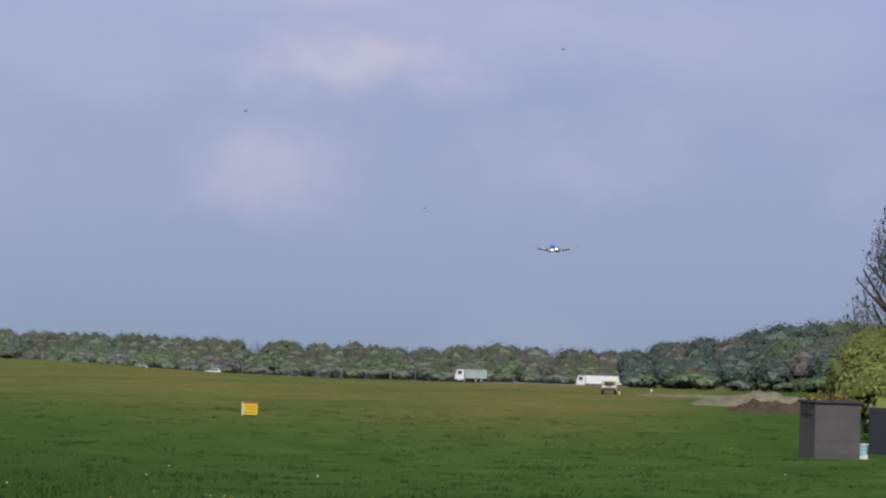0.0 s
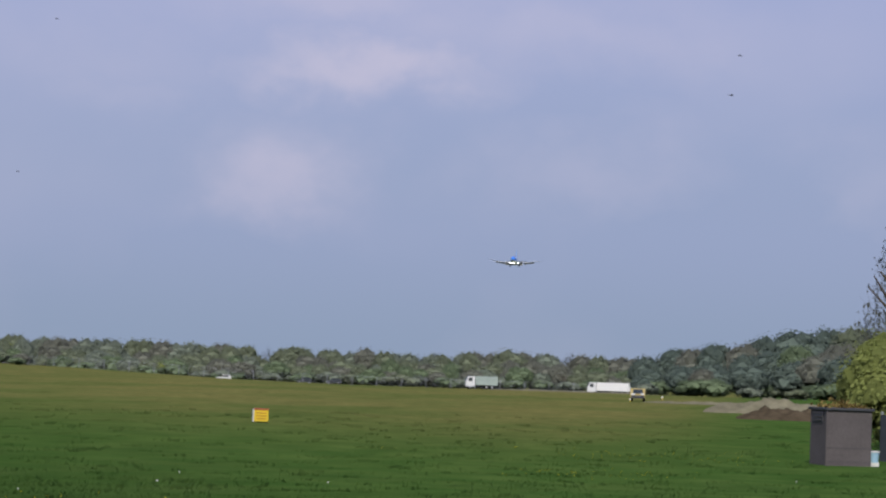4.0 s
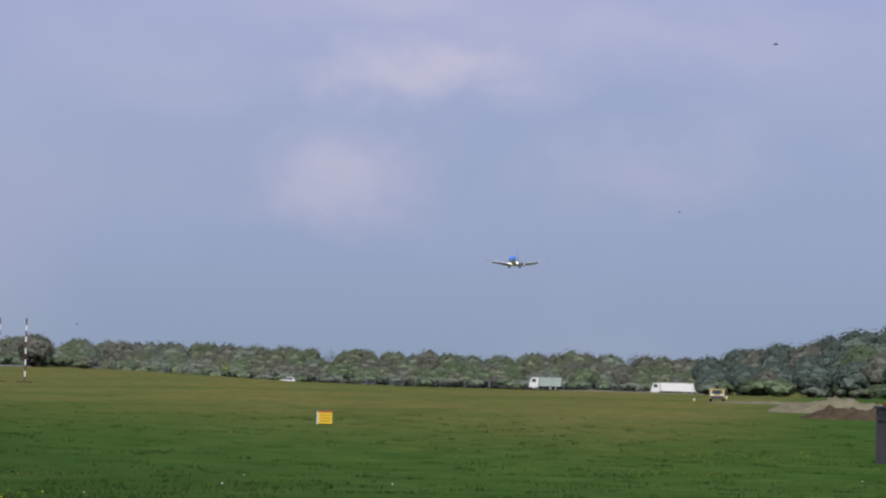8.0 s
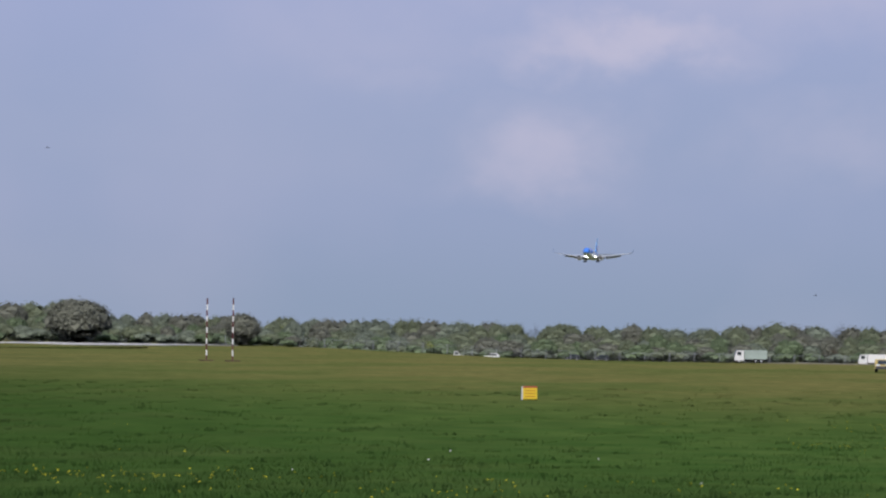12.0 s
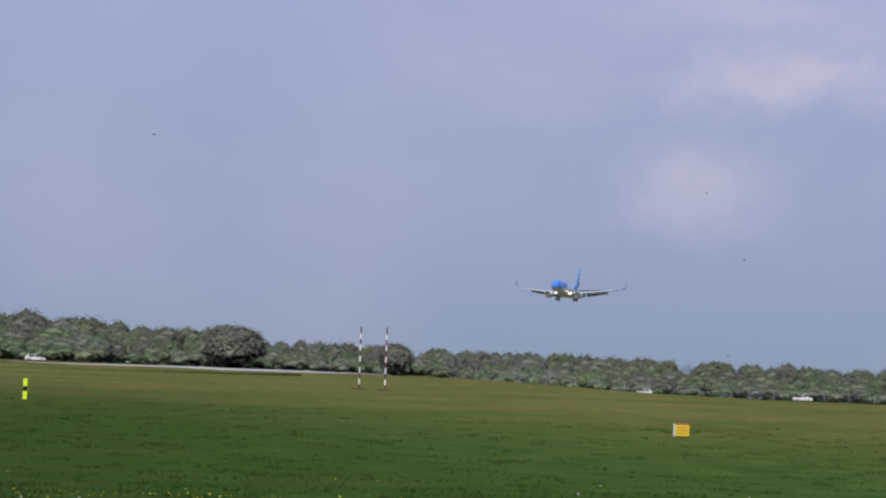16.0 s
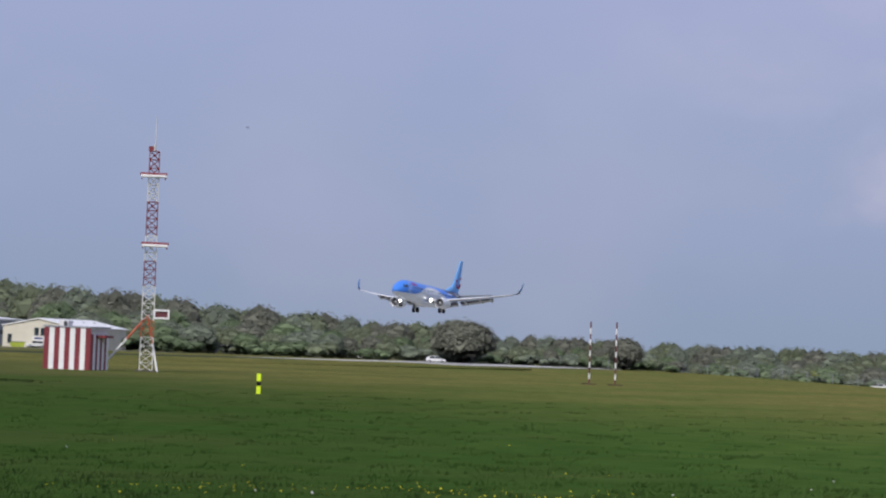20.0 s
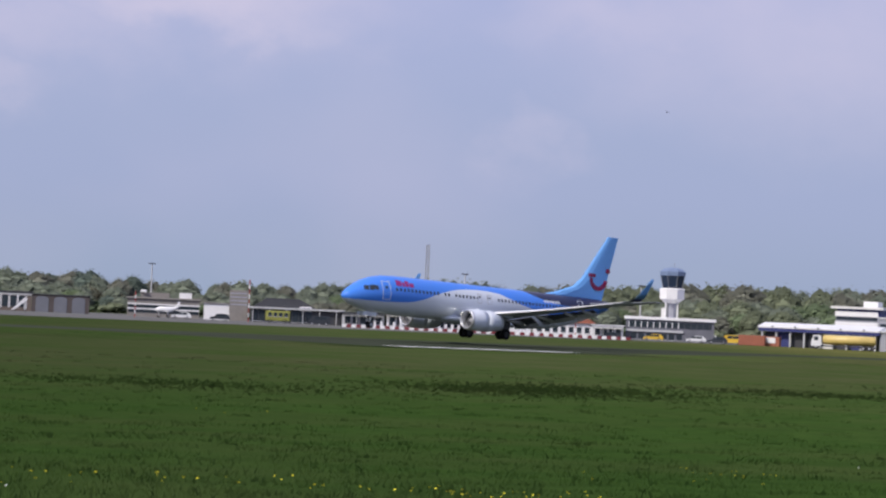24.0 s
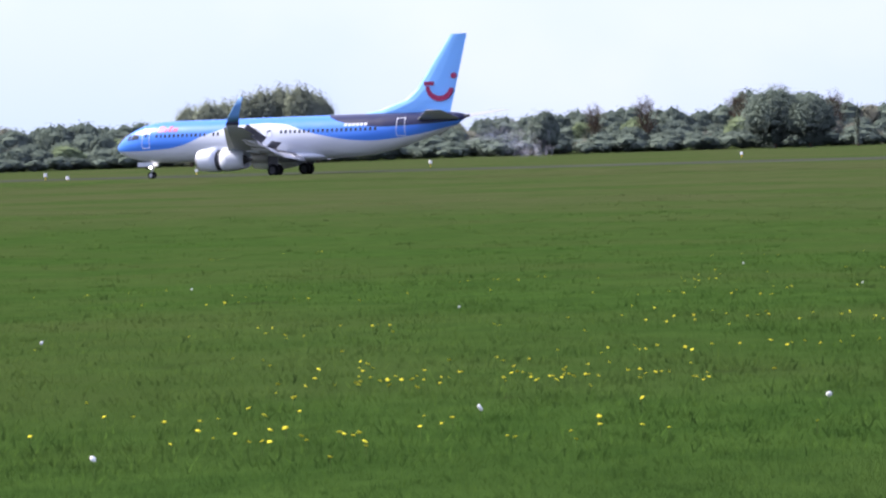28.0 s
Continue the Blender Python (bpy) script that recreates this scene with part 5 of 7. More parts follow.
t = thing("water_butt", stand(-92.42, HR + 1.0), "pale blue plastic tub on a white stand", "tub")
part("tub", rod((0, 0, 0.12), (0, 0, 0.42), 0.13, 0.16, 14), PALEBLUE, t)
part("rim", rod((0, 0, 0.42), (0, 0, 0.46), 0.18, n=14), WHITE, t)
part("stand", box(-0.16, 0.16, -0.12, 0.12, -0.05, 0.119), OFFWHITE, t)
t = thing("screen_fence", stand(-92.55, HR + 6, -62), "dark green netting screen beside the hut", "fence")
for k in range(6):
    part("screen_panel", box(1.6 * k, 1.6 * k + 1.55, 0, 0.05, -0.2, 1.5), DARK, t)
    part("post", rod((1.6 * k, 0.06, -0.2), (1.6 * k, 0.06, 1.6), 0.04, n=6), STEEL, t)


def mound(name, b, r, length, depth, height, material, label, seed, twist=0):
    g = np.random.default_rng(seed)
    nx, ny = 44, 16
    bm = bmesh.new()
    grid = []
    for i in range(nx + 1):
        row = []
        for j in range(ny + 1):
            u, v = i / nx * 2 - 1, j / ny * 2 - 1
            z = height * max(0, 1 - u * u) ** 0.7 * max(0, 1 - v * v) ** 0.8
            z *= 0.75 + 0.5 * noise.noise((u * 4 + seed, v * 3, 0.5)) + 0.25 * noise.noise((u * 11 + seed, v * 9, 1.5))
            row.append(bm.verts.new((u * length / 2, v * depth / 2, z - 0.08)))
        grid.append(row)
    for i in range(nx):
        for j in range(ny):
            bm.faces.new((grid[i][j], grid[i + 1][j], grid[i + 1][j + 1], grid[i][j + 1]))
    ob = finish(name, bm, material, None, True)
    ob.matrix_basis = stand(b, r, twist)
    return tagged(ob, label, "earth mound")


mound("earth_mound", -90.6, 150, 7.5, 6, 0.95, SOIL, "low heap of dark turned soil", 4)
mound("earth_mound", -90.0, 172, 9.5, 6, 1.2, SAND, "low heap of pale dry sand and straw", 9)
mound("earth_mound", -88.6, 215, 13, 8, 0.32, SAND, "long low bank of pale sand", 15)
mound("earth_mound", -85.4, 480, 38, 10, 0.4, SAND, "long low bank of pale sand at the road", 22)


# ---- vehicles ----
def car(m, paint, label, length=4.4, height=1.5, van=False, pickup=False, name="car", group="cars", wide_by=1.75):
    t = thing(name, m, label, name, group)
    L, H, W = length, height, wide_by
    if van:
        prof = [(0, 0.35), (L, 0.35), (L, H * 0.95), (L * 0.97, H), (L * 0.22, H), (L * 0.10, H * 0.62), (0.02, H * 0.52)]
    elif pickup:
        prof = [(0, 0.35), (L, 0.35), (L, H * 0.55), (L * 0.55, H * 0.55), (L * 0.50, H), (L * 0.32, H), (L * 0.22, H * 0.60), (0.02, H * 0.50)]
    else:
        prof = [(0, 0.35), (L, 0.35), (L, H * 0.62), (L * 0.86, H * 0.95), (L * 0.74, H), (L * 0.42, H), (L * 0.27, H * 0.62), (0.03, H * 0.5)]
    part("body", prism(prof, 0, W), paint, t)
    zz0, zz1 = H * 0.62, H * 0.92
    for y in (-0.012, W + 0.012):
        for a, b in (((0.30, 0.52), (0.54, 0.80)) if not pickup else ((0.29, 0.49), )):
            part("side_window", box(L * a, L * b, y - 0.01, y + 0.01, zz0, zz1), GLASS, t)
    for x in (L * 0.18, L * 0.80):
        for y in (0.10, W - 0.10):
            w = part("wheel", wheel(0.33, 0.22, 14), BLACK, t)
            w.location = (x, y, 0.33)
            part("rim", disc(0.19, 0.23, 10), STEEL, w)
    if not pickup:
        part("rear_window", box(L - 0.06 if van else L * 0.93 - 0.05, L + 0.012 if van else L * 0.93 + 0.05, 0.22, W - 0.22, zz0, zz1), GLASS, t)
    part("bumper", box(L - 0.10, L + 0.05, 0.06, W - 0.06, 0.30, 0.58, 0.02), DARK, t, "dark rear bumper")
    part("bumper", box(-0.06, 0.10, 0.06, W - 0.06, 0.30, 0.55, 0.02), DARK, t, "dark front bumper")
    part("windscreen", loft([[(x, y, z) for y, z in ((0.2, H * 0.64), (W - 0.2, H * 0.64))] + [(x + L * 0.085, y, H * 0.94) for y in (W - 0.22, 0.22)] for x in (L * (0.095 if van else 0.245), L * (0.115 if van else 0.265))]), GLASS, t)
    for y in (0.25, W - 0.25):
        part("headlight", box(-0.02, 0.04, y - 0.14, y + 0.14, 0.6, 0.74), WHITE, t)
        part("tail_light", box(L - 0.03, L + 0.02, y - 0.12, y + 0.12, 0.7, 0.9), RED, t)
    return t


def lorry(m, cab, load, label, length=9.0, tank=False, name="lorry", tall=3.4):
    """Cab at x = 0."""
    t = thing(name, m, label, "lorry", "lorries")
    k = min(1.0, tall / 2.95)
    part("cab", prism([(0, 0.6), (2.1 * k, 0.6), (2.1 * k, 2.9 * k), (0.5 * k, 2.9 * k), (0.05, 1.7 * k)], 0, 2.4), cab, t)
    part("windscreen", prism([(0.02, 1.75 * k), (0.46 * k, 2.75 * k), (0.42 * k, 2.78 * k), (-0.02, 1.78 * k)], 0.2, 2.2), GLASS, t)
    part("side_window", box(0.6 * k, 1.5 * k, -0.02, 0.0, 1.8 * k, 2.6 * k), GLASS, t)
    part("chassis", box(1.5, length, 0.5, 1.9, 0.55, 0.85), DARK, t)
    if tank:
        n = 20
        part("tank", loft([[(x, 1.2 + r * 1.2 * math.cos(k * math.tau / n), 2.0 + r * math.sin(k * math.tau / n)) for k in range(n)] for x, r in ((2.4, 0.7), (2.6, 1.0), (length - 0.3, 1.0), (length, 0.7))]), load, t, smooth=True)
        part("tank_walk", box(3, length - 0.6, 0.9, 1.5, 3.0, 3.1), LIGHTGREY, t)
    else:
        part("load_body", box(2.25 * k, length, 0, 2.45, 0.9 * k, tall, 0.04), load, t)
        for i in range(int((length - 2.6) / 1.1)):
            part("rib", box(2.6 + 1.1 * i, 2.7 + 1.1 * i, -0.04, -0.001, 0.95, tall - 0.05), load, t)
    for x in (1.0, length - 2.6, length - 1.3):
        for y in (0.18, 2.2):
            w = part("wheel", wheel(0.5, 0.32, 16), BLACK, t)
            w.location = (x, y, 0.5)
            part("rim", disc(0.28, 0.33, 10), STEEL, w)
    return t


CARWHITE = surface("white car paint", (0.72, 0.73, 0.74), 0.3, vary=0.04, coat=0.5)
CARYELLOW = surface("yellow car paint", (0.70, 0.46, 0.05), 0.3, vary=0.04, coat=0.5)
CARDARK = surface("dark car paint", (0.03, 0.035, 0.045), 0.3, vary=0.04, coat=0.5)
FIREYELLOW = surface("pale yellow tender paint", (0.46, 0.44, 0.22), 0.4, vary=0.08)

lorry(stand(-82.88, 560, 6), CARWHITE, surface("grey-green tarpaulin", (0.33, 0.40, 0.37), 0.6), "white lorry with a grey-green covered body on the road", 7.4, tall=2.95)
lorry(stand(-85.85, 560, 4) @ pose(-1.1, 0, -0.3), CARWHITE, WHITE, "articulated lorry with a long white trailer on the sunken road", 10.6, tall=2.75)
car(stand(-74.4, 640, 0), CARYELLOW, "yellow van parked by the trees", 3.1, 1.3, van=True, name="van")
car(stand(-77.0, 640, 0), CARWHITE, "white car by the trees", 4.1, 1.6)
car(stand(-78.9, 640, 0), CARDARK, "dark car by the trees", 4.1, 1.6)
car(stand(-79.6, 640, 0), CARDARK, "dark car by the trees", 3.9, 1.6)
for b, r, p, k in ((-57.3, 530, CARWHITE, 0), (-54.9, 520, CARWHITE, 0), (-53.05, 560, CARWHITE, 1), (-53.5, 565, CARDARK, 0), (-51.3, 560, CARWHITE, 1), (-45.2, 530, CARYELLOW, 1), (-43.4, 530, CARYELLOW, 0),
                   (-42.4, 520, CARDARK, 0), (-32.3, 530, CARWHITE, 0), (-33.2, 530, CARDARK, 0), (-35.5, 530, CARDARK, 1), (-61.3, 560, CARWHITE, 0), (-62.0, 560, CARDARK, 0), (-63.5, 560, CARWHITE, 0), (-65.0, 560, CARWHITE, 0),
                   (-44.4, 525, CARWHITE, 0), (-44.9, 524, CARDARK, 0), (-40.2, 515, CARWHITE, 1), (-39.2, 515, CARDARK, 0)):
    car(stand(b, r, 0), p, {0: "parked car at the airport buildings", 1: "parked van at the airport buildings"}[k], 4.3 if k == 0 else 5.0, 1.5 if k == 0 else 2.0, van=bool(k), name=("car", "van")[k], group="parked cars")
t = thing("yellow_skip", stand(-52.7, 590), "small yellow kiosk before the office block", "kiosk")
part("body", box(0, 1.7, 0, 1.4, 0, 2.1, 0.05), YELLOW, t)
part("door", box(0.4, 1.1, -0.03, 0.0, 0.1, 1.8), surface("dark yellow", (0.4, 0.27, 0.03), 0.5), t)
t = thing("lime_skip", stand(-56.95, 515), "lime-green skip on the apron edge", "skip")
part("body", prism([(0, 0.05), (2.4, 0.05), (2.9, 1.1), (-0.4, 1.1)], 0, 1.6), surface("lime green paint", (0.35, 0.42, 0.05), 0.5), t)
part("rim", box(-0.45, 2.95, -0.04, 1.64, 1.1, 1.2), DARK, t)
lorry(stand(-47.3, 520, -4), CARWHITE, surface("pale yellow tank paint", (0.62, 0.47, 0.16), 0.4), "white and pale yellow fuel tanker lorry before the garage", 13.5, tank=True, name="tanker")
for b, r in ((-23.25, 470), (-18.3, 400)):
    lorry(stand(b, r, 184) @ pose(-6.6 if b < -20 else -5.6, -2.4, 0), FIREYELLOW, FIREYELLOW, "pale yellow tanker lorry on the taxiway", 6.4 if b < -20 else 5.2, tank=False, name="airport_tender", tall=2.2 if b < -20 else 1.85)

# perimeter fence before the trees
fence = thing("perimeter_fence", Matrix(), "grey wire perimeter fence on steel posts", "fence")
pts = [spot(-86 + 0.58 * k, 600 - 1.0 * k) for k in range(48)]
for k, p in enumerate(pts):
    z = rise(p.x, p.y)
    part("post", rod((p.x, p.y, z - 0.1), (p.x, p.y, z + 2.2), 0.06, n=5), GREY, fence)
for z in (0.4, 0.9, 1.4, 1.9, 2.15):
    bm = bmesh.new()
    for a, b in zip(pts, pts[1:]):
        rod((a.x, a.y, rise(a.x, a.y) + z), (b.x, b.y, rise(b.x, b.y) + z), 0.016, n=4, bm=bm, caps=False)
    part("wire", bm, GREY, fence)

# moving cars
van_moving = car(stand(-75.4, 636, 0), CARWHITE, "white pickup driving along the road by the trees", 5.0, 1.9, pickup=True, name="pickup")
guide_car = car(stand(-86.7, 216, 90), surface("dull yellow car paint", (0.46, 0.36, 0.12), 0.4), "yellow airfield guide car driving along the field", 3.6, 1.15, wide_by=1.3, name="guide_car")
far_car = car(stand(7.3, 365, 0), CARWHITE, "pale car driving on the far road", 4.4, 1.5)
early_car = car(stand(-75.3, 630, 0), CARWHITE, "white car driving along the road by the trees", 4.4, 1.6)
side_car = car(stand(-67.6, 520, 0), CARWHITE, "white car driving on the road behind the threshold", 4.3, 1.5)

# ---- grass, dandelions, smoke, birds ----


def blades(name, places, heights, material, label, seed, per=3, width=0.0016):
    """Grass tufts as joined leaning blades, one slim triangle each."""
    g = np.random.default_rng(seed)
    n = len(places) * per
    base = np.repeat(places, per, 0) + np.concatenate((g.normal(size=(n, 2)) * 0.05, np.zeros((n, 1))), 1)
    h = np.repeat(heights, per) * g.uniform(0.6, 1.2, n)
    a = g.uniform(0, math.tau, n)
    lean = g.uniform(0.2, 1.2, n) * h
    la = g.uniform(0, math.tau, n)
    w = width * g.uniform(0.7, 1.4, n) * (1 + np.linalg.norm(base[:, :2], axis=1) / 30.0)
    d = np.stack((np.cos(a) * w, np.sin(a) * w, np.zeros(n)), 1)
    tip = base + np.stack((np.cos(la) * lean, np.sin(la) * lean, h), 1)
    v = np.stack((base - d - (0, 0, 0.01), base + d - (0, 0, 0.01), tip), 1).reshape(-1, 3)
    return tagged(new(name, mesh_arrays(name, v, np.arange(3 * n).reshape(-1, 3), [material])), label, "grass", kind="stuff")


def scatter(n, b0, b1, r0, r1, seed, power=1.0):
    """Places on the ground between two bearings and distances, thicker near by."""
    g = np.random.default_rng(seed)
    u = g.random(n)
    r = (r0 ** (1 - power) + u * (r1 ** (1 - power) - r0 ** (1 - power))) ** (1 / (1 - power)) if power != 1 else r0 * (r1 / r0) ** u
    b = np.radians(g.uniform(b0, b1, n))
    x, y = -r * np.sin(b), r * np.cos(b)
    z = np.array([rise(p, q) for p, q in zip(x, y)])
    return np.stack((x, y, z), 1)


p = scatter(60000, -12, 48, 10.5, 80, 11, 1.5)
blades("grass_blades", p, 0.012 + 0.022 * np.clip(1.3 - np.linalg.norm(p[:, :2], axis=1) / 80, 0.2, 1), BLADE, "fresh green grass blades on the near bank", 12, 5)
p = scatter(50000, -100, -12, 17, 80, 13, 1.5)
blades("grass_blades", p, 0.012 + 0.022 * np.clip(1.3 - np.linalg.norm(p[:, :2], axis=1) / 80, 0.2, 1), BLADE, "fresh green grass blades over the field", 14, 4)
# low tussocks, and darker rank tufts among them
g = np.random.default_rng(21)
for n, b0, b1, r0, r1, seed, tall in ((5200, -100, -8, 18, 130, 26, 0.075), (3600, -14, 48, 13, 110, 27, 0.06)):
    p = scatter(n, b0, b1, r0, r1, seed, 0.9)
    k = np.repeat(np.arange(n), 9)
    wide_by = g.uniform(0.08, 0.35, n)[k][:, None]
    q = p[k] + np.concatenate((g.normal(size=(len(k), 2)) * wide_by, np.zeros((len(k), 1))), 1)
    blades("grass_tussocks", q, tall * g.uniform(0.5, 1.3, n)[k], BLADE, "low uneven grass tussocks over the field", seed, 2, 0.0045)
p = scatter(420, -100, 48, 16, 90, 22, 1.0)
p = np.repeat(p, 9, 0) + np.concatenate((g.normal(size=(3780, 2)) * 0.22, np.zeros((3780, 1))), 1)
blades("grass_tufts", p, g.uniform(0.04, 0.10, len(p)), BLADEDARK, "dark rank grass tufts scattered in the field", 23, 3, 0.003)
# the shallow ditch line with rank grass
x = g.uniform(-12, 120, 26000)
y = np.interp(x, [-70, -45, -7, 13, 38, 80, 120], [95, 87, 74, 69, 68, 74, 84]) + g.normal(size=26000) * 3.2 + 1.5 * np.sin(x * 0.2)
keep = np.sin(x * 0.33) + np.sin(x * 0.11 + 1) + g.normal(size=26000) * 0.8 > 0.5
p = np.stack((x, y, np.array([rise(a, b) for a, b in zip(x, y)])), 1)[keep]
blades("ditch_grass", p, g.uniform(0.03, 0.10, len(p)), BLADEDARK, "rank dark grass along a shallow ditch", 24, 6, 0.005)
# rough verge along the runway's near edge
x = g.uniform(-260, 330, 8000)
y = AIRCRAFT_LINE - 31.5 - g.random(8000) * 7
p = np.stack((x, y, np.zeros(8000)), 1)
blades("verge_grass", p, g.uniform(0.03, 0.07, len(p)), BLADE, "rough grass verge along the runway edge", 25, 4, 0.004)


def flowers(name, places, size, material, label, seed, ball=False):
    """Dandelion heads on green stalks: flat discs of petals, or round clocks."""
    g = np.random.default_rng(seed)
    m = 9
    rings = [(0.05, -1), (0.75, -0.6), (1.0, 0.0), (0.75, 0.65), (0.05, 1)] if ball else [(0.35, -0.35), (0.9, -0.1), (1.0, 0.08), (0.6, 0.26), (0.05, 0.30)]
    vs, fs, slots, k = [], [], [], 0
    for q in places:
        s = size * g.uniform(0.7, 1.2)
        h = g.uniform(0.05, 0.10) * (1.4 if ball else 1.0)
        c = np.array((q[0], q[1], q[2] + h))
        tilt = g.normal(size=2) * 0.3
        for r, z in rings:
            for i in range(m):
                a = i * math.tau / m
                wob = 1 + 0.12 * math.sin(4 * a + q[0] * 9)
                x, y = r * s * wob * math.cos(a), r * s * wob * math.sin(a)
                vs.append(c + (x, y, z * s + tilt[0] * x + tilt[1] * y))
        for j in range(len(rings) - 1):
            for i in range(m):
                a, b = k + j * m + i, k + j * m + (i + 1) % m
                fs.append((a, b, b + m, a + m))
                slots.append(0)
        k += m * len(rings)
        for e in ((0.0025, 0), (0, 0.0025), (-0.0025, 0), (0, -0.0025)):
            vs.append(np.array((q[0] + e[0], q[1] + e[1], q[2] - 0.02)))
            vs.append(np.array((q[0] + e[0], q[1] + e[1], q[2] + h - (0.9 * s if ball else 0.2 * s))))
        for i in range(4):
            a, b = k + 2 * i, k + 2 * ((i + 1) % 4)
            fs.append((a, b, b + 1, a + 1))
            slots.append(1)
        k += 8
    return tagged(new(name, mesh_arrays(name, np.array(vs), np.array(fs), [material, STALK], np.array(slots))), label, "flowers", kind="stuff")


def clumped(n, spread, b0, b1, r0, r1, seed):
    g = np.random.default_rng(seed)
    c = scatter(n, b0, b1, r0, r1, seed, 1.0)
    out = []
    for q in c:
        for _ in range(g.integers(1, 9)):
            o = g.normal(size=2) * spread * (0.5 + g.random())
            out.append((q[0] + o[0], q[1] + o[1], rise(q[0] + o[0], q[1] + o[1])))
    return np.array(out)


def strew(rows, seed):
    """Clumps at given bearings and distances: (bearing, distance, number, spread across, spread in depth)."""
    g = np.random.default_rng(seed)
    out = []
    for b, r, n, sx, sy in rows:
        for _ in range(n):
            q = spot(b + math.degrees(g.normal() * sx / r), r + g.normal() * sy)
            out.append((q.x, q.y, rise(q.x, q.y)))
    return np.array(out)


flowers("dandelions", np.concatenate((clumped(50, 0.5, 4, 46, 13, 60, 31), clumped(38, 0.8, -98, 6, 22, 75, 32),
                                      strew([(-40, 26, 44, 0.9, 0.5), (-33, 27, 20, 0.9, 0.5), (-50.5, 24, 23, 0.8, 0.5), (-57, 25, 23, 1.0, 0.5), (3.5, 25, 44, 0.9, 1.2), (6.5, 24, 37, 0.9, 1.2), (-4, 23, 27, 1.2, 0.7), (24.5, 17.5, 27, 0.5, 0.25), (29, 17.5, 23, 0.4, 0.3), (22, 20, 17, 0.8, 0.3), (27, 19, 13, 0.7, 0.3), (-86, 60, 51, 1.5, 2.0), (-88, 75, 68, 2.0, 3.0), (-70, 35, 51, 1.4, 0.9), (-62, 34, 40, 1.6, 0.8), (-66, 37, 36, 1.8, 0.9), (-75, 30, 30, 1.8, 0.8), (-80, 34, 26, 2.0, 1.2), (-16, 26, 22, 1.6, 0.8), (-24, 25, 24, 1.4, 0.6), (1, 26, 40, 1.2, 1.4), (16, 24, 26, 1.5, 0.8), (12, 21, 18, 1.2, 0.6), (20, 30, 22, 2.2, 1.2), (30, 24, 18, 1.6, 0.8)], 35))), 0.0145, FLOWER, "yellow dandelions in bloom in the grass", 33)
flowers("dandelion_clocks", np.concatenate((scatter(26, 2, 46, 12, 45, 41), scatter(22, -95, 4, 22, 60, 42))), 0.016, CLOCK, "white dandelion seed heads in the grass", 43, True)


# ---- smoke of the touchdown and the reversers ----
def smoke_material(dense):
    m = bpy.data.materials.new("thin landing smoke")
    m.use_nodes = True
    n, l = m.node_tree.nodes, m.node_tree.links
    p = n["Principled BSDF"]
    p.inputs["Base Color"].default_value = (0.75, 0.76, 0.80, 1)
    p.inputs["Roughness"].default_value = 1.0
    p.inputs["Specular IOR Level"].default_value = 0.0
    tc, t, r = n.new("ShaderNodeTexCoord"), n.new("ShaderNodeTexNoise"), n.new("ShaderNodeMapRange")
    t.inputs["Scale"].default_value, t.inputs["Detail"].default_value = 0.9, 4.0
    l.new(tc.outputs["Object"], t.inputs["Vector"])
    r.inputs["From Min"].default_value, r.inputs["From Max"].default_value = 0.25, 0.65
    r.inputs["To Min"].default_value, r.inputs["To Max"].default_value = 0.0, dense
    l.new(t.outputs["Fac"], r.inputs["Value"])
    l.new(r.outputs["Result"], p.inputs["Alpha"])
    return m


SMOKE, HAZE = smoke_material(0.13), smoke_material(0.085)


def puff(seed, sx, sz, material):
    """A loose drift of small thin wisps, densest low and in the middle."""
    g = np.random.default_rng(seed)
    n = 300
    p = np.stack((g.normal(size=n) * sx * 0.6, g.normal(size=n) * 0.9, np.abs(g.normal(size=n)) * sz * 0.42), 1)
    v = sprays(p, g.normal(size=(n, 3)), g.uniform(0.15, 0.42, n), g).reshape(-1, 3)
    ob = new("smoke_puff", mesh_arrays("smoke_puff", v, np.arange(len(v)).reshape(-1, 3), [material]))
    ob.visible_shadow = False
    return tagged(ob, "thin white landing smoke drifting over the runway", "smoke", kind="stuff")


def key_puff(ob, rows):
    MOVERS.append(lambda: walk(ob, rows))


for k, (x, y, t0, sx) in enumerate(((74, 195, 25.1, 3.0), (68, 201, 25.2, 3.2), (62, 195, 25.3, 3.4), (56, 201, 25.4, 3.2))):
    ob = puff(60 + k, sx, 1.5, SMOKE)
    key_puff(ob, [(0, pose(x, y, -4)), (t0, pose(x - 1, y, -3.2)), (t0 + 0.25, pose(x, y, 0.5)), (t0 + 0.8, pose(x + 2.0, y + 1, 0.8)), (t0 + 1.8, pose(x + 4, y + 5, 0.7)), (28, pose(x + 6, y + 14, -3))])
# thinner mist of the thrust reversers, behind the tail
for k in range(3):
    x = -92 - 2.5 * k
    ob = puff(80 + k, 1.8, 2.6, HAZE)
    key_puff(ob, [(0, pose(x, 199, -5)), (26.9 + 0.15 * k, pose(x, 199, -4)), (27.3 + 0.15 * k, pose(x, 199, 0.6)), (28, pose(x - 2, 200 + k, 1.2 + 0.8 * k))])


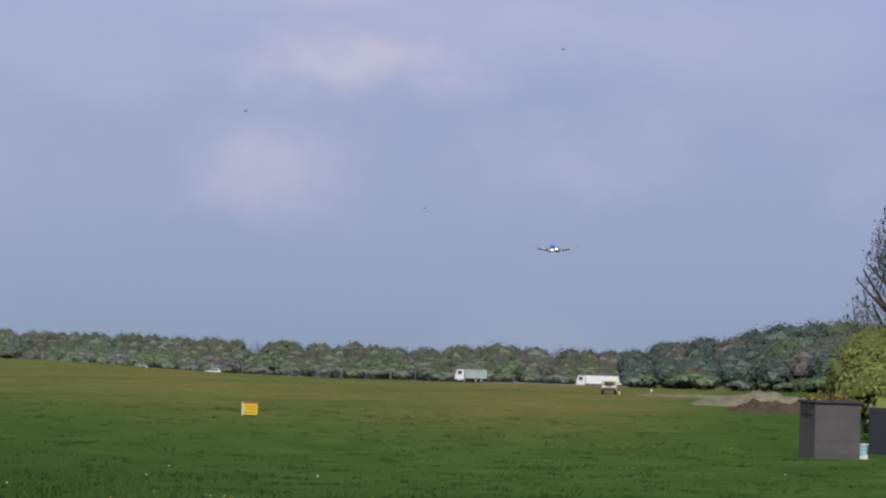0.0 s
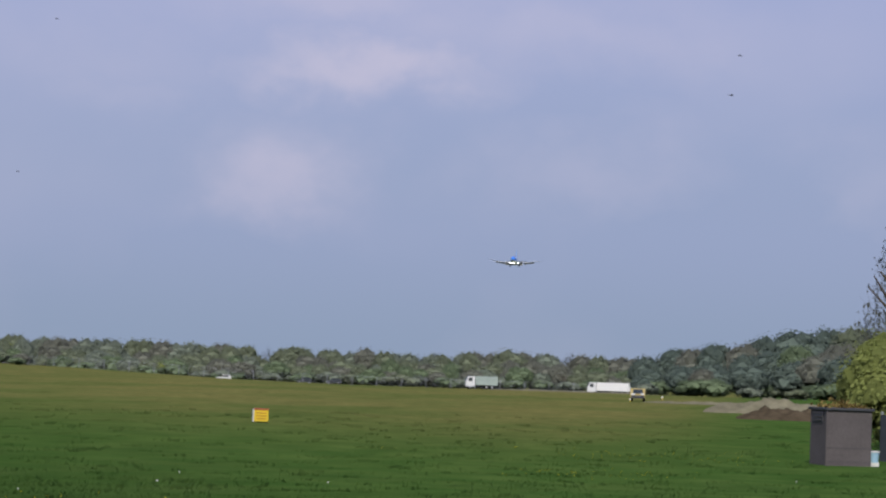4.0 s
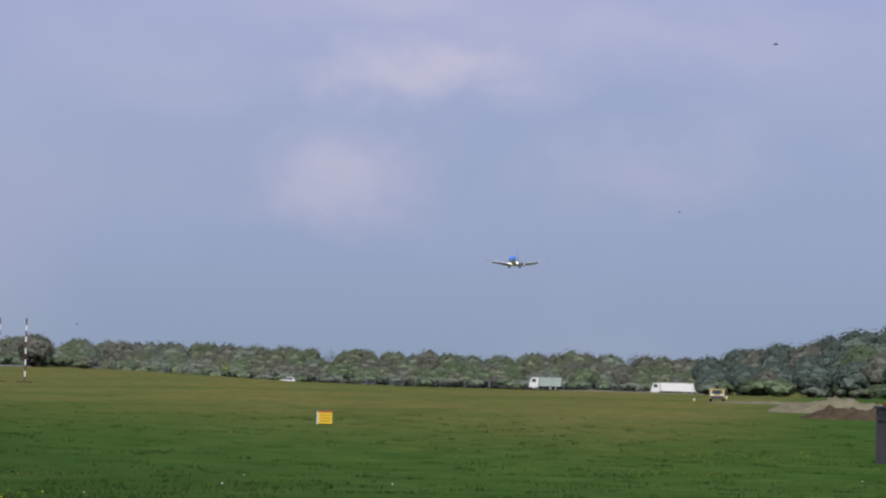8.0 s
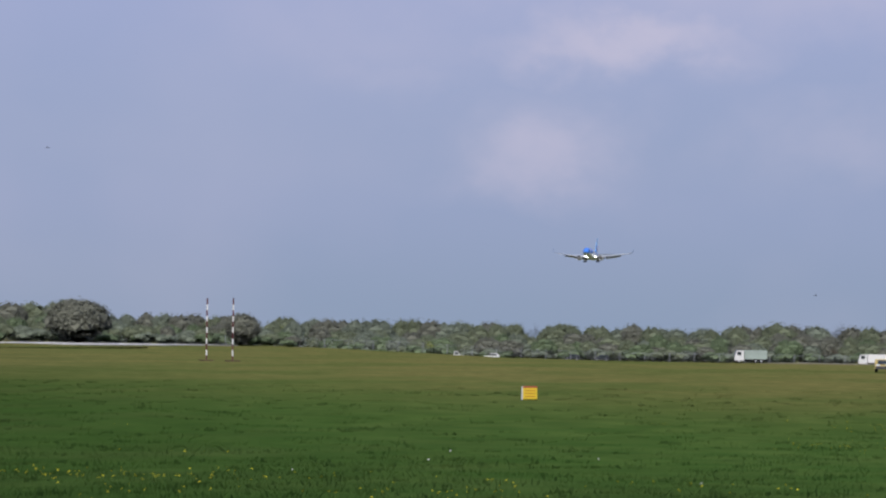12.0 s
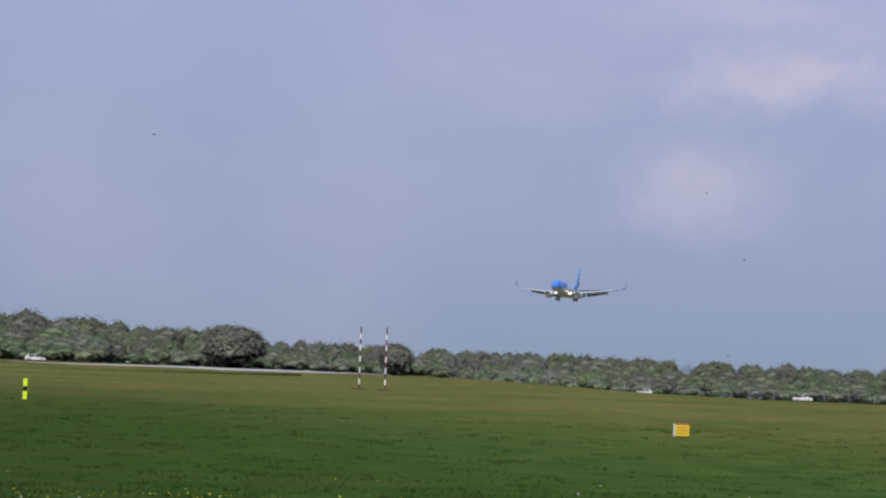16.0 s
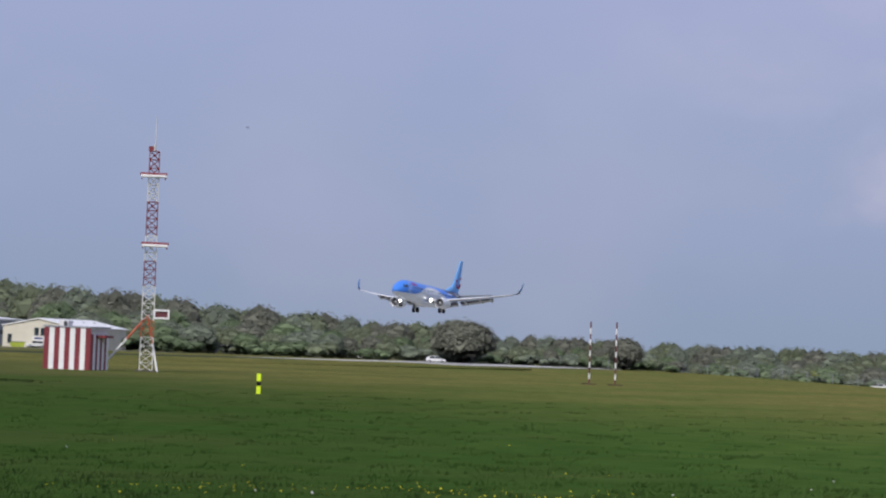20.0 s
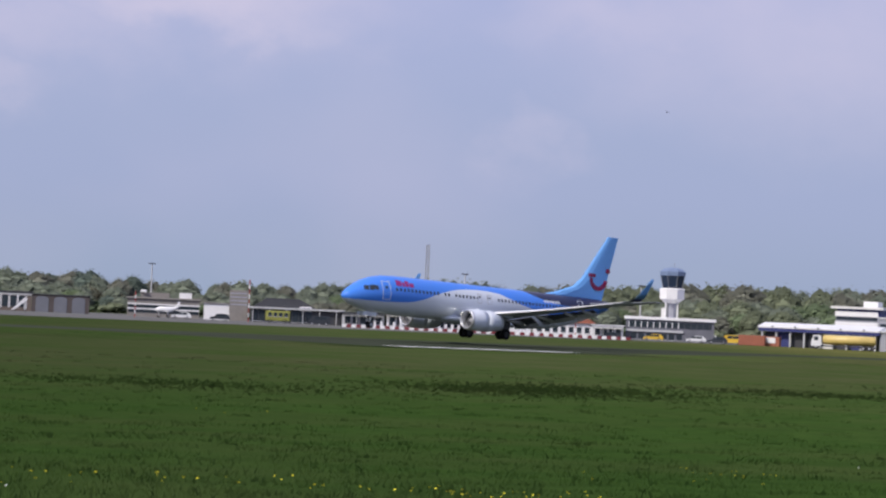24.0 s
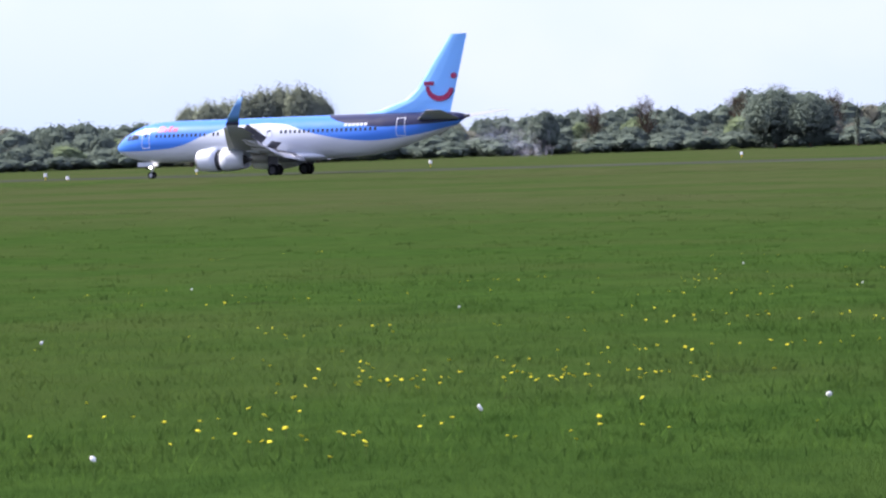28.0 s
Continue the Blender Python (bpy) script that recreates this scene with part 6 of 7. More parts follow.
# ---- swallows ----
def swallow(t0, bearing, el, r, heading, speed, bank=0.0):
    """A bird that crosses the view: where it is at t0, and its level flight."""
    r *= 1.35
    p = spot(bearing, r, EYE + r * math.tan(radians(el)))
    b = thing("swallow", Matrix.Translation(p), "small dark swallow in flight", "bird", "swallows")
    n = 10
    part("body", loft([[(x, r2 * math.cos(k * math.tau / n), r2 * math.sin(k * math.tau / n)) for k in range(n)] for x, r2 in ((-0.09, 0.004), (-0.07, 0.018), (-0.03, 0.024), (0.03, 0.018), (0.07, 0.007))]), DARK, b, smooth=True)
    for s in (-1, 1):
        part("wing", loft([[(-0.05, s * 0.015, 0.008), (0.02, s * 0.015, 0.008), (0.02, s * 0.015, 0.0), (-0.05, s * 0.015, 0.0)], [(-0.045, s * 0.08, 0.028), (0.0, s * 0.08, 0.028), (0.0, s * 0.08, 0.022), (-0.045, s * 0.08, 0.022)],
                           [(0.02, s * 0.17, 0.02), (0.03, s * 0.17, 0.02), (0.03, s * 0.17, 0.017), (0.02, s * 0.17, 0.017)]]), DARK, b)
        part("tail_feather", loft([[(0.06, s * 0.002, 0.004), (0.06, s * 0.012, 0.004), (0.06, s * 0.007, -0.002)], [(0.13, s * 0.03, 0.004), (0.13, s * 0.034, 0.004), (0.13, s * 0.032, 0.001)]]), DARK, b)
    d = Vector((-math.sin(radians(heading)), math.cos(radians(heading)), 0)) * speed
    rows = []
    for t in (0.0, t0 - 0.8, t0, t0 + 0.8, 28.0):
        if 0 <= t <= 28 and (not rows or t > rows[-1][0] + 0.05):
            q = p + d * (t - t0)
            rows.append((t, pose(q.x, q.y, q.z + 0.4 * math.sin(2 * (t - t0)), bank, 0, heading + 90 - 180)))
    MOVERS.append(lambda: walk(b, rows))


for row in (
    (1, -74.06, 5.91, 80, 20, 7),
    (1, -79.75, 3.77, 110, 40, 7),
    (3, -81.79, 6.37, 65, -170, 11),
    (3, -76.11, 7.55, 95, 20, 7),
    (7, -76.02, 8.12, 65, 20, 7),
    (7, -82.99, 7.12, 65, 160, 9),
    (9, -75.34, 0.91, 95, -170, 7),
    (9, -81.59, 4.00, 95, 20, 11),
    (15, -74.77, 2.61, 95, -150, 11),
    (15, -81.77, 0.29, 110, 20, 7),
    (16, -65.42, 5.12, 95, -150, 9),
    (17, -74.76, 4.57, 110, 40, 11),
):
    swallow(*row)

# ---- the landing airliner ----


def livery():
    """Sky-blue and white waves with a dark blue rear, by the aircraft's own x and z."""
    m = bpy.data.materials.new("airliner paint in blue and white waves")
    m.use_nodes = True
    n, l = m.node_tree.nodes, m.node_tree.links
    p = n["Principled BSDF"]
    p.inputs["Coat Weight"].default_value = 0.1
    p.inputs["Specular IOR Level"].default_value = 0.3
    tc, sep = n.new("ShaderNodeTexCoord"), n.new("ShaderNodeSeparateXYZ")
    l.new(tc.outputs["Object"], sep.inputs[0])
    along = n.new("ShaderNodeMapRange")
    along.inputs["From Min"].default_value, along.inputs["From Max"].default_value = -20.0, 20.0
    l.new(sep.outputs["X"], along.inputs["Value"])

    def edge(stops):
        r = n.new("ShaderNodeValToRGB")
        r.color_ramp.interpolation = "B_SPLINE"
        e = r.color_ramp.elements
        e[0].position, e[1].position = 0.0, 1.0
        for k, (x, z) in enumerate(stops):
            q = e[0] if k == 0 else e[len(e) - 1] if k == len(stops) - 1 else e.new((x + 20) / 40)
            q.color = (z / 8, z / 8, z / 8, 1)
        l.new(along.outputs["Result"], r.inputs["Fac"])
        d = n.new("ShaderNodeMath")
        d.operation = "MULTIPLY_ADD"
        l.new(r.outputs["Color"], d.inputs[0])
        d.inputs[1].default_value = -8.0
        l.new(sep.outputs["Z"], d.inputs[2])
        s = n.new("ShaderNodeMapRange")
        s.inputs["From Min"].default_value, s.inputs["From Max"].default_value = -0.02, 0.02
        l.new(d.outputs[0], s.inputs["Value"])
        return s.outputs["Result"]

    def mixed(f, a, b):
        x = n.new("ShaderNodeMix")
        x.data_type = "RGBA"
        l.new(f, x.inputs["Factor"])
        for key, v in (("A", a), ("B", b)):
            if isinstance(v, tuple):
                x.inputs[key].default_value = (*v, 1)
            else:
                l.new(v, x.inputs[key])
        return x.outputs["Result"]

    wave = edge([(-20, 2.75), (-18.6, 2.70), (-15.5, 2.72), (-12.3, 2.85), (-10.5, 3.25), (-9, 3.8), (-6.5, 4.65), (-4.0, 4.92), (-1.5, 4.98), (0.5, 4.8),
                 (1.8, 4.4), (3.3, 3.9), (5.2, 3.5), (7.2, 3.15), (9, 3.0), (11, 3.0), (14.7, 3.5), (18, 4.3), (20, 4.8)])
    rear = edge([(-20, 8), (2.5, 7.0), (4.2, 5.6), (5.6, 5.0), (7.2, 4.6), (9, 4.35), (11, 4.2), (14.7, 4.35), (18, 4.6), (20, 4.8)])
    grime = n.new("ShaderNodeTexNoise")
    grime.inputs["Scale"].default_value, grime.inputs["Detail"].default_value = 0.8, 5.0
    l.new(tc.outputs["Object"], grime.inputs["Vector"])
    base = mixed(wave, (0.67, 0.72, 0.78), (0.050, 0.235, 0.80))
    base = mixed(rear, base, (0.007, 0.012, 0.06))
    g2 = n.new("ShaderNodeMapRange")
    g2.inputs["To Min"].default_value, g2.inputs["To Max"].default_value = 0.0, 0.08
    l.new(grime.outputs["Fac"], g2.inputs["Value"])
    l.new(mixed(g2.outputs["Result"], base, (0.25, 0.25, 0.26)), p.inputs["Base Color"])
    rr = n.new("ShaderNodeMapRange")
    rr.inputs["To Min"].default_value, rr.inputs["To Max"].default_value = 0.25, 0.42
    l.new(grime.outputs["Fac"], rr.inputs["Value"])
    l.new(rr.outputs["Result"], p.inputs["Roughness"])
    return m


PAINT = livery()
WINGBLUE = surface("mid-blue winglet paint", (0.10, 0.27, 0.56), 0.5, vary=0.04)
SKYBLUE = surface("sky blue aircraft paint", (0.17, 0.45, 0.90), 0.5, vary=0.04)
NAVY = surface("dark blue aircraft paint", (0.007, 0.012, 0.06), 0.35, vary=0.08, coat=0.3)
COWL = surface("white aircraft paint", (0.66, 0.71, 0.77), 0.4, vary=0.05, coat=0.1)
WING = surface("pale grey wing paint", (0.34, 0.36, 0.41), 0.5, vary=0.1)
UNDER = surface("dark grey wing underside", (0.09, 0.093, 0.105), 0.5, metal=0.2, vary=0.15)
LIPMETAL = surface("polished intake lip", (0.58, 0.59, 0.61), 0.42, metal=0.8, vary=0.05)
MAGENTA = surface("magenta lettering paint", (0.30, 0.01, 0.14), 0.45, vary=0.05)
SMILE = surface("red emblem paint", (0.25, 0.003, 0.06), 0.45, vary=0.05)
# station, half width, half height, centre height
STATIONS = [(-19.60, 0.04, 0.04, 3.02), (-19.40, 0.40, 0.36, 3.04), (-18.9, 0.78, 0.74, 3.10), (-18.2, 1.10, 1.10, 3.20), (-17.3, 1.38, 1.44, 3.32), (-16.2, 1.62, 1.74, 3.42),
            (-14.8, 1.80, 1.93, 3.49), (-13.0, 1.88, 2.0, 3.5), (-6.0, 1.88, 2.0, 3.5), (0.0, 1.88, 2.0, 3.5), (6.5, 1.88, 2.0, 3.5), (9.0, 1.82, 1.90, 3.60),
            (11.5, 1.62, 1.66, 3.84), (14.0, 1.25, 1.30, 4.18), (16.2, 0.82, 0.92, 4.52), (17.8, 0.42, 0.52, 4.80), (18.5, 0.18, 0.22, 4.95)]


def hull(x, angle, out=0.0):
    """The point of the fuselage's skin at station x; angle in degrees up from the left side (seen by the viewer)."""
    xs = [s[0] for s in STATIONS]
    w, h, c = (np.interp(x, xs, [s[k] for s in STATIONS]) for k in (1, 2, 3))
    a = radians(angle)
    return Vector((x, -(w + out) * math.cos(a), c + (h + out) * math.sin(a)))


def hull_angle(x, z):
    xs = [s[0] for s in STATIONS]
    h, c = (np.interp(x, xs, [s[k] for s in STATIONS]) for k in (2, 3))
    return math.degrees(math.asin(max(-1, min(1, (z - c) / h))))


def patch(x0, x1, z0, z1, side=-1, out=0.012, nx=2, nz=2, slant=0.0):
    """A thin plate that lies on the fuselage's side."""
    bm = bmesh.new()
    grids = []
    for o in (out, -0.05):
        rows = []
        for i in range(nx + 1):
            row = []
            for j in range(nz + 1):
                z = z0 + (z1 - z0) * j / nz
                x = x0 + (x1 - x0) * i / nx + slant * (z - z0)
                p = hull(x, hull_angle(x, z), o)
                row.append(bm.verts.new((p.x, -side * p.y, p.z)))
            rows.append(row)
        grids.append(rows)
    a, b = grids
    for i in range(nx):
        for j in range(nz):
            bm.faces.new((a[i][j], a[i + 1][j], a[i + 1][j + 1], a[i][j + 1]))
    rim = [(i, 0) for i in range(nx)] + [(nx, j) for j in range(nz)] + [(i, nz) for i in range(nx, 0, -1)] + [(0, j) for j in range(nz, 0, -1)]
    for (i, j), (k, q) in zip(rim, rim[1:] + rim[:1]):
        bm.faces.new((a[i][j], b[i][j], b[k][q], a[k][q]))
    return bm


def foil(xle, chord, y, z, thick=0.12, droop=0.0, n=9):
    """An aerofoil section as a ring of points."""
    top, low = [], []
    for i in range(n):
        u = i / (n - 1)
        u = u * u * (3 - 2 * u)
        t = thick * chord * 2.6 * (0.2969 * math.sqrt(u) - 0.126 * u - 0.3516 * u * u + 0.2843 * u ** 3 - 0.1015 * u ** 4) + 0.004
        zc = z - droop * u * chord
        top.append((xle + u * chord, y, zc + t))
        low.append((xle + u * chord, y, zc - 0.75 * t))
    return top + low[::-1][1:-1]


def wing_at(y):
    """Leading edge x, chord and height of the wing at a distance y from the middle."""
    xle = -4.9 + (y - 1.7) * 0.56
    xte = np.interp(y, [1.7, 5.8, 17.1], [2.5, 2.2, 5.1])
    return xle, xte - xle, 2.15 + (y - 1.7) * 0.11 + 0.0035 * (y - 1.7) ** 2


def build_airliner():
    plane = thing("airliner", Matrix(), "twin-engined airliner in sky-blue, white and dark blue, landing with gear down", "airliner")
    n = 40
    rings = [[hull(x, k * 360 / n) for k in range(n)] for x in sorted({s[0] for s in STATIONS} | {-17.7, -16.8, -15.5, -14, -10, -3, 3, 8, 10.2, 12.8, 15.2, 17})]
    part("fuselage", loft(rings), PAINT, plane, smooth=True)
    # wing box fairing
    part("belly_fairing", loft([[(x, w * math.cos(a), 1.75 + h * math.sin(a)) for a in (k * math.tau / 16 for k in range(16))] for x, w, h in
                                ((-7.2, 0.5, 0.15), (-5.8, 1.75, 0.42), (-3, 2.05, 0.55), (1, 2.05, 0.55), (3.2, 1.6, 0.4), (5, 0.4, 0.12))]), COWL, plane, smooth=True)
    for side in (-1, 1):
        ys = [1.2, 1.7, 3.5, 5.8, 9.0, 13.0, 17.1]
        rings = []
        for y in ys:
            xle, c, z = wing_at(y)
            rings.append(foil(xle, c * 0.80, side * y, z, 0.115 if y < 6 else 0.10))
        part("wing", loft(rings), WING, plane, smooth=True)
        # leading edge slat, drooped; white paint stands in for the light on it
        rings = []
        for y in (2.6, 5.8, 9.0, 13.0, 16.8):
            xle, c, z = wing_at(y)
            rings.append(foil(xle - 0.12 * c - 0.1, c * 0.17, side * y, z - 0.10, 0.25, -0.35))
        part("slat", loft(rings), WHITE, plane, "pale leading-edge slat", smooth=True)
        # flaps, lowered for landing
        for y0, y1 in ((2.0, 5.6), (6.2, 12.6)):
            for k, (sx, sz, ch) in enumerate(((0.80, -0.10, 0.17), (0.95, -0.42, 0.11))):
                rings = []
                for y in (y0, (y0 + y1) / 2, y1):
                    xle, c, z = wing_at(y)
                    c = min(c, 4.6)
                    x = wing_at(y)[0] + wing_at(y)[1] - c
                    rings.append(foil(x + sx * c, c * ch * 1.25, side * y, z + sz * 0.9, 0.14, 0.55 + 0.25 * k))
                part("flap", loft(rings), UNDER if k == 0 else LIGHTGREY, plane, "lowered landing flap", smooth=True)
        rings = []
        for y in (12.9, 14.8, 16.6):
            xle, c, z = wing_at(y)
            rings.append(foil(xle + 0.79 * c, c * 0.23, side * y, z, 0.10, 0.08))
        part("aileron", loft(rings), WING, plane, smooth=True)
        for y in (3.6, 7.4, 10.4, 12.2):
            xle, c, z = wing_at(y)
            q = [(xle + 0.45 * c, side * y, z - 0.25), (xle + 0.95 * c, side * y, z - 0.55), (xle + c + 0.7, side * y, z - 0.95)]
            bm = rod(q[0], q[1], 0.10, 0.24, 8)
            rod(q[1], q[2], 0.24, 0.06, 8, bm)
            part("flap_track_fairing", bm, LIGHTGREY, plane, smooth=True)
        # spoiler panels, hinged at their front edge
        for y0, y1 in ((2.4, 4.0), (6.4, 8.4), (8.5, 10.5), (10.6, 12.4)):
            xa, ca, za = wing_at(y0)
            xb, cb, zb = wing_at(y1)
            h0 = Vector((xa + 0.60 * ca, side * y0, za + 0.10))
            h1 = Vector((xb + 0.60 * cb, side * y1, zb + 0.08)) - h0
            sp = part("spoiler", loft([[(0, 0, 0), (1.1, 0, -0.05), (1.1, 0, -0.02), (0, 0, 0.05)], [(h1.x, h1.y, h1.z), (h1.x + 0.9, h1.y, h1.z - 0.04), (h1.x + 0.9, h1.y, h1.z - 0.01), (h1.x, h1.y, h1.z + 0.05)]]), UNDER, plane, "dark raised spoiler panel")
            sp.location = h0
        # winglet, blended upwards
        xle, c, z = wing_at(17.1)
        rings = [foil(xle, c, side * 17.1, z, 0.1)]
        for k, (dy, dz, dx, cc) in enumerate(((0.30, 0.06, 0.15, 1.35), (0.62, 0.35, 0.45, 1.25), (0.85, 0.9, 0.85, 1.05), (1.02, 1.7, 1.5, 0.75), (1.12, 2.45, 2.1, 0.42))):
            ring = foil(xle + dx, cc, 0, 0, 0.07)
            tilt = radians((20, 55, 78, 83, 84)[k])
            rings.append([(x, side * (17.1 + dy - zz * math.sin(tilt)), z + dz + zz * math.cos(tilt)) for x, _, zz in ring])
        part("winglet", loft(rings[2:]), WINGBLUE, plane, "mid-blue upturned winglet", smooth=True)
        part("winglet_root", loft(rings[:3]), NAVY, plane, "dark blue winglet root", smooth=True)
        # engine
        eng = [(-6.90, 0.86), (-7.00, 0.95), (-6.90, 1.02), (-6.45, 1.10), (-5.55, 1.15), (-4.85, 1.14)]

        def ring(x, r, flat=0.93):
            return [(x, side * 4.85 + r * math.cos(a), 1.62 + r * (math.sin(a) if math.sin(a) > -0.6 else math.sin(a) * flat)) for a in (k * math.tau / 28 for k in range(28))]
        part("intake_lip", loft([ring(x, r) for x, r in ((-6.25, 0.80), (-6.85, 0.82), (-7.00, 0.92), (-6.90, 1.02), (-6.70, 1.06))], caps=False), LIPMETAL, plane, "polished engine intake lip", True)
        part("engine_cowl", loft([ring(x, r) for x, r in ((-6.70, 1.06), (-6.15, 1.12), (-5.45, 1.15), (-4.80, 1.15), (-4.80, 1.02))], caps=False), COWL, plane, "white engine cowl", True)
        part("reverser_sleeve", loft([ring(x, r) for x, r in ((-4.79, 1.02), (-4.79, 1.15), (-3.95, 1.11), (-3.05, 0.97), (-2.45, 0.84), (-2.45, 0.78), (-3.15, 0.86))], caps=False), COWL, plane, "white thrust reverser sleeve", True)
        part("cascade_ring", loft([ring(x, r) for x, r in ((-4.85, 0.99), (-3.55, 0.97), (-2.95, 0.86))], caps=False), DARK, plane, "dark reverser cascade", True)
        part("fan", rod((-6.30, side * 4.85, 1.62), (-6.20, side * 4.85, 1.62), 0.80, n=28), DARK, plane, "dark engine fan")
        part("spinner", rod((-6.70, side * 4.85, 1.62), (-6.30, side * 4.85, 1.62), 0.04, 0.26, 14), LIGHTGREY, plane)
        bm = rod((-3.15, side * 4.85, 1.62), (-2.05, side * 4.85, 1.62), 0.62, 0.42, 20)
        rod((-2.05, side * 4.85, 1.62), (-1.25, side * 4.85, 1.62), 0.34, 0.06, 16, bm)
        part("exhaust", bm, UNDER, plane, "dark exhaust cone", True)
        part("pylon", loft([[(x, side * 4.85 + w, z) for x, w, z in ((-6.04, -0.05, 2.70), (-5.64, 0.16, 2.68), (-1.84, 0.2, 2.35), (-0.44, 0.02, 2.2))],
                            [(x, side * 4.85 + w, z) for x, w, z in ((-5.84, -0.05, 2.82), (-5.44, 0.16, 2.92), (-2.04, 0.2, 2.75), (-0.64, 0.02, 2.6))],
                            [(x, side * 4.85 - w, z) for x, w, z in ((-5.84, 0.05, 2.82), (-5.44, 0.16, 2.92), (-2.04, 0.2, 2.75), (-0.64, 0.02, 2.6))],
                            [(x, side * 4.85 - w, z) for x, w, z in ((-6.04, 0.05, 2.70), (-5.64, 0.16, 2.68), (-1.84, 0.2, 2.35), (-0.44, 0.02, 2.2))]]), COWL, plane)
        # main gear
        bm = rod((-0.25, side * 2.75, 2.2), (0.0, side * 2.86, 0.6), 0.14, 0.11, 10)
        rod((0.0, side * 1.9, 2.0), (0.0, side * 2.86, 0.95), 0.07, 0.06, 8, bm)
        rod((0.0, side * 2.36, 0.56), (0.0, side * 3.36, 0.56), 0.08, n=8, bm=bm)
        part("main_gear_leg", bm, LIGHTGREY, plane)
        part("gear_door", box(-0.55, 0.55, side * 3.30 - 0.02, side * 3.30 + 0.02, 0.95, 2.1, 0.01), UNDER, plane)
        for dy in (-0.43, 0.43):
            w = part("main_wheel", wheel(0.56, 0.40), BLACK, plane, smooth=True)
            w.location = (0, side * 2.86 + dy, 0.56)
            part("hub", disc(0.34, 0.30), DARK, w)
        # stabiliser
        rings = [foil(xle, c, side * y, z, 0.10) for xle, c, y, z in ((13.6, 4.6, 0.3, 4.75), (14.3, 4.1, 1.2, 4.85), (16.3, 2.7, 4.2, 5.18), (18.2, 1.5, 7.1, 5.5))]
        part("stabiliser", loft(rings), WING, plane, smooth=True)
        # lamps at the wing roots
        lamp = part("lamp_housing", loft([[(x, side * 2.3 + 0.27 * math.cos(a), 2.25 + 0.27 * math.sin(a)) for a in (k * math.tau / 14 for k in range(14))] for x in (-4.7, -5.35)], caps=False), DARK, plane)
        part("landing_lamp", rod((-4.98, side * 2.3, 2.25), (-5.0, side * 2.3, 2.25), 0.21, 0.20, n=12), LAMPGLOW, lamp, "lit landing lamp")
        # cabin windows and doors
        for k in range(57):
            x = -13.9 + 0.50 * k
            if any(abs(x - q) < 0.35 for q in (-7.9, -6.4, -2.1, -0.7)):
                continue
            if x > 10.4:
                continue
            part("cabin_window", patch(x - 0.12, x + 0.12, 3.95, 4.25, side, 0.010, 1, 1), GLASS, plane)
        for x, z0, w, h in ((-15.2, 2.95, 0.86, 1.85), (12.6, 3.35, 0.76, 1.65), (-2.6, 3.55, 0.52, 1.0), (-1.2, 3.55, 0.52, 1.0)):
            d = part("cabin_door", patch(x - w / 2, x + w / 2, z0, z0 + h, side, 0.008, 2, 4), COWL if x in (-2.6, -1.2) else PAINT, plane, "cabin door outlined in white")
            for a, b, c, e in ((x - w / 2 - 0.05, x - w / 2, z0, z0 + h), (x + w / 2, x + w / 2 + 0.05, z0, z0 + h), (x - w / 2, x + w / 2, z0 + h - 0.05, z0 + h), (x - w / 2, x + w / 2, z0, z0 + 0.05)):
                part("door_seam", patch(a, b, c, e, side, 0.030, 1, 4), COWL if x not in (-2.6, -1.2) else LIGHTGREY, plane)
            part("door_window", patch(x - 0.12, x + 0.12, max(z0 + h * 0.58, 3.95), max(z0 + h * 0.76, 4.25), side, 0.018, 1, 1), GLASS, plane)
        # name on the side as plain bars, and the small marks before the tail
        for x0, x1, z1 in ((-13.9, -13.2, 5.02), (-13.1, -12.8, 4.86), (-12.7, -12.25, 5.02), (-12.15, -11.6, 4.86)):
            part("name_bar", patch(x0, x1, 4.46, z1, side, 0.014, 2, 2, 0.12), MAGENTA, plane, "magenta name drawn as a bar")
        for k in range(6):
            part("mark_bar", patch(6.8 + 0.42 * k, 7.1 + 0.42 * k, 4.42, 4.66, side, 0.014, 1, 1, 0.1), COWL, plane, "small white mark bar")
        # cockpit windows
        for x0, x1, z0, z1, sl in ((-17.75, -17.25, 3.78, 4.22, 0.3), (-17.15, -16.65, 3.80, 4.32, 0.25), (-16.55, -16.1, 3.86, 4.30, -0.2)):
            part("cockpit_window", patch(x0, x1, z0, z1, side, 0.014, 2, 2, sl), GLASS, plane)
    for side in (-1, 1):
        part("windscreen", loft([[(-18.28, side * 0.08, 3.95), (-18.1, side * 0.62, 3.9), (-17.62, side * 0.72, 4.38), (-17.75, side * 0.08, 4.45)],
                                 [(-18.1, side * 0.08, 3.85), (-17.9, side * 0.55, 3.8), (-17.45, side * 0.6, 4.2), (-17.5, side * 0.08, 4.3)]]), GLASS, plane)
    # fin with its swept fillet
    def fin_ring(z):
        xle = np.interp(z, [5.2, 5.75, 6.6, 7.6, 12.45], [6.5, 9.6, 12.4, 13.7, 17.35])
        xte = np.interp(z, [5.2, 12.45], [17.0, 18.95])
        c = xte - xle
        th = np.interp(z, [5.2, 7.6, 12.45], [0.30, 0.26, 0.11])
        out = []
        for u in (0, 0.08, 0.25, 0.5, 0.75, 1.0):
            out.append((xle + u * c, th * math.sin(math.pi * min(1, u ** 0.6)) + 0.015, z))
        return out + [(x, -y, zz) for x, y, zz in out[::-1]]
    part("fin", loft([fin_ring(z) for z in (5.2, 5.5, 5.75, 6.2, 6.6, 7.1, 7.6, 9.2, 10.8, 12.0, 12.45)]), SKYBLUE, plane, "sky-blue fin with a red curved emblem")
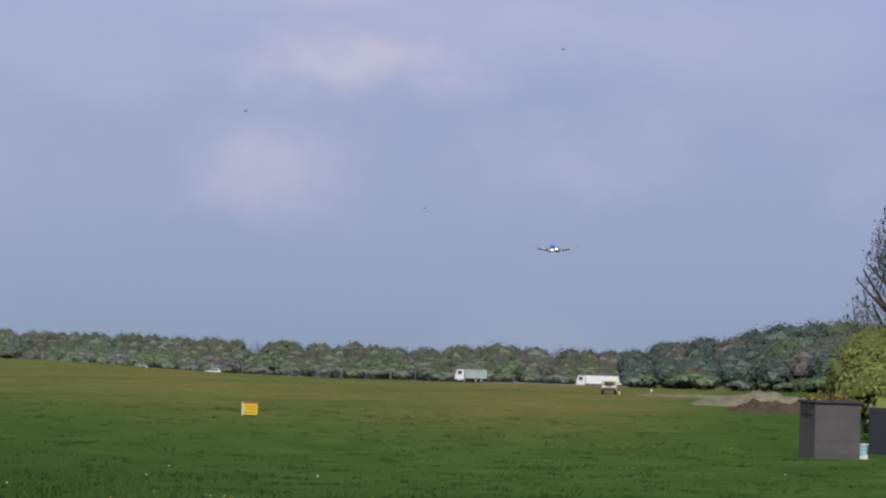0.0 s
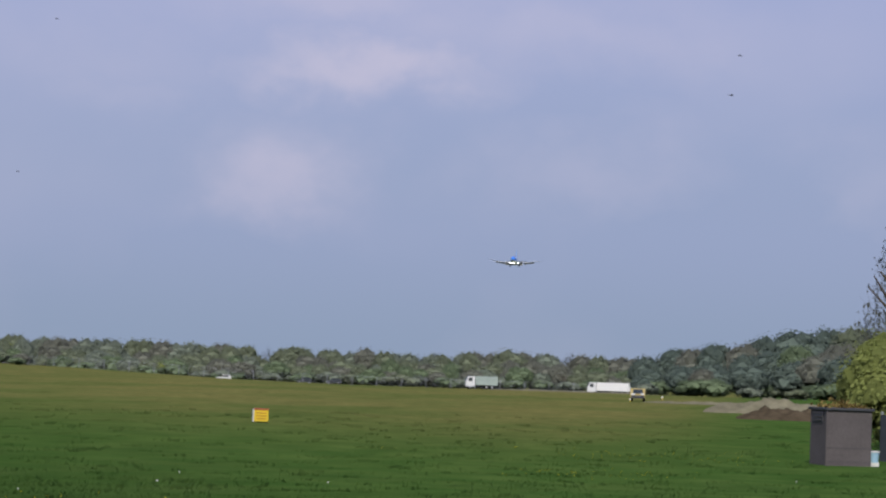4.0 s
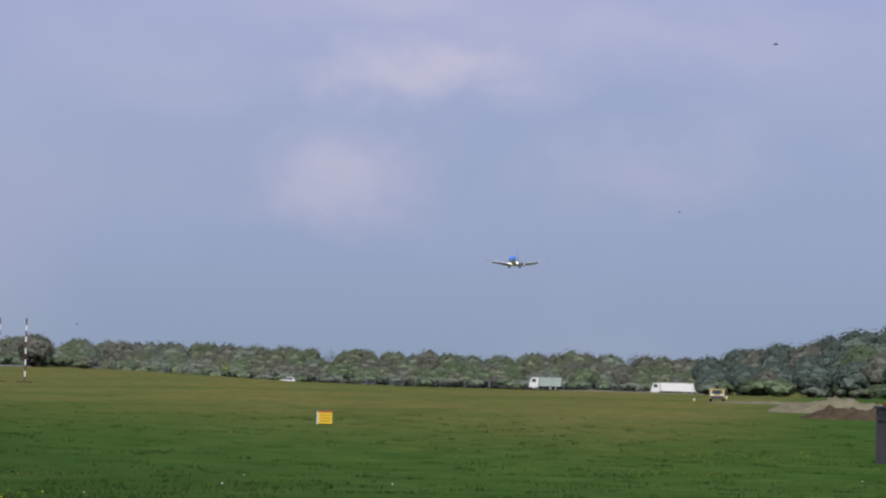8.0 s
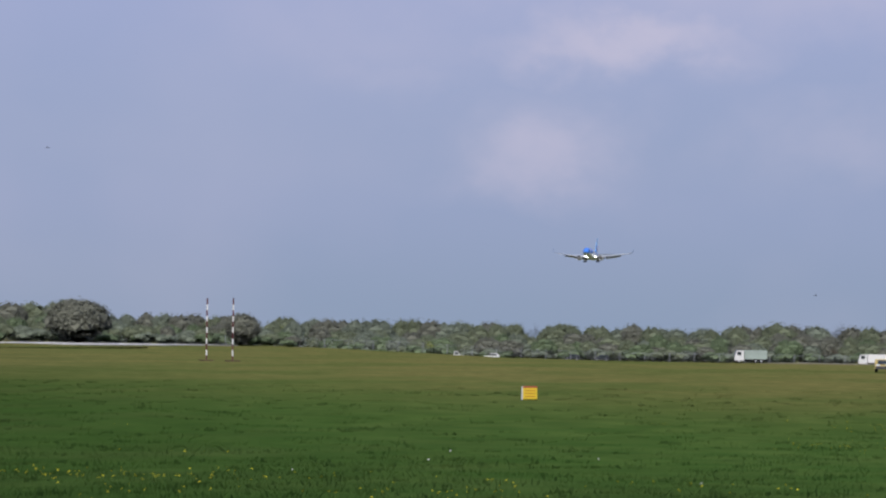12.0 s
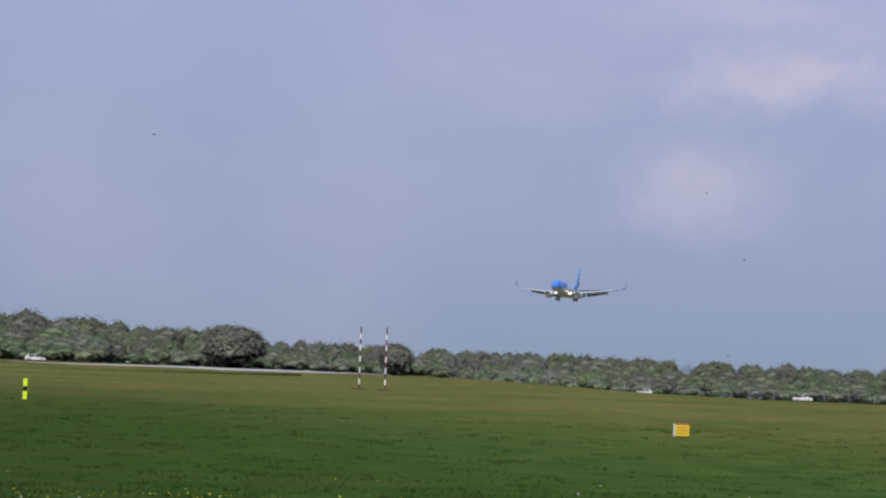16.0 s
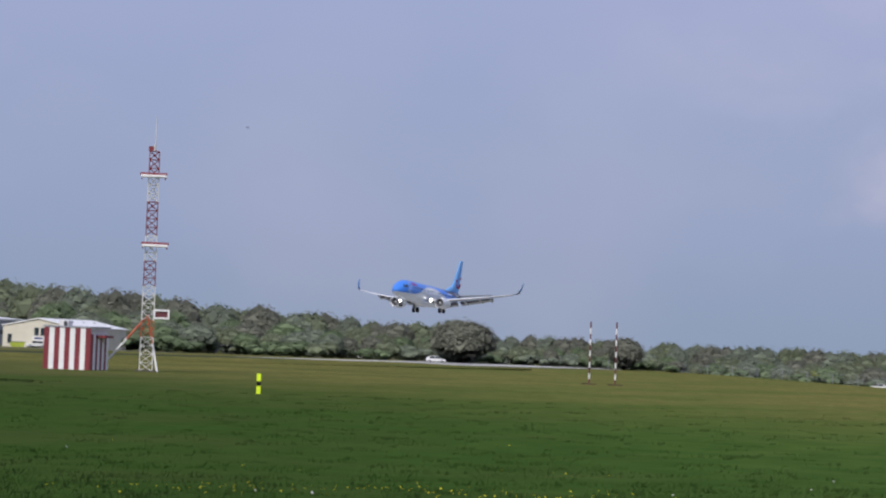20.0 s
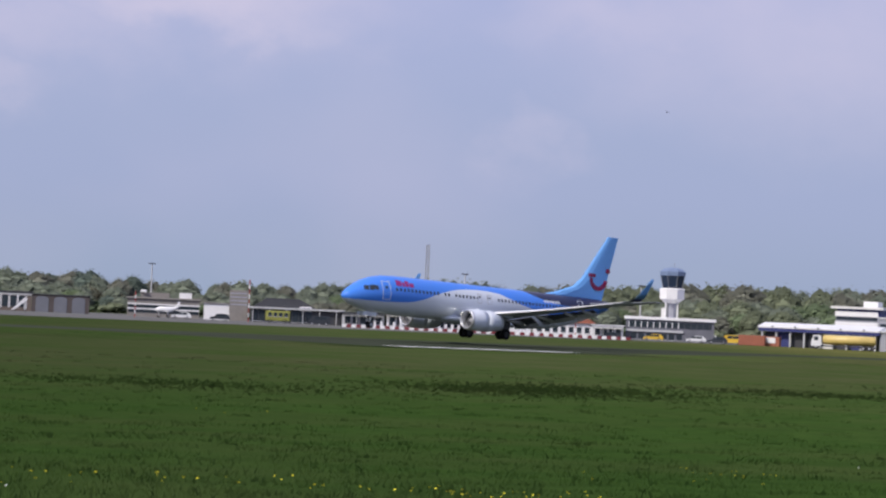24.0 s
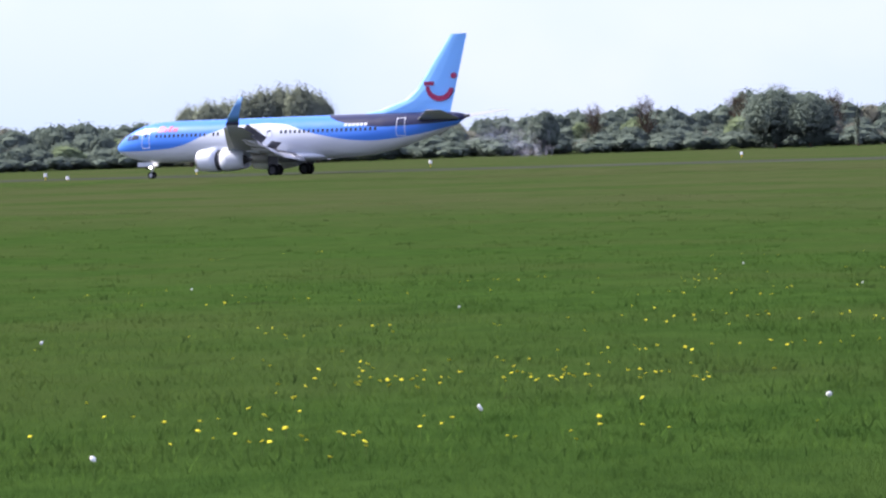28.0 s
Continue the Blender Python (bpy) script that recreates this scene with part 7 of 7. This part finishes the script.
    part("tail_cone", rod((18.4, 0, 4.94), (19.0, 0, 5.02), 0.2, 0.10, 12), UNDER, plane)
    for side in (-1, 1):
        # emblem: a bar, an upturned arc and a dot
        bm = bmesh.new()
        k = 22
        for u in range(k + 1):
            a = radians(-182 + 172 * u / k)
            wv = 0.30 + 0.18 * math.sin(math.pi * u / k)
            cx, cz, r = 16.15, 7.75, 1.12
            for q in (r - wv / 2, r + wv / 2):
                for o in (0.30, 0.05):
                    bm.verts.new((cx + q * 1.08 * math.cos(a), side * o, cz + q * math.sin(a)))
        bm.verts.ensure_lookup_table()
        for u in range(k):
            a, b = bm.verts[u * 4:u * 4 + 4], bm.verts[u * 4 + 4:u * 4 + 8]
            for i, j in ((0, 2), (2, 3), (3, 1), (1, 0)):
                bm.faces.new((a[i], a[j], b[j], b[i]))
        part("emblem_arc", bm, SMILE, plane, "red curved emblem stroke")
        part("emblem_bar", box(14.6, 15.6, min(side * 0.05, side * 0.31), max(side * 0.05, side * 0.31), 7.86, 8.22), SMILE, plane, "red emblem bar")
        part("emblem_dot", rod((17.58, side * 0.05, 8.68), (17.58, side * 0.24, 8.68), 0.27, n=18), SMILE, plane, "red emblem dot")
    # nose gear
    bm = rod((-15.75, 0, 2.0), (-15.75, 0, 0.4), 0.11, 0.08, 10)
    rod((-15.75, -0.26, 0.34), (-15.75, 0.26, 0.34), 0.05, n=8, bm=bm)
    rod((-15.0, 0, 1.7), (-15.7, 0, 0.8), 0.05, n=8, bm=bm)
    part("nose_gear_leg", bm, LIGHTGREY, plane)
    for dy in (-0.2, 0.2):
        w = part("nose_wheel", wheel(0.34, 0.2), BLACK, plane, smooth=True)
        w.location = (-15.75, dy, 0.34)
        part("hub", disc(0.2, 0.16), STEEL, w)
    for side in (-1, 1):
        part("nose_gear_door", box(-17.1, -15.3, side * 0.45 - 0.02, side * 0.45 + 0.02, 1.20, 1.62, 0.01), COWL, plane)
    lamp = part("lamp_housing", loft([[(x, 0.21 * math.cos(a), 1.15 + 0.21 * math.sin(a)) for a in (k * math.tau / 14 for k in range(14))] for x in (-15.85, -16.4)], caps=False), DARK, plane)
    part("taxi_lamp", rod((-15.95, 0, 1.15), (-15.97, 0, 1.15), 0.17, 0.16, n=12), LAMPGLOW, lamp, "lit lamp on the nose gear")
    return plane


airliner = build_airliner()


# ---- what moves ----
# seconds, x, y, height of the wheels, nose-up angle, drift angle
FLIGHT = [
    (0, 1827.6, 156.5, 85.45, 2.5, 2.6),
    (1, 1765.6, 159.8, 80.64, 2.5, 2.6),
    (2, 1703.6, 161.2, 75.80, 2.6, 2.6),
    (3, 1641.6, 162.8, 71.65, 2.6, 2.6),
    (3.5, 1610.6, 165.6, 69.94, 2.6, 2.6),
    (5.5, 1486.6, 171.5, 65.93, 2.7, 2.6),
    (6, 1455.6, 172.9, 64.27, 2.7, 2.6),
    (7, 1393.6, 174.3, 61.69, 2.7, 2.6),
    (8, 1331.6, 176.4, 57.33, 2.8, 2.6),
    (9, 1269.6, 184.6, 50.79, 2.8, 2.6),
    (9.5, 1238.6, 188.4, 47.74, 2.8, 2.6),
    (10, 1207.6, 191.8, 44.26, 2.8, 2.6),
    (10.5, 1176.6, 195.3, 41.79, 2.8, 2.6),
    (11, 1145.6, 197.6, 39.69, 2.9, 2.6),
    (11.5, 1103.3, 197.6, 37.68, 2.9, 2.6),
    (12, 1066.4, 197.6, 36.48, 2.9, 2.6),
    (12.5, 1027.2, 197.6, 34.84, 2.9, 2.6),
    (14.5, 868.9, 197.6, 29.81, 3.0, 2.6),
    (15, 826.6, 197.6, 27.75, 3.0, 2.6),
    (15.5, 791.1, 197.6, 26.88, 3.0, 2.6),
    (16, 752.6, 197.6, 24.47, 3.0, 2.6),
    (16.5, 717.3, 197.6, 22.89, 3.0, 2.6),
    (17, 677.2, 197.6, 20.89, 3.0, 2.6),
    (17.5, 641.1, 197.6, 19.39, 3.1, 2.6),
    (18, 603.6, 197.6, 17.19, 3.1, 2.6),
    (18.5, 569.2, 197.6, 15.27, 3.1, 2.6),
    (19, 531.0, 197.6, 13.65, 3.1, 2.6),
    (19.5, 496.8, 197.6, 12.08, 3.1, 2.6),
    (20, 457.6, 197.6, 10.25, 3.1, 2.6),
    (20.5, 423.7, 197.6, 8.73, 3.2, 2.6),
    (22.5, 274.1, 197.6, 2.95, 3.1, 2.6),
    (22.8, 250.6, 197.6, 2.54, 3.0, 2.6),
    (23, 236.2, 197.6, 2.52, 3.0, 2.6),
    (23.3, 215.9, 197.6, 1.44, 2.9, 2.6),
    (23.5, 201.6, 197.6, 1.11, 2.9, 2.6),
    (23.8, 178.4, 197.6, 0.82, 2.5, 2.6),
    (24, 163.8, 197.6, 0.74, 2.3, 2.6),
    (24.5, 129.6, 197.6, 0.25, 2.7, 1.7),
    (25, 92.2, 197.6, 0.02, 3.3, 0.6),
    (25.3, 72.2, 197.6, 0.02, 3.6, 0.1),
    (25.5, 57.9, 197.6, 0.02, 3.6, 0.1),
    (25.8, 35.0, 197.6, 0.02, 3.5, 0.1),
    (26, 20.7, 197.6, 0.02, 3.2, 0.1),
    (26.2, 6.6, 197.6, 0.02, 3.0, 0.1),
    (26.5, -13.1, 197.6, 0.02, 2.2, 0.1),
    (26.8, -35.7, 197.6, 0.02, 1.4, 0.0),
    (27, -49.5, 197.6, 0.02, 0.8, 0.0),
    (27.3, -68.8, 197.6, 0.02, 0.3, 0.0),
    (27.6, -90.8, 197.6, 0.02, 0.1, 0.0),
    (28, -117.7, 197.6, 0.02, 0.0, 0.0),
]


def motions():
    walk(airliner, [(t, pose(x, y, z, 0, up, crab)) for t, x, y, z, up, crab in FLIGHT])
    for ob in airliner.children:
        if ob.name.startswith("reverser_sleeve"):
            walk(ob, [(0, pose(0, 0, 0)), (26.4, pose(0, 0, 0)), (26.9, pose(0.55, 0, 0)), (28, pose(0.6, 0, 0))])
        if ob.name.startswith("spoiler"):
            p = ob.location.copy()
            walk(ob, [(0, pose(*p)), (25.6, pose(*p)), (26.4, pose(*p, 0, -42, 0)), (28, pose(*p, 0, -45, 0))])
    # seconds and bearing of the cars on the road
    for ob, r, turn, rows in ((van_moving, 636, 180, [(0, -62.0), (8, -71.0), (9, -72.75), (10, -74.2), (11, -75.4), (12.5, -77.1), (15, -80.0), (16, -81.1), (28, -95)]),
                              (early_car, 630, 0, [(0, -75.3), (1, -73.95), (2, -72.6), (8, -64.5), (28, -40)]),
                              (guide_car, 216, 90, [(0, -86.68), (1, -86.75), (2, -86.89), (3, -86.99), (6, -87.33), (8, -87.45), (9, -87.12), (10, -86.66), (12, -86.46), (28, -86.4)]),
                              (far_car, 365, 0, [(0, -48.0), (22, -2.3), (26.2, 6.8), (27, 8.5), (27.5, 9.6), (28, 10.7)]),
                              (side_car, 520, 180, [(0, -48), (19.5, -66.6), (20.0, -67.1), (20.5, -67.6), (28, -75)])):
        walk(ob, [(t, stand(b, r, turn)) for t, b in rows])
    for mover in MOVERS:
        mover()


motions()
